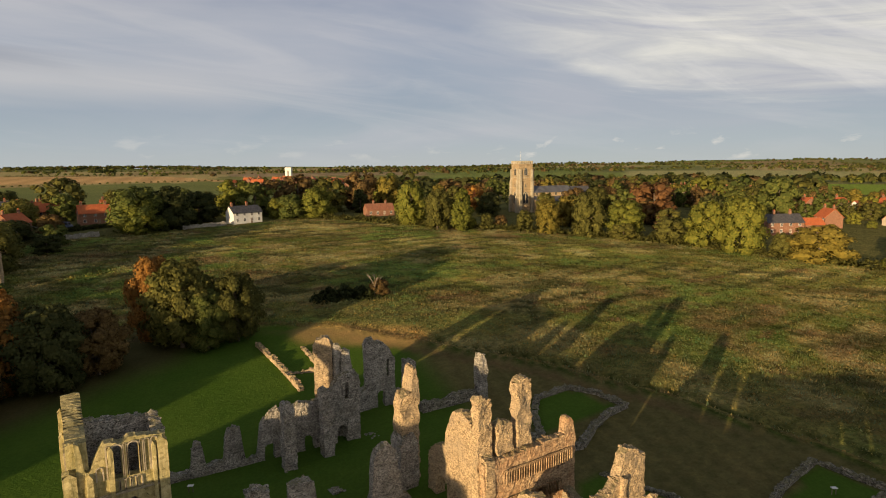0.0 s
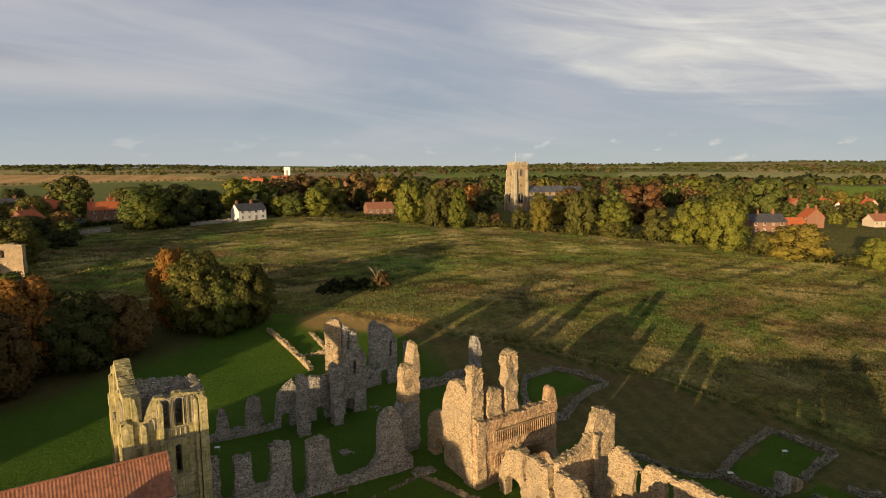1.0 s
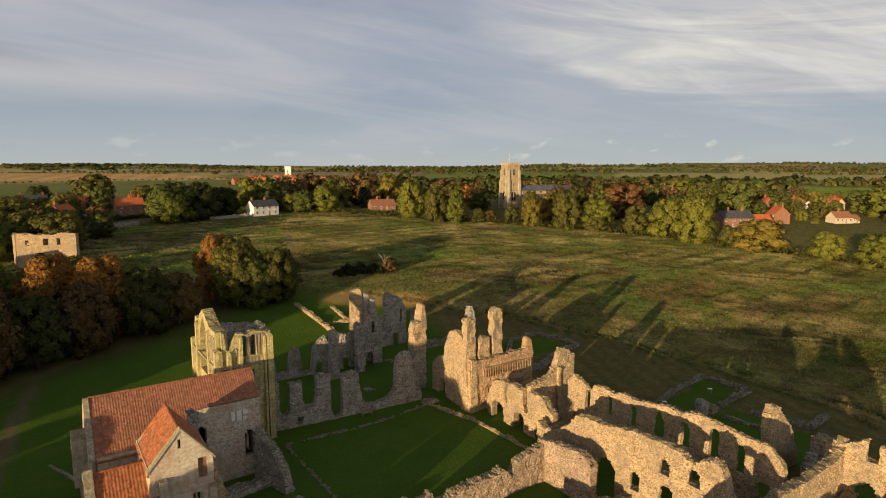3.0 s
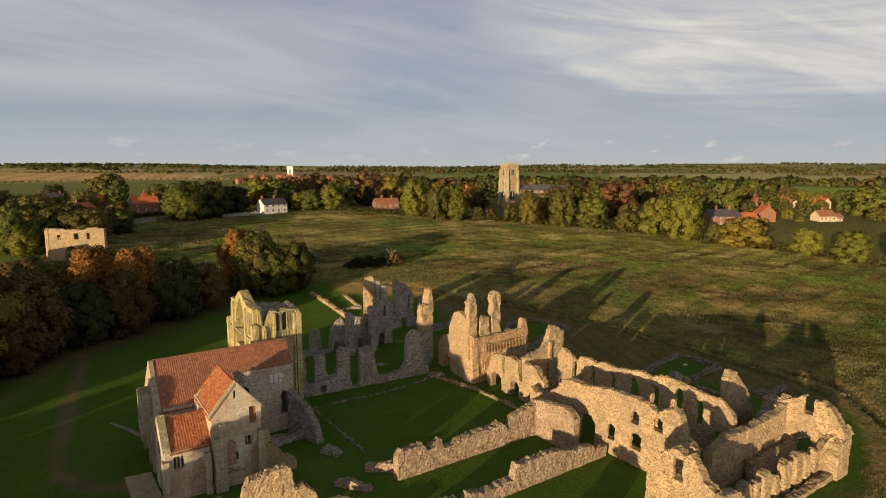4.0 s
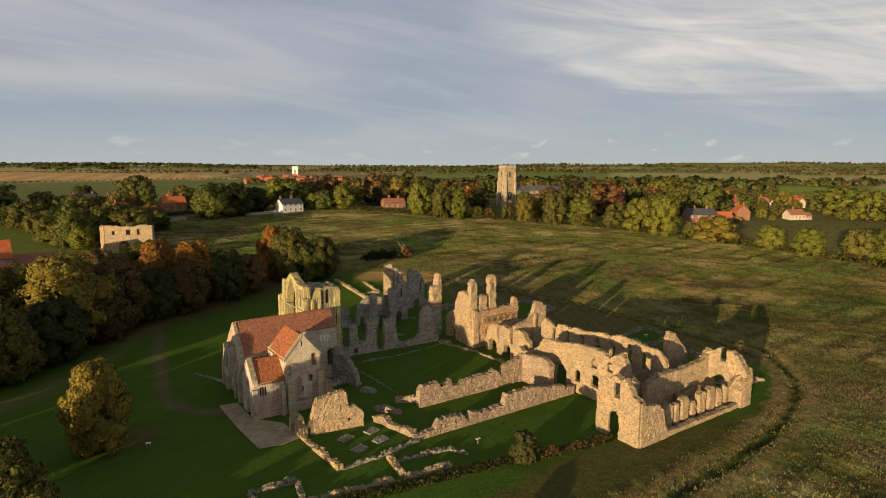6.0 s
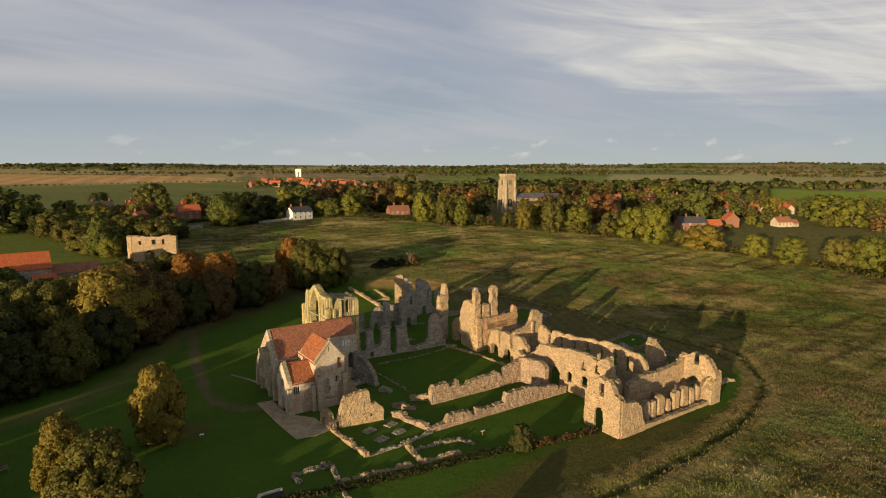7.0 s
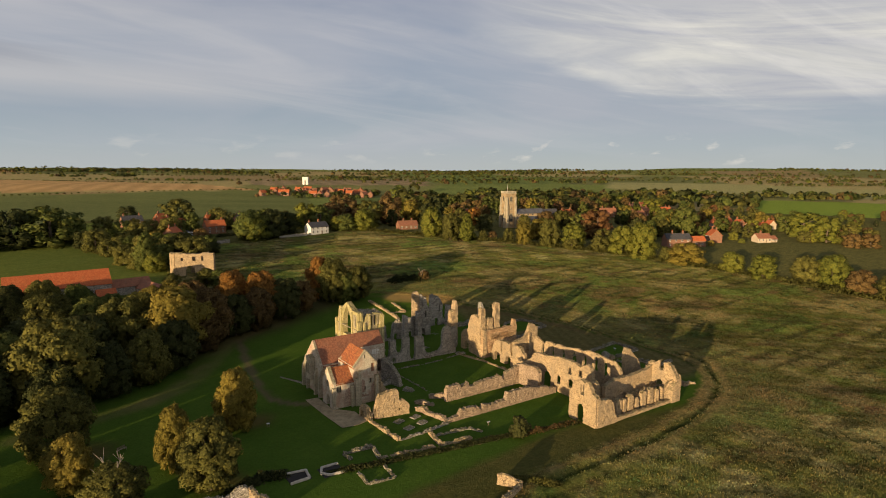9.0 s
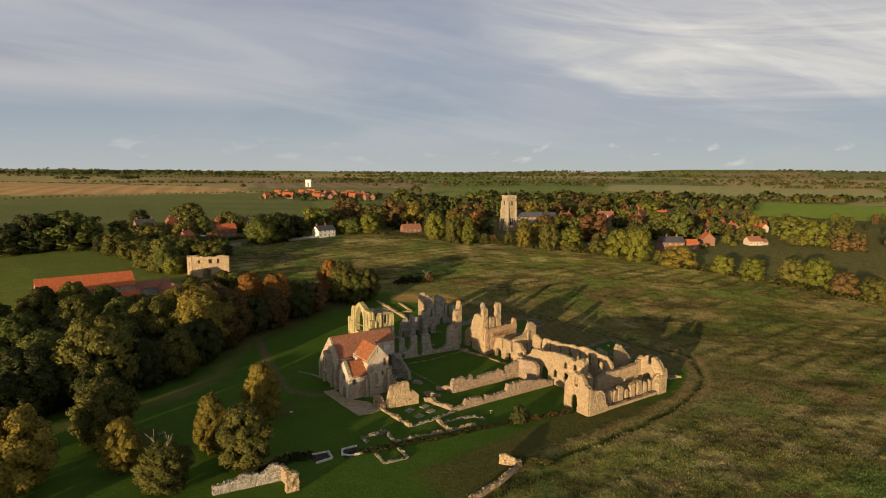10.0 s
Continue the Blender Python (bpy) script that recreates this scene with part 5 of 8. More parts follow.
low_walls(refectory, [(-9.4, 15.6), (-3.5, 15.9), (3.6, 17.0)], 0.35, 0.6, M_FLINT_GREY, name="footing", seed=107)

kitchen = thing("ruined_kitchen", "broken flint kitchen wall with a doorway", "ruin")
ruin(kitchen, "south_wall", (-8.3, 28.1), (-0.5, 27.0), 1.2, [(0, 4.8), (0.7, 5.6), (2.4, 6.3), (4.6, 6.5), (5.1, 6.4), (5.4, 3.9), (6.6, 3.7), (7.9, 2.6)], [(5.6, 1.5, 0.4, 0.6, "rect")], M_FLINT, seed=111)
ruin(kitchen, "west_wall", (-10.6, 31.2), (-10.2, 28.1), 0.8, [(0, 2.6), (1.2, 3.5), (2.2, 3.6), (3.1, 3.2)], [(1.2, -0.4, 1.0, 2.6, "round")], M_FLINT, seed=112, cell=0.28)
ruin(kitchen, "door_jamb", (-10.0, 28.0), (-8.2, 28.2), 0.8, [(0, 3.2), (0.4, 1.8), (1.1, 2.4), (1.8, 4.6)], [(0.9, -0.4, 0.8, 2.0, "rect")], M_FLINT, seed=113, cell=0.28)
low_walls(kitchen, [(-10.2, 27.8), (-10.0, 22), (-9.6, 15.6)], 0.6, 0.8, M_FLINT, name="footing", seed=114)
for k, (px, py) in enumerate(((-5.0, 23.7), (-0.6, 23.9), (-1.0, 20.4), (-4.8, 19.6))):
    pad = thing("column_base", "square flint column base sunk in the lawn", "column base", "kitchen column bases")
    ruin(pad, "masonry", (px - 1.0, py - 0.3), (px + 1.0, py + 0.3), 1.6, [(0, 0.5), (2.1, 0.55)], (), M_FLINT_GREY, cell=0.3, jag=0.08, rough=0.04, seed=115 + k)

# ---- chapter house ----
chapter = thing("ruined_chapter_house", "roofless flint chapter house with round arches", "ruin")
ruin(chapter, "west_wall", (41.0, 47.2), (41.0, 33.0), 1.5, [(0, 2.6), (0.6, 4.9), (1.1, 5.9), (2.4, 6.5), (4.4, 6.7), (6.5, 6.9), (8.3, 6.9), (10.0, 6.9), (11.7, 7.0), (12.6, 6.6), (13.2, 5.6), (14.2, 5.0)], [(2.5, -0.4, 2.8, 3.6, "round"), (7.3, -0.4, 2.3, 3.4, "round"), (11.6, -0.4, 1.4, 2.6, "round"), (4.4, 3.6, 0.6, 4.6, "gap", 0.2), (8.75, 3.4, 1.0, 4.8, "gap", 0.5)], M_FLINT, cell=0.16, seed=121)
ruin(chapter, "south_wall", (41.4, 38.9), (50.2, 38.9), 1.4, [(0, 7.2), (2, 7.6), (4.2, 8.2), (5.0, 9.0), (5.7, 11.2), (6.4, 11.9), (7.6, 11.6), (8.1, 10.8), (8.9, 10.3)], (), M_FLINT, seed=122)
ruin(chapter, "pilaster", (46.6, 38.2), (47.1, 38.2), 0.5, [(0, 9.4), (0.5, 9.2)], (), M_FLINT, cell=0.2, seed=124)
ruin(chapter, "east_wall", (49.9, 38.5), (49.9, 48.6), 1.3, [(0, 10.8), (2.4, 10.4), (2.6, 8.2), (3.2, 7.0), (3.4, 2.6), (8, 1.8), (10, 2.6)], [(1.6, 2.4, 0.9, 3.8, "round")], M_FLINT, seed=123)
for i in range(27):
    blind_arch(trans, 41.0 + i * 0.36, 48.55, 5.6, 0.7, 1.6, M_FLINT_RED)
    if i < 22:
        blind_arch(trans, 41.2 + i * 0.36, 48.55, 2.4, 0.7, 1.6, M_FLINT_RED)

# ---- dormitory ----
dorter = thing("ruined_dormitory", "two long parallel flint dormitory walls with window slits", "ruin")
ruin(dorter, "west_wall", (38.2, 27.0), (38.2, 4.8), 1.5, [(0, 7.4), (0.8, 8.0), (2.5, 8.3), (4.9, 8.5), (8.2, 9.0), (10.8, 9.3), (12.8, 9.3), (14.7, 9.4), (16.1, 8.9), (17.1, 8.8), (18.0, 9.3), (19.0, 9.8), (19.9, 9.6), (20.3, 8.2), (20.7, 6.6), (22.2, 6.0)],
     [(13.6, 5.8, 0.55, 1.8, "round", 7), (9.9, 2.4, 0.75, 2.1, "round", 5), (13.9, 2.5, 0.95, 2.3, "round", 4.0), (17.1, 6.2, 0.6, 1.8, "round", 7), (5.7, -0.4, 2.4, 4.9, "round", 0.8)], M_FLINT, seed=131, cell=0.16)
ruin(dorter, "west_wall", (38.6, 33.4), (38.6, 27.2), 1.3, [(0, 4.6), (2.4, 4.0), (4.6, 5.6), (6.2, 6.6)], [(2.2, -0.4, 1.6, 3.0, "round")], M_FLINT, seed=132)
ruin(dorter, "east_wall", (47.3, 36.4), (47.3, 5.4), 0.6, [(0, 7.5), (0.4, 8.2), (1.2, 8.8), (2.6, 8.4), (3.6, 7.8), (4.3, 7.5), (5.1, 8.4), (6.2, 8.6), (7.6, 8.4), (9.5, 8.6), (12.3, 8.7), (14.8, 9.0), (16.4, 9.2), (18.5, 9.3), (20.6, 9.6), (22.6, 9.7), (24.6, 9.4), (26.4, 9.2), (28.2, 9.1), (29.4, 8.9), (31, 7.4)],
     [(3.8, 4.6, 0.9, 2.9, "round"), (7.7, 4.8, 1.0, 2.9, "round"), (11.6, 4.8, 1.0, 2.9, "round"), (15.5, 4.8, 1.5, 3.6, "point"), (19.2, 4.9, 1.1, 3.2, "round"), (23.0, 5.1, 1.2, 3.6, "round"), (26.1, 4.6, 1.1, 3.4, "round"), (28.9, 2.6, 1.6, 2.2, "round"), (21.0, 1.2, 1.7, 2.4, "round")], M_FLINT, seed=133, cell=0.16)
ruin(dorter, "north_wall", (38.8, 33.6), (46.8, 35.6), 1.2, [(0, 4.4), (2, 2.8), (6, 2.6), (8.2, 4.6)], (), M_FLINT, seed=134)
ruin(dorter, "cross_wall", (39.0, 5.6), (47.0, 6.0), 1.2, [(0, 5.5), (2, 3.6), (5, 2.6), (8, 5.4)], (), M_FLINT, seed=135)

# ---- latrine block over the drain ----
latrine = thing("ruined_latrine_block", "tall flint latrine block with a row of narrow pillars", "ruin")
ruin(latrine, "west_wall", (29.2, 4.9), (29.2, -3.0), 1.6, [(0, 6.8), (0.4, 7.4), (1.7, 8.8), (3.0, 9.9), (4.3, 9.8), (5.1, 10.0), (5.8, 9.2), (6.6, 7.9), (7.9, 7.0)], [(3.85, 6.7, 0.5, 2.3, "rect", 8), (3.4, -0.4, 1.6, 4.8, "round", 1.5)], M_FLINT, cell=0.16, seed=141)
ruin(latrine, "south_wall", (29.0, -2.6), (35.6, -2.6), 1.7, [(0, 7.0), (1.4, 6.6), (2.4, 6.2), (4.0, 6.0), (5.2, 4.6), (5.7, 2.2), (6.6, 1.4)], (), M_FLINT, seed=142)
ruin(latrine, "south_plinth", (35.0, -2.5), (58.2, -2.5), 1.3, [(0, 1.2), (6, 1.0), (14, 0.9), (23.2, 1.2)], (), M_FLINT, seed=143, jag=0.12)
for k, (px, w, pt) in enumerate(((38.2, 1.9, 4.7), (40.3, 1.0, 4.3), (42.5, 1.7, 4.9), (44.9, 0.9, 3.5), (47.2, 1.5, 4.7), (49.9, 1.7, 4.8), (52.2, 1.1, 4.3), (54.2, 0.8, 4.2))):
    ruin(latrine, "pillar", (px - w / 2, -0.9), (px + w / 2, -0.9), 1.05, [(0, pt - 1.0), (w * 0.2, pt - 0.5), (w * 0.5, pt - 0.3), (w * 0.8, pt - 0.5), (w, pt - 1.1)], (), M_FLINT, seed=144 + k, cell=0.18, jag=0.2, rough=0.1)
ruin(latrine, "drain_wall", (35.4, -0.4), (57.0, -0.4), 0.8, [(0, 1.0), (21, 0.9)], (), M_FLINT, seed=152, jag=0.12)
ruin(latrine, "north_wall", (39.4, 4.2), (57.6, 4.2), 1.7, [(0, 5.4), (3.6, 6.6), (8, 6.4), (13, 6.6), (15.6, 6.7), (17.2, 7.6), (18.2, 8.6)], (), M_FLINT, seed=153, jag=0.15)
ruin(latrine, "north_arcade", (46.0, 2.6), (57.0, 2.6), 1.0, [(0, 3.0), (3, 2.9), (6, 3.0), (8, 2.9), (11, 3.0)], (), M_FLINT, seed=154)
ruin(latrine, "east_wall", (57.3, 5.0), (57.3, -3.4), 1.7, [(0, 7.8), (1.8, 8.4), (3.2, 9.2), (3.5, 9.0), (5.6, 9.2), (6.8, 8.4), (7.6, 7.2), (8.4, 6.0)], [(3.6, 0.3, 2.0, 4.2, "round", 1.0), (4.05, 7.0, 0.95, 4.0, "rect", 1.2)], M_FLINT, seed=155)
ruin(latrine, "south_wall", (55.2, -2.6), (58.4, -2.6), 1.8, [(0, 3.2), (0.8, 4.6), (2.2, 5.4), (3.2, 6.4)], (), M_FLINT, seed=156)
ruin(latrine, "south_east_wall", (55.2, -1.0), (56.8, -2.0), 1.0, [(0, 3.4), (0.8, 4.6), (1.9, 5.6)], (), M_FLINT, seed=157)

annex = thing("ruined_annexe", "single tall wedge of flint wall standing alone", "ruin")
ruin(annex, "wall", (56.4, 12.2), (63.6, 12.2), 1.7, [(0, 8.8), (0.5, 9.8), (1.6, 9.5), (3.2, 7.8), (5.2, 6.2), (6.2, 4.8), (7.2, 2.2)], (), M_FLINT, seed=161)
pier(annex, 63.2, 8.4, (3.2, 1.6), 5.6, M_FLINT, "wall_stub", seed=162)
ruin(annex, "wall", (57.0, 7.6), (66.0, 9.6), 1.0, [(0, 3.4), (4, 4.6), (7, 5.0), (9.2, 2.6)], (), M_FLINT_GREY, seed=163)

infirmary = thing("infirmary_footings", "low flint footings enclosing squares of grass", "ruin")
low_walls(infirmary, [(66.0, 27.6), (65.6, 34.2), (74, 36.2), (83.1, 36.8), (83.6, 28.5), (77, 28.2), (72.6, 27.5)], 0.55, 0.85, M_FOOTING, seed=171)
low_walls(infirmary, [(57.6, 50.4), (59.3, 46.8), (61.2, 41.3), (62.8, 35.6), (65.2, 33.8)], 0.35, 0.6, M_FOOTING, seed=178)
low_walls(infirmary, [(69.8, 25.2), (70.9, 18.2), (67.0, 16.4)], 0.5, 0.8, M_FOOTING, seed=172)
low_walls(infirmary, [(74.8, 23.5), (75.9, 19.4), (76.4, 15.6), (83, 16.2)], 0.7, 1.2, M_FOOTING, seed=173)
pier(infirmary, 67.9, 27.8, (1.9, 1.2), 2.8, M_FLINT_GREY, "stub", seed=174)
pier(infirmary, 70.2, 27.4, (1.9, 1.2), 1.6, M_FLINT, "stub", seed=175)
low_walls(infirmary, [(60.2, 6.4), (68.0, 3.8), (72, 1.2)], 0.45, 0.7, M_FLINT, seed=176)
pier(infirmary, 68.8, 2.2, (2.2, 1.4), 1.2, M_FLINT, "fallen_masonry", seed=177)

# ---- drain and small foundations to the south ----
drain = thing("great_drain", "stone-lined drain with weedy overgrown sides", "drain")
low_walls(drain, [(-16.3, 11.2), (-3.4, 9.0), (3.5, 8.2)], 0.4, 0.9, M_FLINT, seed=181)
low_walls(drain, [(-21.6, 16.6), (-15.6, 16.0), (-16.6, 11.0)], 0.5, 0.7, M_FOOTING, seed=182)
low_walls(drain, [(-21.6, 16.6), (-21.4, 13.6)], 0.4, 0.7, M_FOOTING, seed=183)
low_walls(drain, [(-22.4, 8.3), (-22.8, 3.8), (-17.7, 3.2), (-17.2, 7.9)], 0.35, 0.6, M_FOOTING, seed=184)
low_walls(drain, [(-2.5, 14.9), (-3.6, 9.2)], 0.5, 0.8, M_FLINT, seed=185)
low_walls(drain, [(-2.3, 13.4), (6.0, 12.2), (7.2, 9.4)], 0.4, 0.7, M_FOOTING, seed=186)


def stone_trough(corners, label, open_to=None):
    t = thing("stone_trough", label, "stone basin", "stone basins by the drain")
    for i, (a, b) in enumerate(zip(corners[:-1], corners[1:])):
        ruin(t, "kerb", a, b, 0.42, [(0, 0.7), (math.dist(a, b), 0.7)], (), M_KERB, cell=0.4, jag=0.03, rough=0.03, seed=190 + i)
    # no pit is cut: a near-black sheet paints the shaded depth inside the kerb
    bm = bmesh.new()
    box(bm, min(c[0] for c in corners), max(c[0] for c in corners), min(c[1] for c in corners), max(c[1] for c in corners), 0.25, 0.33)
    part("floor", bm, M_DARK, t)


stone_trough([(-24.2, 13.6), (-27.4, 13.7), (-28.3, 11.8), (-27.2, 10.4), (-24.4, 10.0)], "white-kerbed stone basin open at one end")
stone_trough([(-33.6, 15.0), (-30.2, 14.5), (-30.6, 11.5), (-34.2, 11.3)], "pale stone kerb round a sunken pit")

outer = thing("precinct_wall", "tall weathered flint boundary wall with broken top", "wall")
ruin(outer, "wall", (-54, 10.9), (-41.6, 9.2), 1.0, [(0, 1.6), (3, 2.4), (6, 2.8), (8.6, 2.6), (10.2, 3.6), (11.4, 3.4), (12.5, 2.4)], (), M_FLINT_GREY, seed=201, jag=0.5)
ruin(outer, "wall", (-41.8, 9.4), (-41.2, 6.0), 0.9, [(0, 3.4), (2, 2.8), (3.4, 2.6)], (), M_FLINT, seed=202)
pier(outer, -41.6, 4.4, (2.4, 1.3), 3.6, M_FLINT, "gate_pier", [(0, 3.6), (1.2, 3.8), (2.4, 3.4)], seed=203)
low_walls(outer, [(-3.2, -9.4), (-0.8, -12.0), (-8, -15.0), (-17.0, -17.2), (-30, -22.0)], 1.3, 0.6, M_FLINT, seed=204)
ruin(outer, "end_wall", (-3.5, -8.8), (-1.6, -11.6), 0.5, [(0, 2.3), (1.4, 2.4), (3.3, 1.8)], (), M_FLINT, seed=205)

bm = bmesh.new()
vs = [bm.verts.new((x, y, 0.34 + 0.02 * (i % 2))) for i, (x, y) in enumerate(((-17.6, 47.0), (-14.6, 46.6), (-14.4, 38.6), (-10.8, 34.0), (-10.6, 27.7), (-13.4, 27.0), (-16.8, 27.6), (-17.4, 36)))]
bm.faces.new(vs)
bmesh.ops.triangulate(bm, faces=bm.faces)
ext = bmesh.ops.extrude_face_region(bm, geom=list(bm.faces))
bmesh.ops.translate(bm, verts=[g for g in ext["geom"] if isinstance(g, bmesh.types.BMVert)], vec=(0, 0, 0.06))
bmesh.ops.recalc_face_normals(bm, faces=bm.faces)
tagged(new("gravel_forecourt", mesh_of("gravel_forecourt", bm, M_GRAVEL)), "pale trodden gravel forecourt before the porch", "path", kind="structure")

sign = thing("information_sign", "small white information panel on a post in the lawn", "sign")
bm = bmesh.new()
box(bm, 10.44, 10.56, 11.34, 11.46, -0.1, 1.0, 0.02)
part("post", bm, M_WOOD, sign)
bm = bmesh.new()
box(bm, 10.1, 10.9, 11.2, 11.5, 1.0, 1.06, 0.01)
part("panel", bm, M_WHITE, sign)


def low_panel(x, y, label):
    z = float(land(x, y))
    t = thing("information_sign", label, "sign", at=pose(x, y, z, 0, 0, -30))
    for sx in (-0.25, 0.25):
        bm = bmesh.new()
        box(bm, sx - 0.04, sx + 0.04, -0.04, 0.04, -0.2, 0.8, 0.01)
        part("leg", bm, M_WOOD, t)
    bm = bmesh.new()
    box(bm, -0.34, 0.34, -0.24, 0.24, 0.8, 0.86, 0.01)
    part("panel", bm, M_WHITE, t)


for px, py, lb in ((14.3, 74.4, "small white sign beside the broken nave"), (77.4, 32.1, "low white information panel on the infirmary lawn"), (65.9, 33.0, "small white sign by the infirmary footings"), (-29.9, 37.0, "small white sign on the open lawn")):
    low_panel(px, py, lb)


def bench(x, y, yaw):
    t = thing("bench", "plain weathered wooden bench on the lawn", "bench", at=pose(x, y, float(land(x, y)), 0, 0, yaw))
    for k in range(3):
        bm = bmesh.new()
        box(bm, -0.9, 0.9, -0.24 + k * 0.17, -0.10 + k * 0.17, 0.42, 0.47, 0.01)
        part("seat_slat", bm, M_WOOD, t)
    for k in range(2):
        bm = bmesh.new()
        box(bm, -0.9, 0.9, 0.27, 0.31, 0.58 + k * 0.16, 0.70 + k * 0.16, 0.01)
        part("back_slat", bm, M_WOOD, t)
    for sx in (-0.75, 0.75):
        for sy, h in ((-0.2, 0.42), (0.28, 0.86)):
            bm = bmesh.new()
            box(bm, sx - 0.04, sx + 0.04, sy - 0.04, sy + 0.04, -0.1, h, 0.01)
            part("leg", bm, M_WOOD, t)


for bx, by, yaw in ((24.2, 57.0, -6), (-57.4, 42.2, 30)):
    bench(bx, by, yaw)

# ---- trees ----
def leaf_mesh(name, quads, normals, mats, index=None):
    """A mesh of loose leaf sprays; each is shaded as part of the round clump that it sits on."""
    n = len(quads)
    me = bpy.data.meshes.new(name)
    me.vertices.add(n * 4)
    me.vertices.foreach_set("co", quads.reshape(-1))
    me.loops.add(n * 4)
    me.loops.foreach_set("vertex_index", np.arange(n * 4))
    me.polygons.add(n)
    me.polygons.foreach_set("loop_start", np.arange(0, n * 4, 4))
    for m in mats:
        me.materials.append(m)
    if index is not None:
        me.polygons.foreach_set("material_index", np.asarray(index).astype(np.int32))
    me.update(calc_edges=True)
    me.polygons.foreach_set("use_smooth", np.ones(n, bool))
    me.normals_split_custom_set_from_vertices(np.repeat(normals, 4, 0).tolist())
    return me


def unit(v):
    return v / np.maximum(np.linalg.norm(v, axis=-1, keepdims=True), 1e-6)


# a rounded cube of 24 faces, the dense heart of a leafy clump
HEART = []
for ax in range(3):
    for sg in (-1.0, 1.0):
        for a0 in (-1.0, 0.0):
            for b0 in (-1.0, 0.0):
                ring = [(a0, b0), (a0 + 1, b0), (a0 + 1, b0 + 1), (a0, b0 + 1)]
                HEART.append([np.roll((sg, a, b), ax) for a, b in (ring if sg > 0 else ring[::-1])])
HEART = unit(np.array(HEART))


def crown_quads(seed, height, width, lobes, leaves, leaf, low=0.22, pointed=0.0):
    """Sprays of leaves on the outer sides of many clumps and their knobs, with gaps between the clumps."""
    rs = np.random.RandomState(seed)
    cen, rad = [], []
    for i in range(lobes):
        t = (i + 0.5) / lobes
        z = low + (0.93 - low) * t
        prof = max(0.05, min(1.0, 0.6 + 1.6 * t) * (1 - t) ** pointed * 1.2) if pointed else math.sqrt(max(0.05, 1 - ((t - 0.42) / 0.62) ** 2))
        a = i * 2.399 + rs.uniform(-0.5, 0.5)
        rr = width * 0.5 * prof * rs.uniform(0.45, 0.85)
        cen.append((rr * math.cos(a), rr * math.sin(a), z * height + rs.uniform(-0.04, 0.04) * height))
        rad.append(width * rs.uniform(0.11, 0.22) * (0.55 + 0.45 * prof) * (1.0 if lobes < 40 else 0.8))
    cen, rad = np.array(cen), np.array(rad)
    heart = np.array((0, 0, height * 0.42))
    # knobs on each clump
    per = 5
    d = rs.normal(size=(lobes, per, 3)) + 0.9 * unit(cen - heart)[:, None, :] + np.array((0, 0, 0.35))
    kc = (cen[:, None, :] + unit(d) * (rad * 0.78)[:, None, None]).reshape(-1, 3)
    kr = (rad[:, None] * rs.uniform(0.32, 0.5, (lobes, per))).reshape(-1)
    C, R = np.concatenate([cen, kc]), np.concatenate([rad, kr])
    many = leaves * 3
    w = R ** 2
    pick = rs.choice(len(C), many, p=w / w.sum())
    v = unit(rs.normal(size=(many, 3)))
    v[:, 2] = np.abs(v[:, 2]) * np.where(rs.rand(many) < 0.72, 1, -1)
    pos = C[pick] + v * (R[pick] * (0.86 + 0.2 * rs.rand(many)))[:, None] * np.array((1, 1, 0.9))
    near_d = np.full(many, 9.0)
    for c, r in zip(cen, rad):
        near_d = np.minimum(near_d, np.linalg.norm(pos - c, axis=1) / r)
    free = np.flatnonzero(near_d > 0.74)[:leaves]
    pos, v = pos[free], v[free]
    n = len(pos)
    nrm = unit(v + rs.normal(size=(n, 3)) * 0.42)
    t1 = unit(np.cross(nrm, rs.normal(size=(n, 3))))
    t2 = np.cross(nrm, t1)
    s = leaf * rs.uniform(0.6, 1.35, n)[:, None]
    k = np.stack([pos - t1 * s, pos - t2 * s * 0.62 + nrm * s * 0.18, pos + t1 * s, pos + t2 * s * 0.62 + nrm * s * 0.18], 1)
    shade = unit(v * 0.6 + 0.6 * unit(pos - heart) + rs.normal(size=(n, 3)) * 0.22)
    # dense hearts, so that the sky does not show through the middle of a clump
    hq = (cen[:, None, None, :] + HEART[None] * (rad * 0.66)[:, None, None, None]).reshape(-1, 4, 3)
    hn = unit(np.tile(HEART.mean(1), (lobes, 1)) + 0.3 * unit(hq.mean(1) - heart))
    return np.concatenate([hq, k]), np.concatenate([hn, shade]), cen


def crown_mesh(name, seed, height, width, lobes, leaves, leaf, mat, low=0.22, pointed=0.0):
    q, n, cen = crown_quads(seed, height, width, lobes, leaves, leaf, low, pointed)
    return leaf_mesh(name, q, n, [mat]), cen


def limb(bm, a, b, ra, rb, sides=6):
    a, b = Vector(a), Vector(b)
    d = (b - a).normalized()
    s = d.cross(Vector((0.3, 0.9, 0.1))).normalized()
    u = d.cross(s)
    mid = a.lerp(b, 0.5) + Vector((noise.noise(a) * 0.3, noise.noise(b) * 0.3, 0.1)) * (b - a).length * 0.3
    prev = None
    for p, r in ((a, ra), (mid, (ra + rb) / 2), (b, rb)):
        ring = [bm.verts.new(p + (s * math.cos(t) + u * math.sin(t)) * r) for t in [2 * math.pi * i / sides for i in range(sides)]]
        if prev:
            for i in range(sides):
                bm.faces.new((prev[i], prev[(i + 1) % sides], ring[(i + 1) % sides], ring[i]))
        prev = ring
    bm.faces.new(prev)


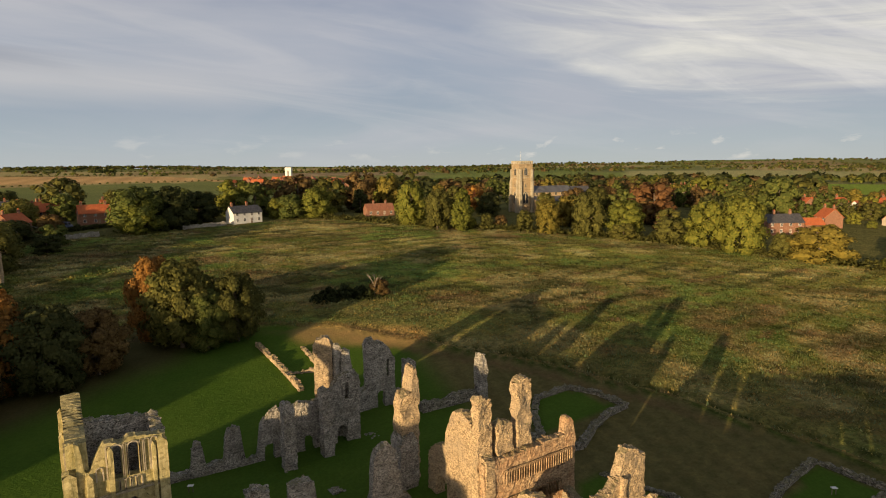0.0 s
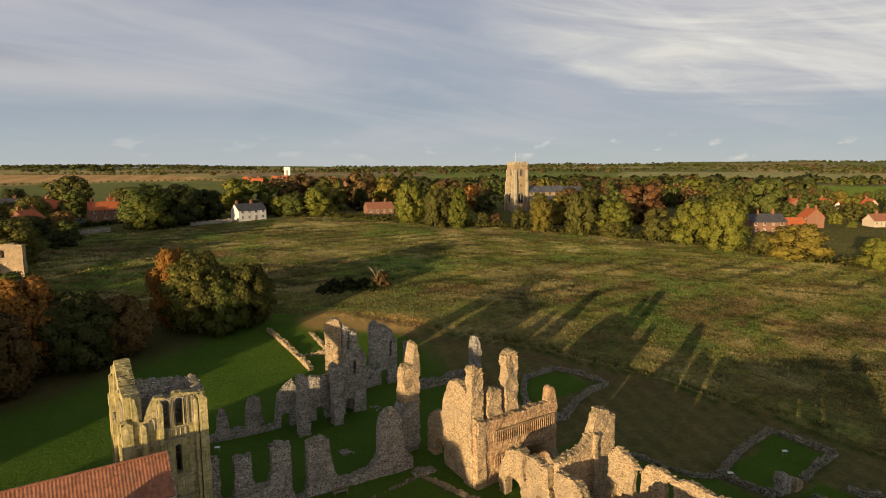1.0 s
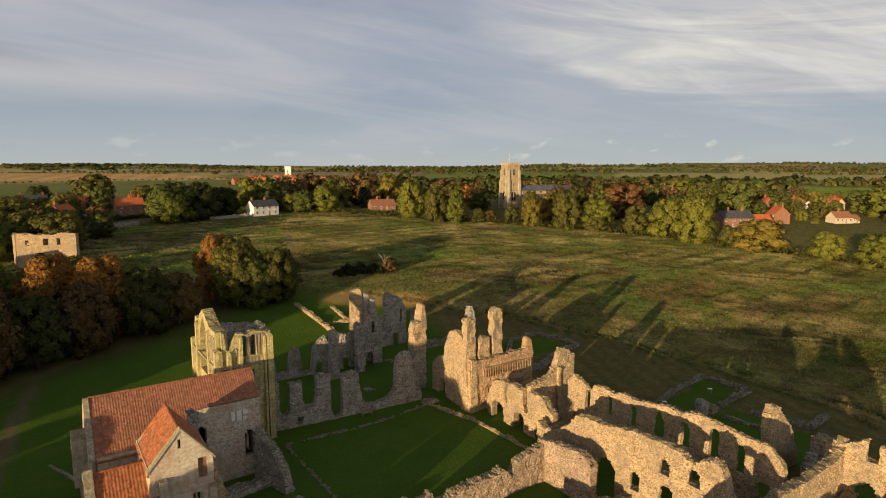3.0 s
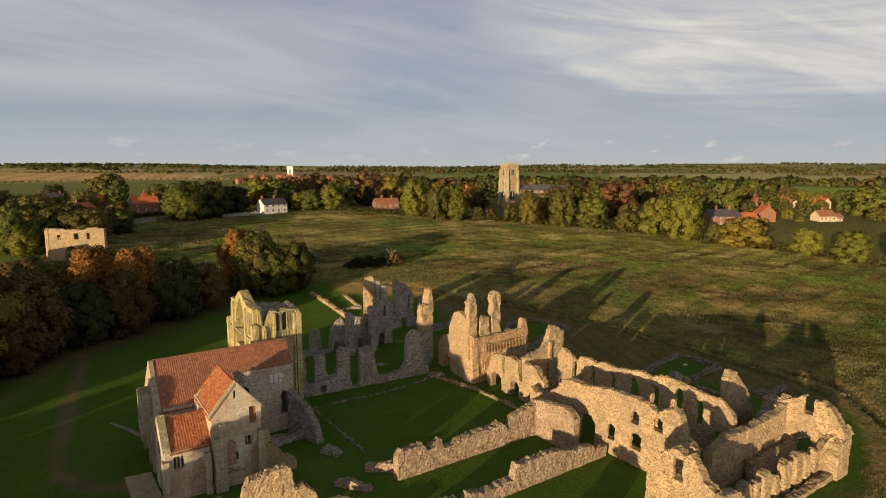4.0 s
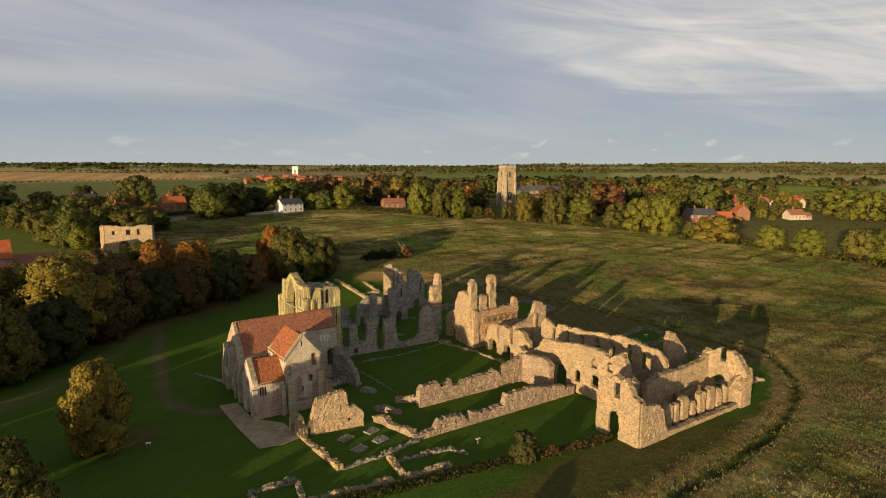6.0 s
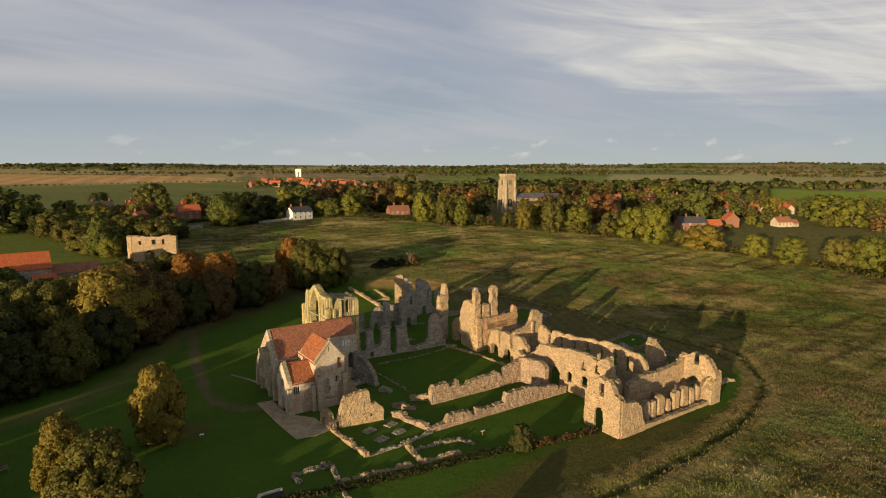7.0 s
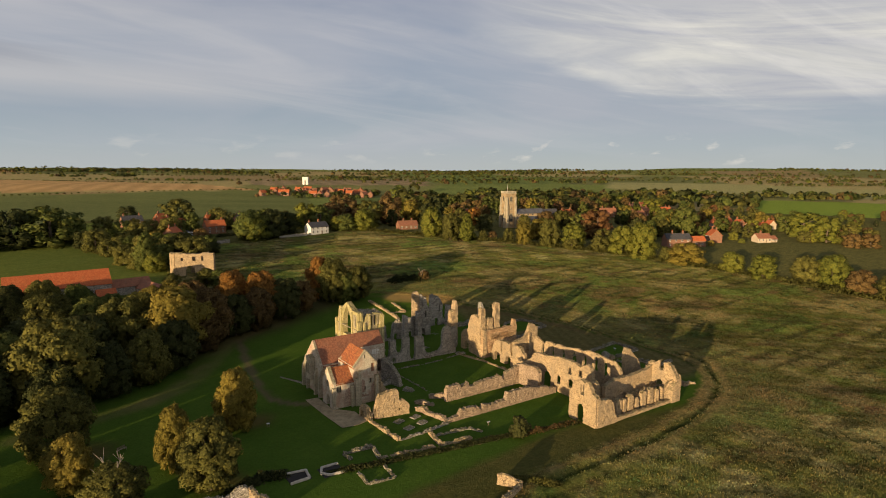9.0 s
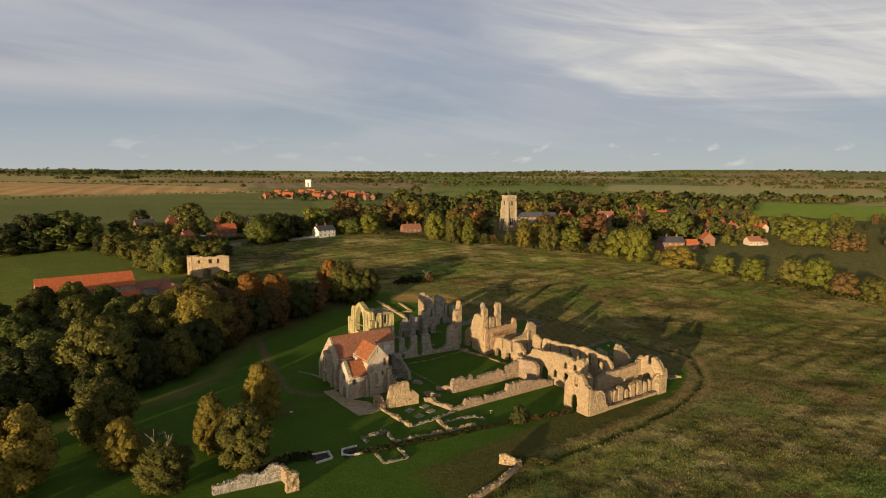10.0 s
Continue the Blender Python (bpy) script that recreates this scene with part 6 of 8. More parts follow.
def tree_proto(species, seed, height=12.0, width=10.0, lobes=22, leaves=5000, leaf=0.3, low=0.22, pointed=0.0, limbs=10, label="", name="tree"):
    t = thing(name, label, "tree" if name == "tree" else "shrub", "")
    me, cen = crown_mesh("crown", seed, height, width, lobes, leaves, leaf, LEAF[species], low, pointed)
    bm = bmesh.new()
    limb(bm, (0, 0, -0.6), (0.1, 0.05, height * 0.3), height * 0.032, height * 0.024, 8)
    limb(bm, (0.1, 0.05, height * 0.3), (0.0, 0.1, height * 0.72), height * 0.024, height * 0.008, 7)
    for c in cen[:: max(1, len(cen) // limbs)]:
        limb(bm, (0.05, 0.05, min(c[2] * 0.7, height * 0.5)), c, height * 0.012, height * 0.003, 5)
    part("trunk", bm, M_BARK, t)
    part("crown", me, None, t)
    return t


LABELS = {
    "rust": "red-brown copper tree in autumn leaf",
    "green": "broad green deciduous tree in evening light", "lime": "rounded yellow-green tree turning in autumn", "gold": "golden autumn tree with dense crown",
    "orange": "orange autumn tree in full colour", "brown": "red-brown autumn tree with dense leaves", "olive": "olive-green tree beginning to turn", "dark": "dark green tree with heavy crown"}
near, hedge_set, mid_set = {}, {}, {}


def proto(species, dist, seed):
    """One of a few trees of each kind; the first use stays as the tree itself."""
    table = {"near": near, "hedge": hedge_set, "mid": mid_set}[dist]
    key = (species, seed)
    if key in table:
        return table[key], False
    if dist == "near":
        t = tree_proto(species, 11 + seed * 7, 12, 10.5 if seed != 2 else 8.0, 74, 11500, 0.235, 0.10, 0.8 if seed == 2 else 0.0, 14, LABELS[species])
    elif dist == "hedge":
        t = tree_proto(species, 111 + seed * 5, 12, 10.5 if seed != 2 else 7.5, 36, 4200, 0.30, 0.0, 0.5 if seed == 2 else 0.0, 8, LABELS[species])
    else:
        t = tree_proto(species, 211 + seed * 5, 12, 10.5 if seed != 2 else 7.5, 26, 1500, 0.42, 0.0, 0.5 if seed == 2 else 0.0, 6, LABELS[species])
    table[key] = t
    return t, True


def plant(species, x, y, h, dist="mid", seed=0, width=1.0, turn=0.0):
    t, fresh = proto(species, dist, seed)
    z = float(land(x, y))
    s = h / 12.0
    m = Matrix.Translation((x, y, z)) @ Matrix.Rotation(turn, 4, "Z") @ Matrix.Diagonal((s * width, s * width, s, 1))
    if fresh:
        t.matrix_basis = m
        return t
    t2 = t.copy()
    scene.collection.objects.link(t2)
    t2.matrix_basis = m
    for ch in t.children:
        c2 = ch.copy()
        scene.collection.objects.link(c2)
        c2.parent = t2
    return t2


rng = random.Random(5)
# trees on the lawn and the wood to the west
LAWN = (("gold", -36.0, 40.0, 13.4, 0, 0.78), ("gold", -50.0, 28.5, 12.3, 0, 0.66), ("olive", -46.2, 17.5, 12.6, 1, 0.92), ("olive", -68, 44, 14.5, 0, 0.95), ("gold", -66.5, 29, 10.5, 1, 0.8), ("olive", -61, 17.0, 9.2, 0, 1.15),
        ("gold", -83, 31, 15.5, 1, 0.95), ("dark", -93, 44, 9.0, 1, 1.2), ("olive", 22, 120.0, 16.5, 0, 0.9), ("orange", 18, 124, 16.5, 1, 0.62), ("olive", 31.5, 117.5, 13.0, 1, 0.85), ("green", 26, 117, 11.0, 1, 0.9))
WOOD = (("olive", -67, 73, 21.5, 0, 1.0), ("green", -78, 84, 16.5, 1, 1.1), ("dark", -82, 70, 16.5, 1, 1.05), ("dark", -60, 94, 17.0, 0, 1.0), ("olive", -50, 100, 18.0, 1, 1.0), ("gold", -37, 98, 20.0, 1, 1.05),
        ("brown", -27, 103, 17.5, 0, 1.0), ("olive", -45, 112, 16.0, 0, 1.0), ("olive", -69, 122, 15.5, 1, 1.0), ("green", -57, 118, 14.5, 0, 1.0))
WOOD2 = (("gold", -39, 127, 13.0, 0, 1.0), ("brown", -28, 119, 15.5, 1, 0.95), ("orange", -15, 121, 17.0, 0, 0.9), ("orange", -6, 116, 16.5, 1, 0.9), ("dark", 1, 113, 14.0, 0, 1.0), ("brown", 8, 116, 11.0, 1, 1.0),
         ("green", -84, 101, 18.0, 1, 1.0), ("dark", -94, 117, 17.0, 0, 1.0), ("dark", -73, 103, 15.0, 0, 1.1), ("dark", -18, 106, 13.0, 1, 1.0), ("brown", -10, 108, 14.0, 0, 0.9), ("green", -88, 72, 17.0, 0, 1.1), ("dark", -68, 67, 13.0, 0, 1.0), ("dark", -57, 75, 13.0, 1, 1.0), ("olive", -47, 80, 14.0, 0, 0.95), ("dark", -39, 87, 13.5, 1, 0.95), ("brown", -30, 97, 12.0, 0, 0.9), ("olive", -80, 128, 15.0, 1, 1.0), ("green", -93, 133, 15.0, 0, 1.0), ("olive", -65, 135, 11.5, 0, 1.0))
for sp, x, y, h, seed, w in LAWN + WOOD + WOOD2:
    plant(sp, x, y, h, "near", seed, w, rng.uniform(0, 6.28))
# the first three are added out of view, to throw shadow over the lawn
for sp, x, y, h, seed, w in (("dark", -104, 56, 15.0, 1, 1.1), ("dark", -118, 60, 16.0, 0, 1.0), ("green", -112, 12, 14.0, 0, 1.0),
                             ("dark", -104, 92, 17.0, 1, 1.0), ("dark", -112, 112, 16.0, 0, 1.0), ("olive", -27, 160, 7.0, 0, 1.2), ("green", -9, 160, 7.0, 1, 1.5), ("olive", -20, 158, 5.0, 1, 1.3)):
    plant(sp, x, y, h, "mid", seed, w, rng.uniform(0, 6.28))

# bushes, brambles and dead wood
def bramble_bank(name, label, pts, width, height, n, species, leaf=0.16, seed=1):
    """A low tangled bank of small leaves along a line."""
    rs = np.random.RandomState(seed)
    seg = np.array([math.dist(a, b) for a, b in zip(pts[:-1], pts[1:])])
    pick = rs.choice(len(seg), n, p=seg / seg.sum())
    P = np.array(pts, float)
    t = rs.rand(n, 1)
    xy = P[pick] * (1 - t) + P[pick + 1] * t
    a, b = rs.normal(0, 0.34, n) * width, rs.normal(0, 0.34, n) * width
    x, y = xy[:, 0] + a, xy[:, 1] + b
    lump = np.clip(0.65 + 0.5 * wave_noise(x, y, 4.0, seed), 0.15, 1.3)
    z = land(x, y) + height * lump * np.exp(-(a * a + b * b) / (width * width) * 1.6) * rs.rand(n) ** 0.5
    pos = np.stack([x, y, z], -1)
    nr = rs.normal(size=(n, 3)) + np.array((0, 0, 0.8))
    nr /= np.linalg.norm(nr, axis=1)[:, None]
    t1 = np.cross(nr, rs.normal(size=(n, 3)))
    t1 /= np.linalg.norm(t1, axis=1)[:, None]
    t2 = np.cross(nr, t1)
    s = leaf * rs.uniform(0.6, 1.5, n)[:, None]
    k = np.stack([pos - t1 * s, pos - t2 * s * 0.6, pos + t1 * s, pos + t2 * s * 0.6], 1)
    across = np.stack([a, b, np.full(n, 0.6 * width)], -1)
    me = leaf_mesh(name, k, unit(unit(across) + 0.6 * nr), [LEAF[species]])
    return tagged(new(name, me), label, "brambles", kind="stuff")


bramble_bank("drain_weeds", "dark brambles and nettles filling the old drain", [(-27, 11.0), (-17, 9.2), (-3, 6.9), (6, 5.6), (18, 3.0), (28, 1.4)], 1.2, 1.1, 15000, "dark", 0.17, 1)
bramble_bank("rusty_weeds", "rust-brown dead stems beside the drain", [(13, 3.6), (20, 2.4), (28, 1.6)], 1.0, 1.2, 3000, "brown", 0.16, 2)
bramble_bank("wall_thicket", "dark shrubs growing along the boundary wall", [(-44, 14), (-38, 16), (-34, 15)], 2.0, 2.0, 5000, "dark", 0.2, 3)
bramble_bank("wall_thicket", "scrub growing at the end of the boundary wall", [(0.5, -9.5), (3.5, -12.5), (5, -15)], 1.8, 1.0, 5000, "olive", 0.17, 4)
bramble_bank("meadow_brambles", "dark bramble mass round a dead tree in the meadow", [(54, 131), (60, 131), (66, 128)], 3.4, 3.0, 7000, "dark", 0.3, 5)
for bx, by, bh, bw, sp, lb in ((12.3, 3.2, 4.2, 4.6, "dark", "round dark green bush beside the drain"), (67.5, 127.5, 4.0, 4.4, "brown", "rust-brown dying bush in the meadow")):
    bush = tree_proto(sp, int(bx) + 3, bh, bw, 26, 4200, 0.16, 0.05, 0.0, 6, lb, "bush")
    bush.matrix_basis = Matrix.Translation((bx, by, float(land(bx, by))))


def dead_tree(x, y, h, seed, label):
    t = thing("dead_tree", label, "tree", at=Matrix.Translation((x, y, float(land(x, y)))))
    rs = random.Random(seed)
    bm = bmesh.new()
    limb(bm, (0, 0, -0.4), (0.2, 0.1, h * 0.55), h * 0.035, h * 0.02, 7)
    for i in range(6):
        a = i * 2.4 + rs.uniform(-0.4, 0.4)
        z0 = h * rs.uniform(0.35, 0.55)
        e = Vector((math.cos(a) * h * rs.uniform(0.15, 0.34), math.sin(a) * h * rs.uniform(0.15, 0.34), h * rs.uniform(0.7, 1.0)))
        limb(bm, (0.1, 0.05, z0), e, h * 0.017, h * 0.008, 5)
        for _ in range(3):
            q = e + Vector((rs.uniform(-1, 1), rs.uniform(-1, 1), rs.uniform(0.0, 1.0))) * h * 0.12
            limb(bm, e * 0.85 + Vector((0, 0, z0 * 0.1)), q, h * 0.006, h * 0.003, 4)
    part("branches", bm, M_DEADWOOD, t)


dead_tree(-60.5, 17.2, 10.2, 4, "bare grey stag-headed branches above a leafy crown")
dead_tree(66.0, 127.0, 6.0, 9, "small bare dead tree in the rough meadow")

# hedge trees along the meadow
HEDGE_E = (("gold", 160, 166, 12.6, 0.94), ("olive", 166, 152, 15.8, 0.9), ("lime", 177, 145, 13.4, 1.26), ("lime", 186, 118, 15.2, 1.07), ("lime", 189, 107, 18.0, 1.0), ("gold", 196, 87, 11.1, 1.8), ("olive", 193, 97, 7.4, 1.0), ("lime", 203, 67, 9.7, 1.2),
           ("olive", 157, 177, 6.6, 1.2), ("olive", 181, 129, 8.6, 1.4), ("lime", 206, 54, 11.0, 1.3), ("olive", 218, 41, 12.0, 1.1), ("lime", 223, 32, 14.0, 1.1), ("brown", 222, 20, 10.5, 1.2), ("olive", 223, 8, 11.0, 1.3), ("olive", 171, 140, 6.0, 1.6))
HEDGE_N = (("lime", 127, 212, 17.9, 0.84), ("olive", 130, 197, 15.5, 0.8), ("lime", 137, 190, 16.4, 0.98), ("lime", 104, 255, 13.9, 1.19), ("green", 93, 259, 10.5, 1.5), ("brown", 153, 186, 5.0, 1.2), ("olive", 147, 188, 5.8, 1.1), ("green", 31, 251, 17.0, 1.3), ("dark", 43, 253, 16.5, 1.17), ("dark", 56, 266, 13.0, 1.44),
           ("green", -14, 216, 12.0, 1.4), ("dark", -8, 246, 8.0, 2.0))
FARM_SIDE = (("green", -31, 198, 17.0, 0.9), ("olive", -16, 206, 14.0, 1.3), ("green", -24, 203, 10.0, 1.4), ("olive", -10, 200, 13.0, 1.2), ("olive", -46, 252, 11.5, 1.4), ("olive", -35, 240, 9.0, 1.6), ("green", -64, 283, 21.0, 1.6), ("dark", -80, 282, 20.0, 1.3), ("green", -56, 290, 15.0, 1.4), ("dark", -94, 276, 17.0, 1.4),
             ("olive", -28, 226, 11.0, 1.3), ("green", 4, 236, 7.0, 1.6), ("olive", 9, 345, 19.0, 1.3), ("dark", -15, 400, 11.7, 1.5), ("dark", 2, 222, 6.0, 1.8), ("lime", -40, 270, 9.0, 1.4), ("gold", -22, 300, 10.0, 1.2), ("olive", -22, 262, 10.0, 1.2), ("green", -30, 285, 11.0, 1.2), ("olive", -14, 294, 9.0, 1.2), ("gold", -4, 303, 9.0, 1.2), ("green", 9, 302, 12.0, 1.1), ("olive", 29, 301, 13.0, 1.1), ("dark", 33, 281, 8.0, 1.2), ("olive", 31, 331, 13.0, 1.1), ("green", 56, 302, 13.0, 1.1), ("olive", 64, 292, 12.0, 1.2), ("brown", 48, 290, 11.0, 1.2), ("green", -20, 245, 9.0, 1.3), ("olive", -33, 256, 9.0, 1.3), ("olive", -14, 230, 8.0, 1.3), ("gold", -26, 214, 9.0, 1.2), ("olive", -42, 236, 8.0, 1.3), ("dark", -50, 268, 9.0, 1.4), ("olive", -38, 300, 12.0, 1.3), ("green", -60, 310, 12.0, 1.4))
VILLAGE = (("red", 214, 160, 17.5, 1.4), ("green", 270, 137, 18.5, 1.07), ("lime", 385, 245, 15.0, 1.6), ("green", 319, 186, 11.0, 1.47), ("lime", 340, 98, 16.0, 1.6), ("brown", 108, 290, 19.0, 1.1), ("olive", 122, 285, 18.0, 1.2), ("brown", 140, 286, 20.0, 1.2), ("gold", 152, 278, 18.0, 1.0), ("dark", 160, 268, 15.0, 1.1),
           ("green", 82, 275, 16.0, 1.2), ("lime", 74, 281, 17.0, 1.1), ("brown", 94, 284, 17.0, 1.2), ("brown", 172, 250, 16.0, 1.2), ("orange", 182, 244, 13.0, 1.2), ("dark", 206, 236, 14.0, 1.2), ("olive", 248, 134, 9.0, 1.1), ("green", 275, 128, 7.5, 1.2), ("lime", 284, 113, 5.0, 1.4), ("olive", 301, 113, 8.0, 1.2), ("olive", 256, 144, 11.0, 1.1), ("gold", 233, 137, 10.0, 1.0), ("dark", 243, 152, 12.0, 1.0), ("green", 263, 152, 12.0, 1.1), ("olive", 283, 142, 11.0, 1.2), ("lime", 322, 122, 9.0, 1.2), ("green", 309, 136, 10.0, 1.2), ("lime", 318, 84, 6.0, 1.4), ("olive", 330, 70, 8.0, 1.3), ("lime", 276, 103, 3.0, 1.6), ("gold", 252, 108, 3.2, 1.4), ("olive", 345, 62, 9.0, 1.3), ("green", 360, 90, 11.0, 1.2), ("lime", 326, 78.5, 16.0, 1.15), ("green", 349, 113, 12.0, 1.2), ("olive", 314, 86, 7.0, 1.3), ("brown", 322, 63, 8.5, 1.4), ("brown", 331, 57, 8.5, 1.5), ("olive", 361, 80, 9.5, 1.4), ("lime", 376, 84, 9.0, 1.3),
           ("olive", 311, 126, 6.0, 1.2), ("brown", 316, 141, 6.0, 1.2), ("olive", 331, 129, 4.5, 1.3), ("green", 307, 160, 11.0, 1.1), ("brown", 333, 166, 9.0, 1.2), ("olive", 350, 165, 8.0, 1.3), ("olive", 362, 150, 7.0, 1.4), ("gold", 372, 138, 7.5, 1.3), ("green", 368, 118, 9.0, 1.3))
k = 0
for n, (sp, x, y, h, w) in enumerate(HEDGE_E + HEDGE_N + FARM_SIDE + VILLAGE):
    k += 1
    plant("rust" if sp == "red" else sp, x, y, h, "hedge" if n < len(HEDGE_E + HEDGE_N) + 6 else "mid", (0, 1, 0, 1, 2)[k % 5] if w < 1.0 else k % 2, w, rng.uniform(0, 6.28))
MORE = (("olive", -68.9, 144.8, 13.0, 1.0), ("green", -59.4, 139.9, 12.0, 1.0), ("dark", -78, 146, 12.0, 1.1), ("green", -50, 133, 10.0, 1.0), ("olive", -13.7, 163.3, 7.0, 1.2), ("gold", -29.9, 148.5, 8.0, 1.1), ("olive", -24, 152, 6.0, 1.3),
        ("olive", 190, 199, 11.0, 1.0), ("brown", 212, 203, 12.0, 1.1), ("olive", 222, 199, 12.5, 1.1), ("brown", 231, 199, 12.0, 1.1), ("gold", 178, 175, 12.0, 1.0), ("olive", 161, 181, 7.0, 1.0), ("lime", 178, 161, 11.0, 1.0), ("olive", -6, 281, 12.0, 1.2), ("brown", 3, 252, 8.5, 1.2), ("olive", -25, 266, 12.0, 1.2), ("green", -13, 244, 8.0, 1.3),
        ("gold", -18, 256, 8.0, 1.2), ("green", -32, 238, 9.0, 1.3), ("lime", 31, 247, 13.0, 1.2), ("green", 46, 262, 12.0, 1.1), ("lime", 88, 262, 9.0, 1.2), ("olive", -34, 201, 8.0, 1.3), ("lime", -28, 193, 8.0, 1.3), ("olive", -38, 212, 9.0, 1.3), ("green", -20, 232, 8.0, 1.3))
for n, (sp, x, y, h, w) in enumerate(MORE):
    plant(sp, x, y, h, "near" if n < 5 else "hedge", n % 2, w, n * 2.1)
keep_out = [(66, 253, 9), (76, 258, 9), (130, 247, 12), (124, 236, 8), (195, 222, 9), (212, 217, 12), (226, 121, 12), (240, 122, 10), (263, 115, 9), (291, 101, 9), (-16, 180, 11), (22, 323, 9), (-9, 319, 9), (222, 205, 10), (178, 200, 13), (185, 210, 12), (170, 190, 10), (-4, 325, 9), (-8, 267, 9), (19, 287, 9), (43, 318, 9), (3, 281, 12), (342, 158, 9), (352, 146, 9), (371, 245, 9), (333, 146, 9), (343, 134, 9), (353, 128, 9), (300, 230, 8), (291, 217, 9), (330, 250, 8), (321, 237, 9), (280, 250, 8), (271, 237, 9), (362, 232, 9), (306, 205, 8), (297, 192, 9), (216, 290, 8), (208, 278, 8)]
palette = ["green"] * 5 + ["olive"] * 8 + ["brown"] * 8 + ["dark"] * 3 + ["lime"] * 2 + ["gold"] * 4 + ["rust"]
spots, tries = [], 0
while len(spots) < 400 and tries < 12000:
    tries += 1
    f = 225 + 400 * rng.random() ** 1.1
    r = rng.uniform(-190, 450) if tries % 2 else rng.uniform(120, 450)
    x, y = 0.5592 * f + 0.829 * r, 0.829 * f - 0.5592 * r
    hedge_side = poly_inside(np.array([x]), np.array([y]), HEDGE + [(7000, -400), (7000, 8000), (-6000, 8000), (-6000, 160)])[0]
    if not hedge_side or any(math.hypot(x - a, y - b) < c + 4 for a, b, c in keep_out) or (r < -0.24 * f) or (r > 110 and f < 258 - 0.12 * (r - 110)):
        continue
    if poly_dist(np.array([x]), np.array([y]), HEDGE, False)[0] < 9:
        continue
    low = 1.0 - 0.42 * min(1.0, max(0.0, (r / f - 0.4) / 0.2))
    spots.append((f, x, y, rng.choice(palette), rng.uniform(8.5, 14) * low, rng.uniform(1.0, 1.35), rng.uniform(0, 6.28)))
FAR_HOUSES = ((414, 509, 5, M_TILE_NEW, M_BRICK), (409, 288, 20, M_TILE, M_BRICK), (383, 233, -35, M_TILE_NEW, M_BRICK), (392, 240, 15, M_TILE, M_CREAM), (53, 339, -25, M_SLATE, M_BRICK), (30, 337, 12, M_TILE_NEW, M_BRICK), (5, 369, 25, M_TILE_NEW, M_BRICK), (2, 311, -20, M_TILE_NEW, M_BRICK), (-18, 352, 10, M_SLATE, M_BRICK))
spots = [q for q in spots if q[0] < 470 or 0.829 * q[1] - 0.5592 * q[2] < 0.46 * q[0]]
spots = [q for q in spots if not any(math.hypot(q[1] - a + 4, q[2] - b + 6) < 10 for a, b, *_ in FAR_HOUSES)]
spots.sort()
for f, x, y, sp, h, w, turn in spots[:165]:
    plant(sp, x, y, h, "mid", rng.choice((0, 0, 1, 1, 2)), w, turn)


def village_treetops(rest):
    """The trees farther back in the village, joined."""
    kinds = list(LEAF)
    tops = [crown_quads(411 + q, 12, 10.5, 26, 700, 0.5, 0.0)[:2] for q in range(3)]
    K, N, M = [], [], []
    for n, (f, x, y, sp, h, w, turn) in enumerate(rest):
        c, q = math.cos(turn), math.sin(turn)
        spin = np.array(((c, q, 0), (-q, c, 0), (0, 0, 1)))
        b, sh = tops[n % 3]
        K.append((b * np.array((w, w, 1.0)) * h / 12) @ spin + np.array((x, y, float(land(x, y)))))
        N.append(sh @ spin)
        M.append(np.full(len(b), kinds.index(sp)))
    me = leaf_mesh("village_treetops", np.concatenate(K), np.concatenate(N), [LEAF[kd] for kd in kinds], np.concatenate(M))
    tagged(new("village_treetops", me), "mixed autumn trees filling the village behind the hedge", "woodland", kind="stuff")


village_treetops([q for q in spots[165:] if not (q[0] > 390 and 0.829 * q[1] - 0.5592 * q[2] > 0.54 * (q[0] + 90))])


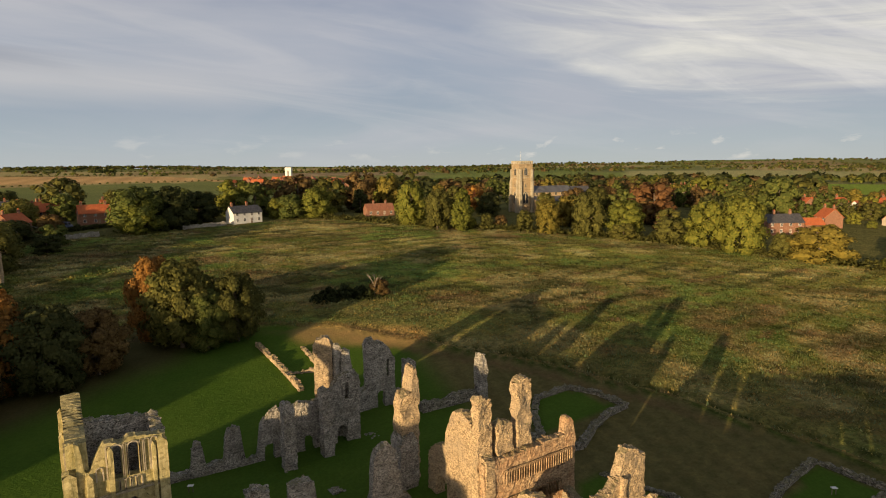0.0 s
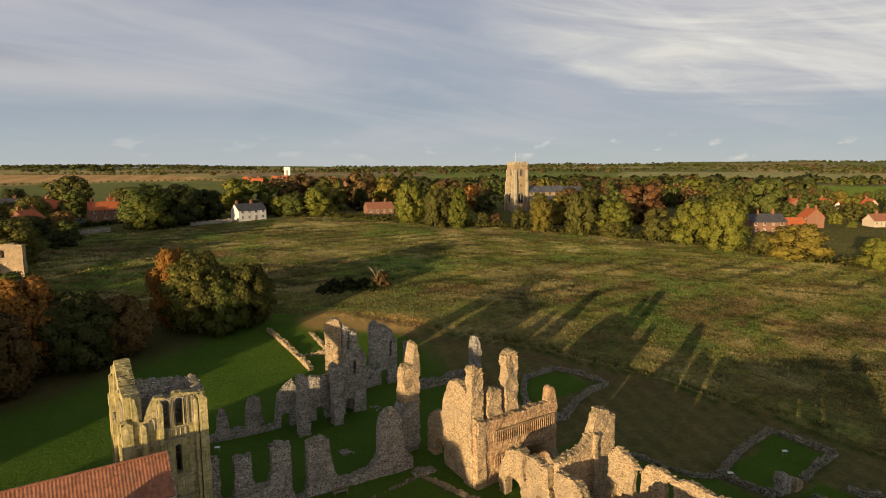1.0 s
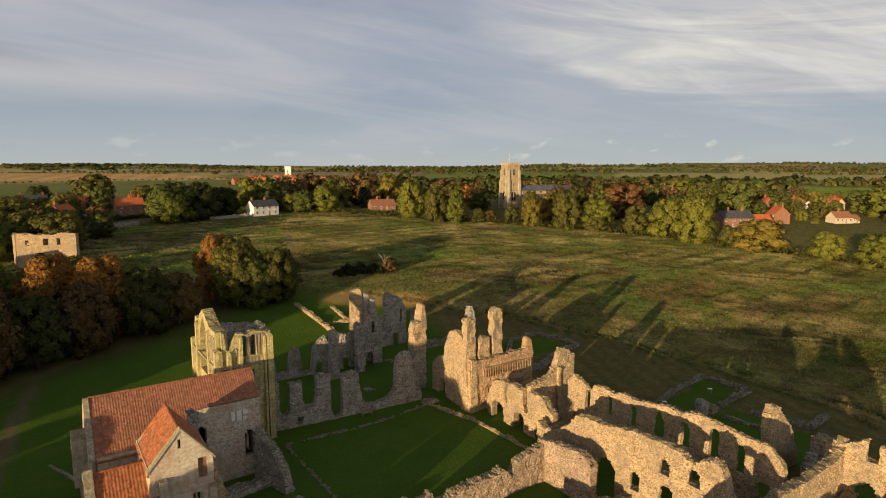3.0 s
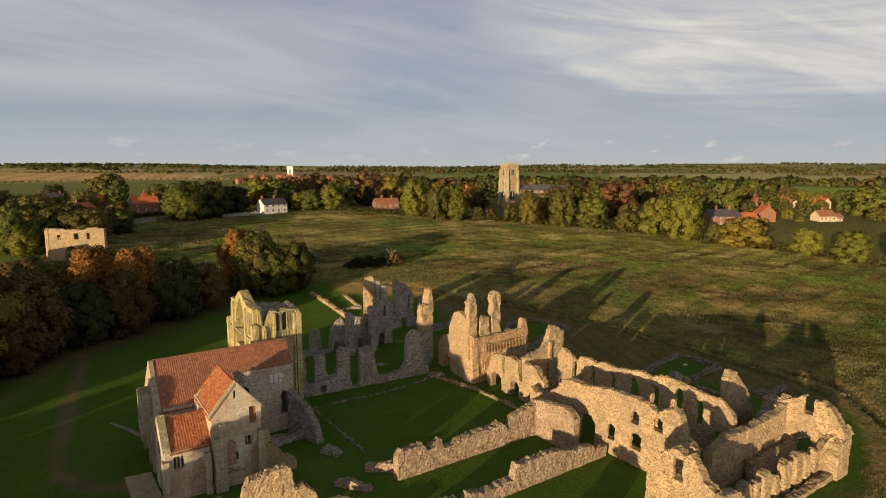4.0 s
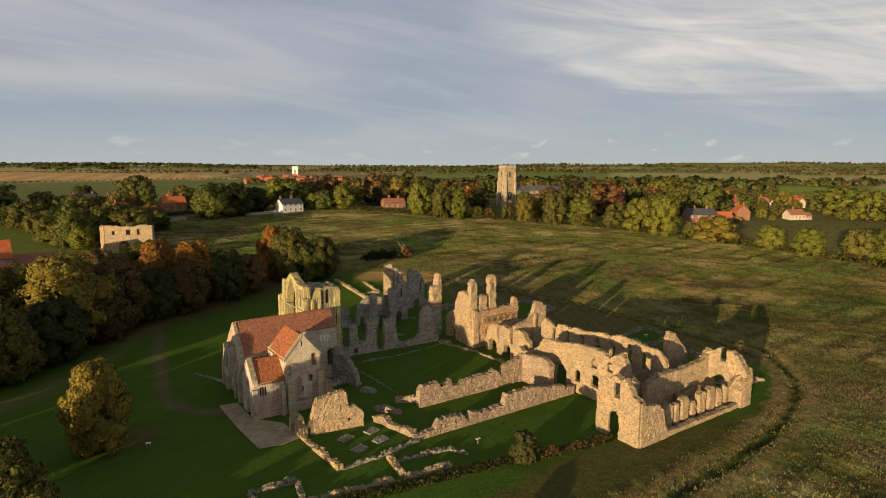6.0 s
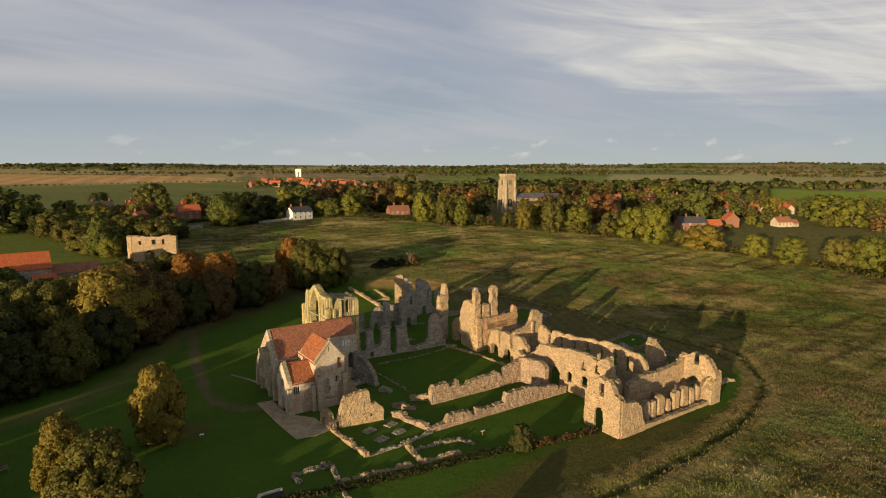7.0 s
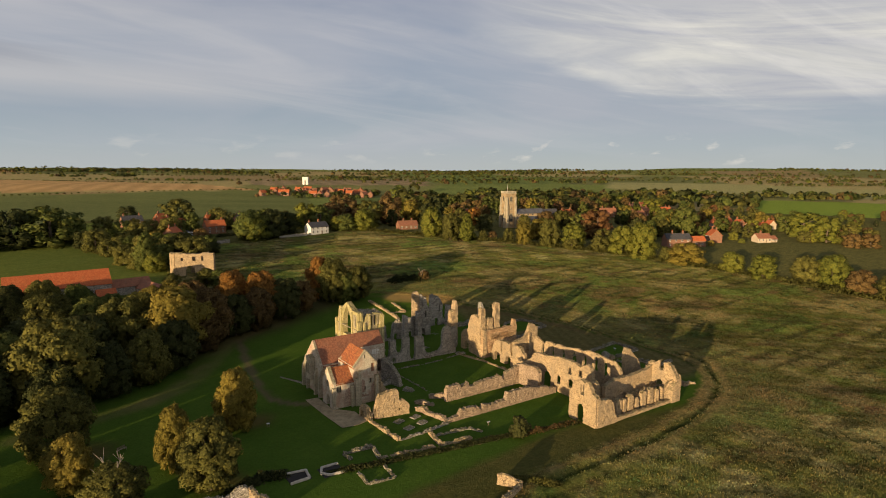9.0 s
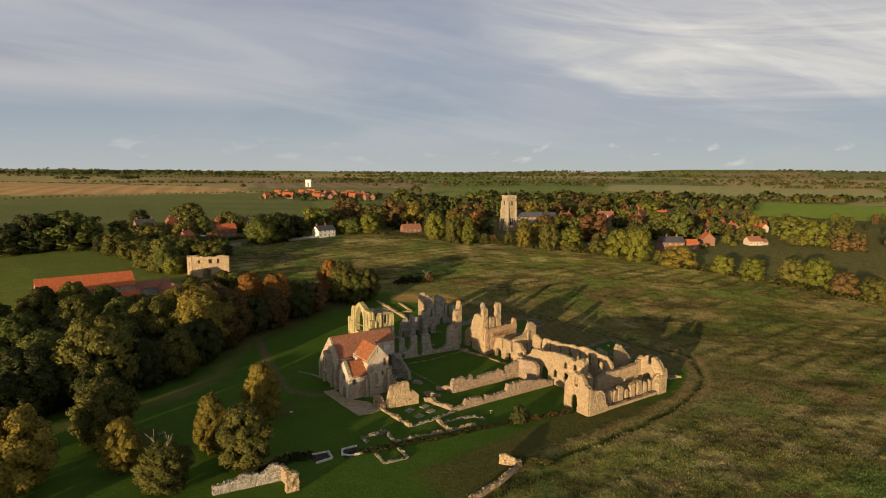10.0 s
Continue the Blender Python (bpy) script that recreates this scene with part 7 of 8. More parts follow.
def far_wood():
    """Distant woods and hedgerows in one mesh of small leafy clumps."""
    rs = np.random.RandomState(3)
    pts = []
    for _ in range(950):
        f = 500 + 330 * rs.rand()
        r = rs.uniform(-0.10, 0.80) * f
        if (wave_noise(np.array(r), np.array(f), 160, 21) > 0.15 or f < 620) and (r < 0.25 * f or rs.rand() < 0.45):
            pts.append((f, r, rs.uniform(8, 14)))
    for k in range(54):
        f = 620 * 1.05 ** k * rs.uniform(0.97, 1.03)
        n = rs.randint(18, 44)
        r0 = rs.uniform(-0.9 if f > 1050 else -0.2, 0.75) * f
        slope = rs.uniform(-0.25, 0.25)
        for i in range(n):
            s_ = i * 8 * (1 + f / 2500)
            pts.append((f + slope * s_ + rs.uniform(-5, 5) * (1 + f / 1500), r0 + s_, rs.uniform(4, 10)))
    for _ in range(2100):
        f = rs.uniform(2100, 4300)
        r = rs.uniform(-0.9, 0.9) * f
        if math.sin(r * 0.0023 + 1.3) + 0.5 * math.sin(f * 0.004) > 0.25:
            pts.append((f, r, rs.uniform(9, 15)))
    for _ in range(2600):
        f = 1000 * 3.6 ** rs.rand()
        r = rs.uniform(-0.15, 0.95) * f
        if wave_noise(np.array(r * 0.3), np.array(f), 240, 27) > 0.22:
            pts.append((f, r, rs.uniform(6, 12)))
    for i in range(75):
        q = -0.95 + 0.0095 * i
        pts.append((885 * math.cos(q), 885 * math.sin(q), rs.uniform(1.5, 3.0)))
    def open_field(f, r):
        d = math.hypot(f, r)
        return (r > 0.54 * (f + 90) and 520 < d < 850) or (0.3 * f < r < 0.85 * f and 1040 < d < 1310) or (r < -0.27 * f and (430 < d < 875 or 900 < d < 1230)) or (r < -0.1 * f and 640 < d < 1000 and r > -0.32 * f)

    pts = [q for q in pts if not open_field(q[0], q[1])]
    # woods on the skyline, a field hedge and lone trees
    for f0, r0, f1, r1, count, tall, deep in ((1879, -1484, 2176, -1204, 190, 15, 160), (2560, -1250, 2083, -760, 200, 14, 160), (1435, -1011, 1466, -956, 16, 10, 20), (1505, -875, 1525, -850, 14, 15, 16), (921, -356, 923, -352, 2, 11, 2), (948, -478, 960, -440, 5, 5, 4), (1203, -987, 960, -455, 90, 3.2, 3), (1552, -295, 1428, -215, 26, 11, 40)):
        for _ in range(count):
            q = rs.rand()
            pts.append((f0 + (f1 - f0) * q + rs.uniform(-deep, deep), r0 + (r1 - r0) * q + rs.uniform(-deep, deep), tall * rs.uniform(0.7, 1.15)))
    # garden trees among the estate houses
    for _ in range(80):
        q, back = rs.rand(), rs.uniform(-0.5, 1.6)
        ex, ey = 190 + 128 * q + 30 * back, 746 - 100 * q + 50 * back
        pts.append((0.5592 * ex + 0.829 * ey, 0.829 * ex - 0.5592 * ey, rs.uniform(4.0, 7.5)))
    P = np.array(pts)
    n = len(P)
    per = 30
    x, y = 0.5592 * P[:, 0] + 0.829 * P[:, 1], 0.829 * P[:, 0] - 0.5592 * P[:, 1]
    z = land(x, y)
    h = P[:, 2] * np.where(P[:, 0] > 900, 0.72, 1.0) * (1 + P[:, 0] / 9000)
    v = rs.normal(size=(n, per, 3))
    v /= np.linalg.norm(v, axis=2)[..., None]
    v[..., 2] = np.abs(v[..., 2])
    cen = np.stack([x, y, z + h * 0.35], -1)[:, None, :] + v * (h[:, None, None] * np.array((0.62, 0.62, 0.6))) * rs.uniform(0.75, 1.05, (n, per, 1))
    nr = v + rs.normal(size=v.shape) * 0.4
    nr /= np.linalg.norm(nr, axis=2)[..., None]
    t1 = np.cross(nr, rs.normal(size=v.shape))
    t1 /= np.linalg.norm(t1, axis=2)[..., None]
    t2 = np.cross(nr, t1)
    s = (h * 0.22)[:, None, None] * rs.uniform(0.7, 1.3, (n, per, 1))
    k = np.stack([cen - t1 * s, cen - t2 * s, cen + t1 * s, cen + t2 * s], 2).reshape(-1, 4, 3)
    kinds = ["green", "olive", "dark", "brown", "lime"]
    mi = np.repeat(rs.choice(5, n, p=[0.24, 0.40, 0.14, 0.12, 0.10]), per)
    me = leaf_mesh("far_wood", k, unit(v + rs.normal(size=v.shape) * 0.2).reshape(-1, 3), [LEAF[q] for q in kinds], mi)
    tagged(new("far_wood", me), "distant woods and hedgerows in autumn greens and browns", "woodland", kind="stuff")


far_wood()


# ---- village ----
def house(name, label, x, y, yaw, w, d, eave, ridge, wall_mat, roof_mat, chimneys=(0.1, 0.9), wins=4, storeys=2, category="house", roof_over=0.35):
    z = float(land(x, y))
    h = thing(name, label, category, at=pose(x, y, z, 0, 0, yaw))
    bm = bmesh.new()
    t = 0.35
    prof = [(-d / 2, -0.8), (d / 2, -0.8), (d / 2, eave), (0, ridge - 0.12), (-d / 2, eave)]
    poly_prism(bm, 5, [(-w / 2, py, pz) for py, pz in prof], [(w / 2, py, pz) for py, pz in prof])
    bmesh.ops.recalc_face_normals(bm, faces=bm.faces)
    wall = part("wall", bm, wall_mat, h)
    for s in (-1, 1):
        bm = bmesh.new()
        k = (ridge - eave) / (d / 2)
        e = d / 2 + roof_over
        p = [(0, ridge), (s * e, ridge - k * e), (s * e, ridge - k * e - 0.16), (0, ridge - 0.16)]
        poly_prism(bm, 4, [(-w / 2 - 0.25, py, pz) for py, pz in p], [(w / 2 + 0.25, py, pz) for py, pz in p])
        bmesh.ops.recalc_face_normals(bm, faces=bm.faces)
        part("roof", bm, roof_mat, h)
    for c in chimneys:
        bm = bmesh.new()
        cx = -w / 2 + w * c
        box(bm, cx - 0.45, cx + 0.45, -0.35, 0.35, ridge - 0.8, ridge + 1.2, 0.04)
        box(bm, cx - 0.52, cx + 0.52, -0.42, 0.42, ridge + 1.0, ridge + 1.15)
        st = part("chimney", bm, M_BRICK, h)
        bm = bmesh.new()
        for q in (-0.22, 0.22):
            bmesh.ops.create_cone(bm, cap_ends=True, segments=8, radius1=0.14, radius2=0.11, depth=0.4, matrix=Matrix.Translation((cx + q, 0, ridge + 1.38)))
        part("chimney_pot", bm, M_TILE_NEW, st)
    for s in (-1, 1):
        for lv in range(storeys):
            for i in range(wins):
                cx = -w / 2 + w * (i + 0.5) / wins
                z0 = 0.9 + lv * (eave / storeys)
                if z0 + 1.1 > eave:
                    continue
                fr = bmesh.new()
                yy = s * (d / 2 + 0.02)
                box(fr, cx - 0.5, cx - 0.42, yy - 0.05, yy + 0.05, z0, z0 + 1.15)
                box(fr, cx + 0.42, cx + 0.5, yy - 0.05, yy + 0.05, z0, z0 + 1.15)
                box(fr, cx - 0.04, cx + 0.04, yy - 0.05, yy + 0.05, z0, z0 + 1.15)
                box(fr, cx - 0.55, cx + 0.55, yy - 0.09, yy + 0.09, z0 - 0.1, z0)
                box(fr, cx - 0.5, cx + 0.5, yy - 0.05, yy + 0.05, z0 + 1.1, z0 + 1.2)
                wi = part("window", fr, M_WHITE, h)
                gl = bmesh.new()
                box(gl, cx - 0.42, cx + 0.42, yy - 0.03, yy + 0.03, z0, z0 + 1.1)
                part("pane", gl, M_GLASS, wi)
    bm = bmesh.new()
    yy = -(d / 2 + 0.03)
    box(bm, w * 0.12 - 0.45, w * 0.12 + 0.45, yy - 0.04, yy + 0.04, 0.0, 2.05, 0.01)
    part("door", bm, M_WOOD, h)
    return h


house("cottage", "long white rendered cottage with a grey slate roof", 71.6, 256.0, 14, 13, 6.5, 4.6, 7.2, M_WHITE, M_SLATE, (0.08, 0.6), 4, 2)
house("cottage", "low red brick cottage with red tiled roof", 130.5, 247, -8, 13, 6, 3.0, 5.6, M_BRICK, M_TILE, (0.3, 0.75), 4, 1)
house("house", "red brick farmhouse with a hipped tiled roof and chimneys", 231, 116.5, -30, 14, 7, 4.8, 7.6, M_BRICK, M_SLATE, (0.3, 0.75), 4, 2)
house("house", "brick annexe with orange tiled roof", 243.5, 111.5, -30, 7.5, 5.5, 3.6, 5.8, M_BRICK, M_TILE_NEW, (), 2, 2)
house("house", "gabled brick house with orange tiled roof", 266, 115, 50, 8.5, 6.8, 4.4, 7.6, M_BRICK, M_TILE_NEW, (0.1, 0.9), 3, 2)
house("house", "cream rendered bungalow with tiled roof", 292, 100, -25, 9, 6, 2.8, 5.4, M_CREAM, M_TILE, (0.4,), 4, 1)
house("house", "cream annexe with tiled roof", 298.6, 97, -25, 3.6, 4.5, 2.2, 3.8, M_CREAM, M_TILE, (), 3, 1)
for i, (x, y, yaw, rm, wm) in enumerate(((-4, 325, 35, M_TILE_NEW, M_BRICK), (-8, 267, 60, M_TILE_NEW, M_BRICK), (19, 287, 5, M_TILE_NEW, M_BRICK), (43, 318, 30, M_SLATE, M_BRICK), (371, 245, 10, M_TILE, M_BRICK),
                                  (300, 230, 15, M_TILE, M_BRICK), (330, 250, -30, M_TILE, M_BRICK), (280, 250, 0, M_TILE_NEW, M_BRICK), (306, 205, 35, M_TILE_NEW, M_BRICK), (318, 211, -20, M_TILE, M_CREAM), (370, 205, 25, M_TILE, M_BRICK), (216, 290, 0, M_TILE_NEW, M_BRICK), (350, 330, 10, M_TILE_NEW, M_BRICK), (440, 300, 15, M_TILE_NEW, M_BRICK))):
    house("house", "brick village house with clay tiled roof among trees", x, y, yaw, rng.uniform(9, 13), 7, 4.8, 8.0, wm, rm, (0.12, 0.88), 3, 2)
for hx, hy, yaw, hw, hd, he, hr, wm, lb in ((328, 152, 60, 6, 5, 3.4, 5.6, M_BRICK, "small gabled brick house with bright orange tiles"), (343, 153, -20, 9, 6, 3.0, 5.0, M_BRICK, "low brick house with orange tiled roof among trees"),
                                        (344, 143.5, 65, 6, 5, 3.4, 5.4, M_BRICK, "small brick house with orange tiled gable"), (344, 131, -22, 15, 5.5, 2.8, 4.8, M_WHITE, "long low white cottage with orange pantiled roof"), (354, 126.5, 62, 6, 5, 3.6, 6.0, M_CREAM, "tall gabled cream house with clay tiles")):
    house("house", lb, hx, hy, yaw, hw, hd, he, hr, wm, M_TILE_NEW, (0.85,), 3, 1)
for hx, hy, yaw, rm, wm in FAR_HOUSES:
    house("house", "brick village house with a clay tiled roof and gable chimneys", hx, hy, yaw, rng.uniform(9, 14), 7, 4.6, 7.8, wm, rm, (0.12, 0.88), 3, 2)
for i in range(32):
    q, back = i / 31, rng.uniform(0, 1.9)
    ex, ey = 196 + 116 * q + 24 * back + rng.uniform(-3, 3), 752 - 94 * q + 40 * back + rng.uniform(-3, 3)
    house("house", "small estate house with orange tiled roof", ex, ey, rng.choice((-35, 20, 55)), rng.uniform(8, 12), 7, 5.0, 8.4, M_BRICK, rng.choice((M_TILE_NEW, M_TILE_NEW, M_TILE)), (0.15,), 2, 2)

# parish church
CHX, CHY = 195.4, 221.6
chz = float(land(CHX, CHY))
church = thing("parish_church", "flint parish church with a battlemented west tower", "church", at=pose(CHX, CHY, chz, 0, 0, -12))
TW, TH = 3.7, 24.5
bm = bmesh.new()
box(bm, -TW, TW, -TW, TW, -1, TH - 1.4)
part("tower", bm, M_CHURCH, church)
for sx in (-1, 1):
    for sy in (-1, 1):
        for ax in (0, 1):
            bm = bmesh.new()
            for z0, z1, reach in ((-1, 8, 1.5), (8, 15, 1.1), (15, 20.5, 0.7)):
                if ax:
                    box(bm, sx * (TW - 0.55) - 0.55, sx * (TW - 0.55) + 0.55, min(sy * TW, sy * (TW + reach)), max(sy * TW, sy * (TW + reach)), z0, z1, 0.05)
                else:
                    box(bm, min(sx * TW, sx * (TW + reach)), max(sx * TW, sx * (TW + reach)), sy * (TW - 0.55) - 0.55, sy * (TW - 0.55) + 0.55, z0, z1, 0.05)
            part("buttress", bm, M_COPING, church)
for z in (9.0, 16.5, TH - 1.6):
    bm = bmesh.new()
    box(bm, -TW - 0.18, TW + 0.18, -TW - 0.18, TW + 0.18, z, z + 0.3)
    part("string_course", bm, M_COPING, church)
for s in (-1, 1):
    for i in range(5):
        for ax in (0, 1):
            c = -TW + 0.5 + i * (2 * TW - 1.0) / 4
            bm = bmesh.new()
            if ax:
                box(bm, c - 0.5, c + 0.5, s * TW - 0.22, s * TW + 0.22, TH - 1.3, TH, 0.03)
            else:
                box(bm, s * TW - 0.2, s * TW + 0.2, c - 0.48, c + 0.48, TH - 1.3, TH + 0.02, 0.03)
            part("battlement", bm, M_COPING, church)
for ax, sg in ((0, -1), (1, -1), (1, 1)):
    for z0, w, h in ((17.6, 1.6, 3.6), (4.2, 2.6, 5.6), (12.0, 0.7, 1.6)):
        fr, gl = bmesh.new(), bmesh.new()
        pts = [(-w / 2, 0), (w / 2, 0), (w / 2, h * 0.65), (w * 0.3, h * 0.88), (0, h), (-w * 0.3, h * 0.88), (-w / 2, h * 0.65)]
        out = [(a * 1.25, b * 1.06 - 0.1) for a, b in pts]
        d0, d1, d2 = TW - 0.1, TW + 0.06, TW + 0.09
        if ax:
            poly_prism(gl, 7, [(a, sg * d0, z0 + b) for a, b in pts], [(a, sg * d2, z0 + b) for a, b in pts])
            poly_prism(fr, 7, [(a, sg * d0, z0 + b) for a, b in out], [(a, sg * d1, z0 + b) for a, b in out])
            box(fr, -0.09, 0.09, sg * d2 - 0.05, sg * d2 + 0.05, z0, z0 + h * 0.92)
        else:
            poly_prism(gl, 7, [(sg * d0, a, z0 + b) for a, b in pts], [(sg * d2, a, z0 + b) for a, b in pts])
            poly_prism(fr, 7, [(sg * d0, a, z0 + b) for a, b in out], [(sg * d1, a, z0 + b) for a, b in out])
            box(fr, sg * d2 - 0.05, sg * d2 + 0.05, -0.09, 0.09, z0, z0 + h * 0.92)
        for b_ in (fr, gl):
            bmesh.ops.recalc_face_normals(b_, faces=b_.faces)
        wi = part("window", fr, M_COPING, church)
        part("pane", gl, M_GLASS, wi)
bm = bmesh.new()
limb(bm, (-1, 0, TH - 1.5), (-1, 0, TH + 4.5), 0.09, 0.05, 6)
part("flagpole", bm, M_WHITE, church)


def nave_block(x0, x1, half, eave, ridge, mat):
    bm = bmesh.new()
    prof = [(-half, -1), (half, -1), (half, eave), (0, ridge - 0.15), (-half, eave)]
    poly_prism(bm, 5, [(x0, a, b) for a, b in prof], [(x1, a, b) for a, b in prof])
    bmesh.ops.recalc_face_normals(bm, faces=bm.faces)
    part("nave_wall", bm, M_CHURCH, church)
    for s in (-1, 1):
        bm = bmesh.new()
        p = [(0, ridge), (s * (half + 0.3), eave - 0.1), (s * (half + 0.3), eave - 0.3), (0, ridge - 0.2)]
        poly_prism(bm, 4, [(x0 - 0.1, a, b) for a, b in p], [(x1 + 0.2, a, b) for a, b in p])
        bmesh.ops.recalc_face_normals(bm, faces=bm.faces)
        part("roof", bm, mat, church)


nave_block(TW, 26, 4.0, 9.5, 12.4, M_LEAD)
nave_block(26, 38, 3.6, 7.6, 12.0, M_SLATE)
for s in (-1, 1):
    bm = bmesh.new()
    y0, y1 = sorted((s * 4.0, s * 8.2))
    prof = [(s * 4.0, -1), (s * 8.2, -1), (s * 8.2, 5.2), (s * 4.0, 7.4)]
    poly_prism(bm, 4, [(TW, a, b) for a, b in prof], [(27, a, b) for a, b in prof])
    bmesh.ops.recalc_face_normals(bm, faces=bm.faces)
    part("aisle_wall", bm, M_CHURCH, church)
    bm = bmesh.new()
    prof = [(s * 4.0, 7.5), (s * 8.5, 5.2), (s * 8.5, 5.0), (s * 4.0, 7.3)]
    poly_prism(bm, 4, [(TW - 0.1, a, b) for a, b in prof], [(27.2, a, b) for a, b in prof])
    bmesh.ops.recalc_face_normals(bm, faces=bm.faces)
    part("aisle_roof", bm, M_LEAD, church)
    for i in range(6):
        cx = TW + 2.2 + i * 3.6
        for yy, z0, w, h in ((s * 8.22, 1.6, 1.6, 2.8), (s * 4.03, 7.9, 1.2, 1.3)):
            fr, gl = bmesh.new(), bmesh.new()
            box(gl, cx - w / 2, cx + w / 2, yy - 0.04, yy + 0.04, z0, z0 + h)
            for q in (-w / 2, 0, w / 2):
                box(fr, cx + q - 0.08, cx + q + 0.08, yy - 0.08, yy + 0.08, z0, z0 + h)
            box(fr, cx - w / 2 - 0.1, cx + w / 2 + 0.1, yy - 0.1, yy + 0.1, z0 + h, z0 + h + 0.2)
            wi = part("window", fr, M_COPING, church)
            part("pane", gl, M_GLASS, wi)

# gatehouse of the precinct
gate = thing("gatehouse", "roofless flint gatehouse with a carriage arch", "ruin")
gz = 10.6
A, B, D, E2 = (-21.6, 183.4), (-7.4, 177.2), (-8.6, 183.5), (-22.3, 189.5)
GL = math.dist(A, B)
ruin(gate, "south_wall", A, B, 1.3, [(0, 20.2), (1, 20.6), (4.2, 20.3), (9.5, 20.1), (12, 20.8), (GL, 20.4)], [(6.0, gz - 0.6, 3.4, 5.0, "round"), (10.2, gz - 0.6, 1.3, 3.2, "round"), (2.6, 17.2, 1.0, 1.5, "rect"), (7.6, 17.2, 1.2, 1.6, "rect"), (10.9, 17.2, 1.2, 1.6, "rect")], M_FLINT, base=gz - 1.5, cell=0.45, rough=0.05, seed=301)
ruin(gate, "west_wall", E2, A, 1.3, [(0, 20.0), (3, 19.8), (6.2, 20.4)], [(3.2, 16.0, 1.0, 1.8, "rect")], M_FLINT, base=gz - 1.5, cell=0.45, rough=0.05, seed=302)
ruin(gate, "east_wall", B, D, 1.3, [(0, 20.4), (3, 19.4), (6.5, 20.0)], (), M_FLINT, base=gz - 1.5, cell=0.45, rough=0.05, seed=303)
ruin(gate, "north_wall", D, E2, 1.3, [(0, 20.0), (6, 19.6), (15, 20.2)], [(8.6, gz - 0.6, 3.4, 5.0, "round")], M_FLINT, base=gz - 1.5, cell=0.45, rough=0.05, seed=304)
gw = thing("garden_wall", "long low flint garden wall behind the meadow", "wall")
low_walls(gw, [(-1, 243), (8, 246), (18, 249)], 1.7, 0.6, M_FLINT_GREY, seed=308)
low_walls(gw, [(46, 249), (56, 250), (63, 250.5)], 1.6, 1.4, M_FLINT_GREY, seed=309)

# farm
# tile choice carries the light: bright for the sunlit barn, duller for the shaded sheds
barn = house("barn", "long flint barn with an orange pantiled roof", -64.0, 161.0, 6, 31.5, 10.0, 5.8, 10.4, M_FLINT_GREY, M_TILE_NEW, (), 0, 1, "barn")
house("barn", "low flint cart shed with red tiled roof", -41.5, 164.5, 10, 14, 6.0, 3.0, 5.4, M_FLINT_GREY, M_TILE, (), 0, 1, "barn")
house("barn", "open-fronted flint shed with red tiled roof", -34.8, 156.5, -74, 16, 6.0, 3.0, 5.4, M_FLINT_GREY, M_TILE, (), 0, 1, "barn")
yard = thing("yard_wall", "low flint walls round a cobbled farmyard", "wall")
low_walls(yard, [(-46.5, 156.5), (-45.0, 146.5), (-39.0, 143.5), (-35.5, 147.0)], 1.3, 0.5, M_FLINT_GREY, seed=310)
house("barn", "lean brick outhouse with orange tiles", -50.0, 154.5, 6, 6, 4.5, 3.2, 5.0, M_BRICK, M_TILE_NEW, (), 0, 1, "barn")

# water tower far off
wz = float(land(333, 943))
wt = thing("water_tower", "tall white concrete water tower", "water tower", at=pose(333, 943, wz, 0, 0, -34))
bm = bmesh.new()
for sx in (-1, 1):
    box(bm, sx * 2.9 - 1.9, sx * 2.9 + 1.9, -4, 4, -1, 12.5, 0.2)
part("shaft", bm, M_WHITE, wt)
bm = bmesh.new()
box(bm, -5.1, 5.1, -4.4, 4.4, 8.0, 13.4, 0.2)
part("tank", bm, M_WHITE, wt)


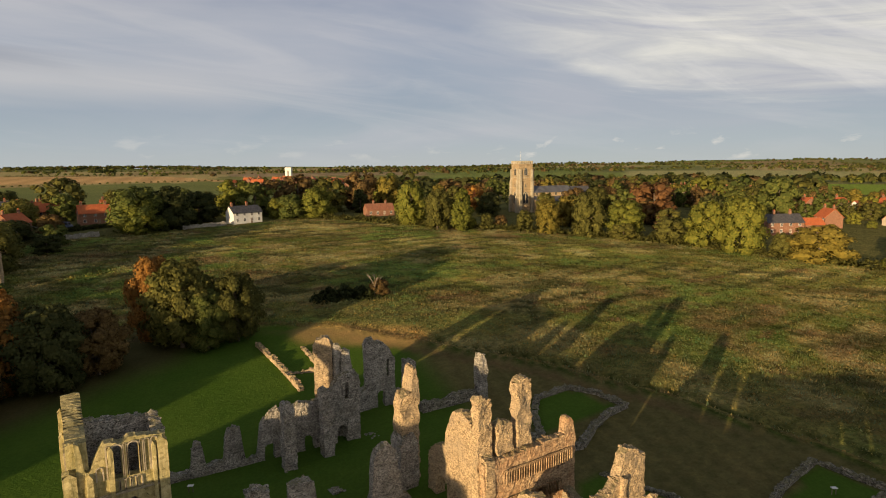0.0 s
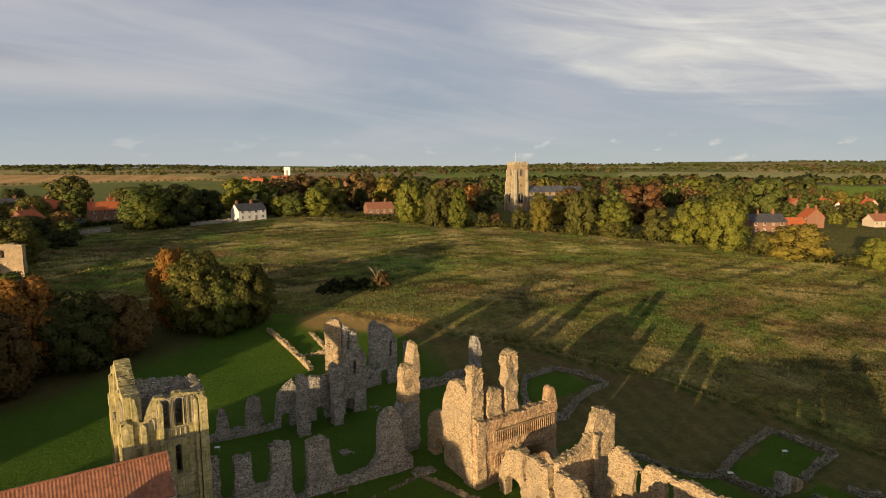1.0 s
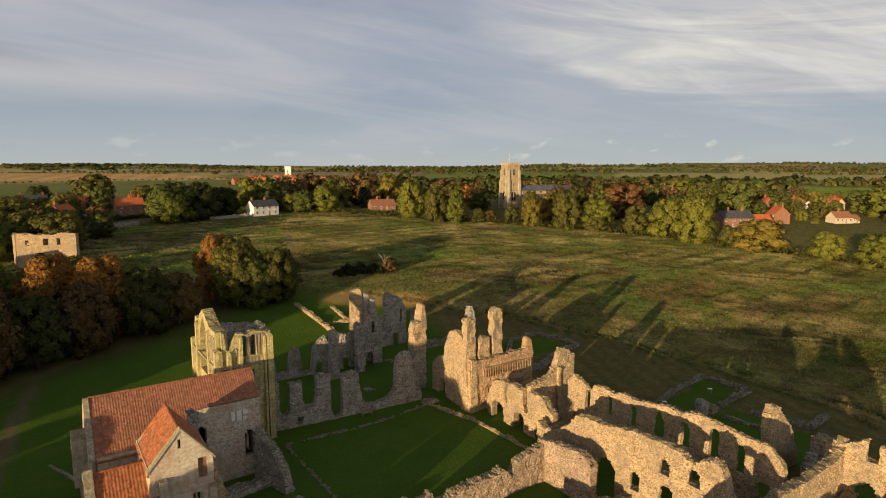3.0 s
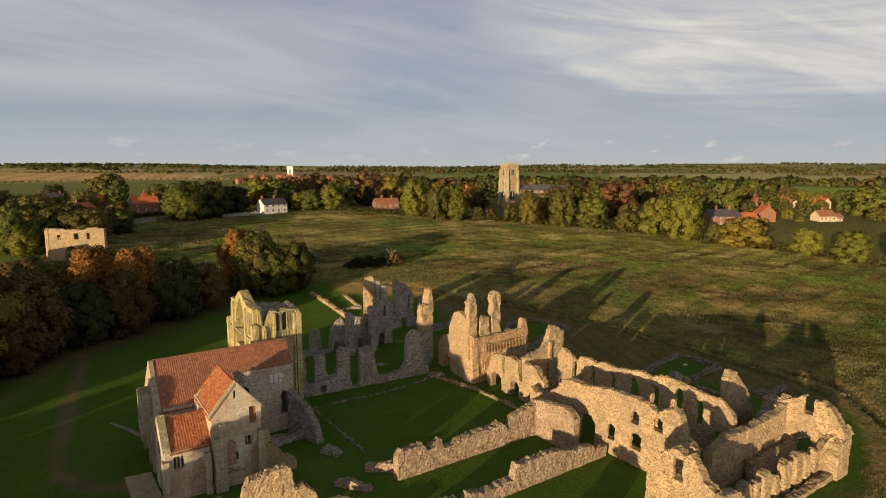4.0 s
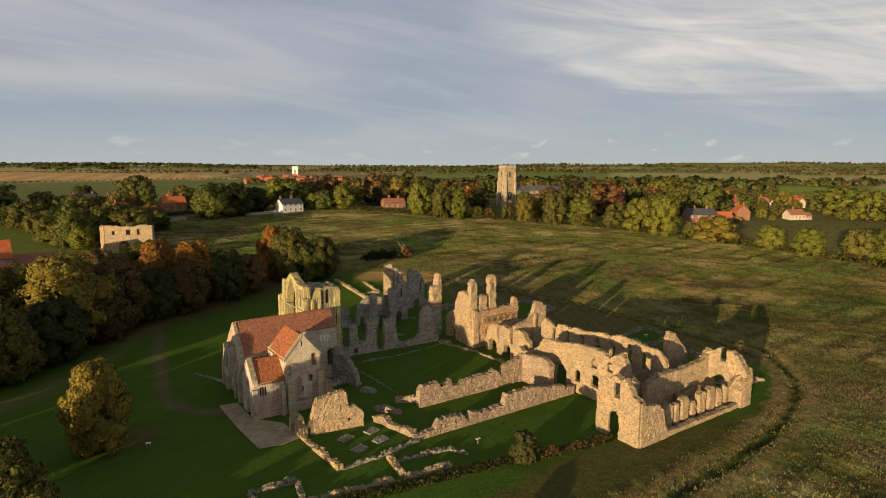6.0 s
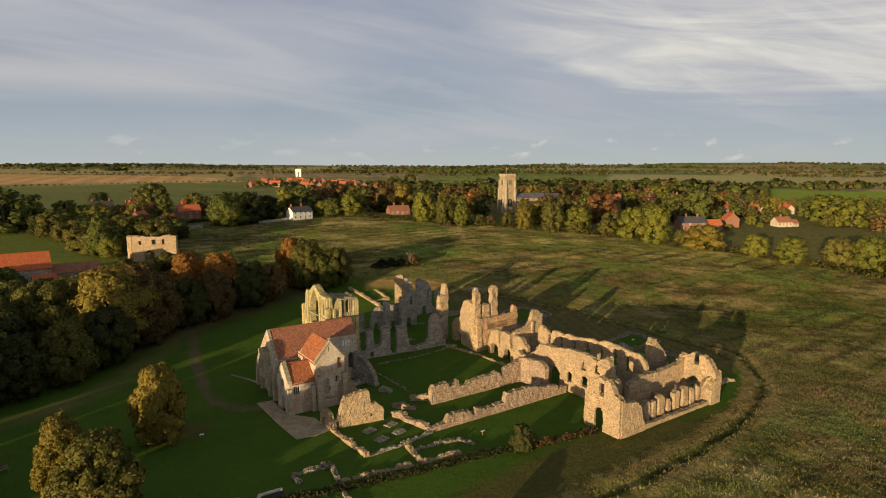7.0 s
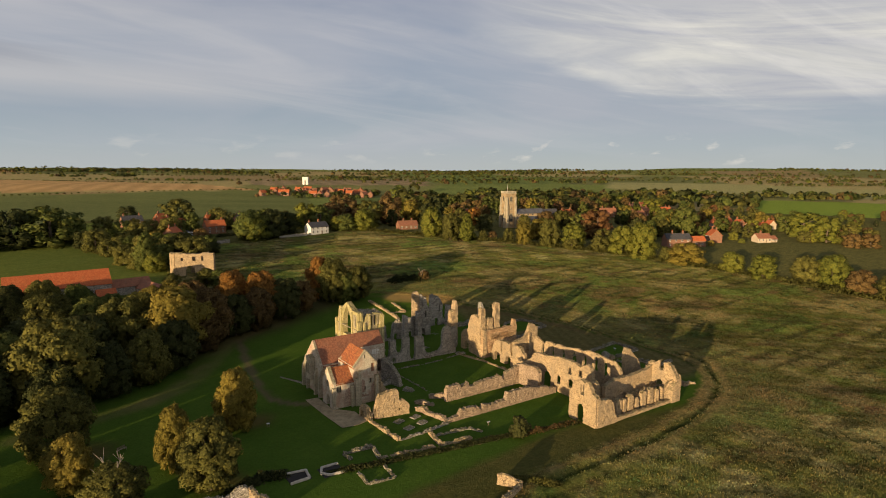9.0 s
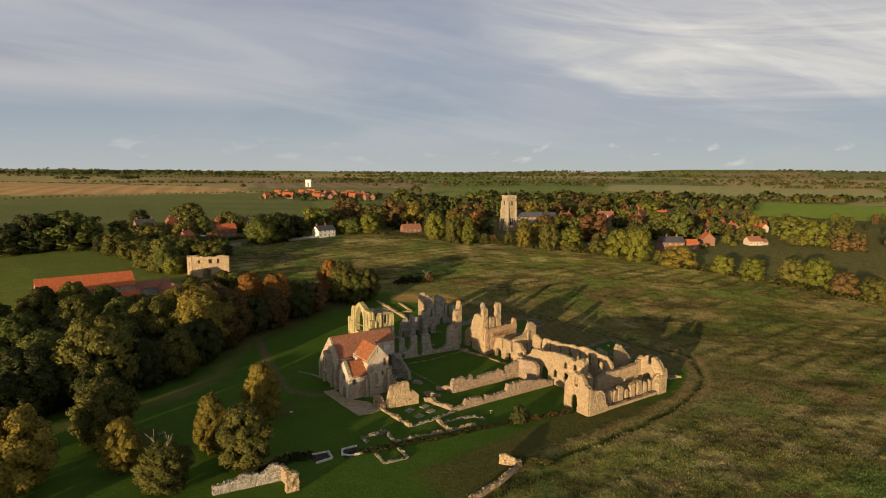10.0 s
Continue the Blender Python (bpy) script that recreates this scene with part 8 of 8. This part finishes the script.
# parked vans by the garden hedge
def van(x, y, yaw, paint, label):
    v = thing("van", label, "van", "vans in the yard", at=pose(x, y, float(land(x, y)), 0, 0, yaw))
    bm = bmesh.new()
    prof = [(-3.0, 0.45), (3.0, 0.45), (3.05, 1.1), (2.35, 1.35), (1.75, 2.35), (1.5, 2.5), (-2.95, 2.55), (-3.05, 2.3)]
    poly_prism(bm, 8, [(a, -1.0, b) for a, b in prof], [(a, 1.0, b) for a, b in prof])
    bmesh.ops.recalc_face_normals(bm, faces=bm.faces)
    bmesh.ops.bevel(bm, geom=list(bm.edges), offset=0.07, segments=2, affect="EDGES")
    part("body", bm, paint, v)
    bm = bmesh.new()
    poly_prism(bm, 4, [(2.34, -0.88, 1.40), (2.34, 0.88, 1.40), (1.84, 0.84, 2.25), (1.84, -0.84, 2.25)], [(2.40, -0.88, 1.43), (2.40, 0.88, 1.43), (1.90, 0.84, 2.28), (1.90, -0.84, 2.28)])
    bmesh.ops.recalc_face_normals(bm, faces=bm.faces)
    part("windscreen", bm, M_GLASS, v)
    for sy in (-1, 1):
        bm = bmesh.new()
        box(bm, 0.7, 1.7, min(sy * 0.98, sy * 1.02), max(sy * 0.98, sy * 1.02), 1.45, 2.15)
        part("side_window", bm, M_GLASS, v)
        for wx in (-1.9, 1.9):
            bm = bmesh.new()
            bmesh.ops.create_cone(bm, cap_ends=True, segments=16, radius1=0.36, radius2=0.36, depth=0.24, matrix=Matrix.Translation((wx, sy * 0.95, 0.36)) @ Matrix.Rotation(math.pi / 2, 4, "X"))
            part("wheel", bm, M_RUBBER, v)


for vx, vy, yaw, paint, lb in ((-1.5, 283, -25, M_PAINT_WHITE, "white panel van parked in a yard"), (3.5, 280, -20, M_PAINT_WHITE, "white panel van parked beside another van"), (8.0, 277.5, -25, M_PAINT_BLUE, "dark blue van parked behind the hedge"), (2.5, 287, -30, M_PAINT_BLUE, "dark blue van at the back of the yard"), (-42, 147.5, 20, M_PAINT_BLUE, "dark blue van beside the farm shed")):
    van(vx, vy, yaw, paint, lb)
bramble_bank("garden_hedge", "clipped dark garden hedge in front of the houses", [(-12, 259), (2, 262), (14, 268), (27, 272)], 1.6, 2.6, 6000, "dark", 0.34, 8)
bramble_bank("field_hedge", "tangled autumn hedge along the edge of the meadow", [(104, 251), (127, 209), (150, 181), (165, 153), (183, 118), (194, 88), (203, 65), (214, 32), (222, 2), (238, -50)], 2.6, 3.6, 16000, "olive", 0.42, 11)
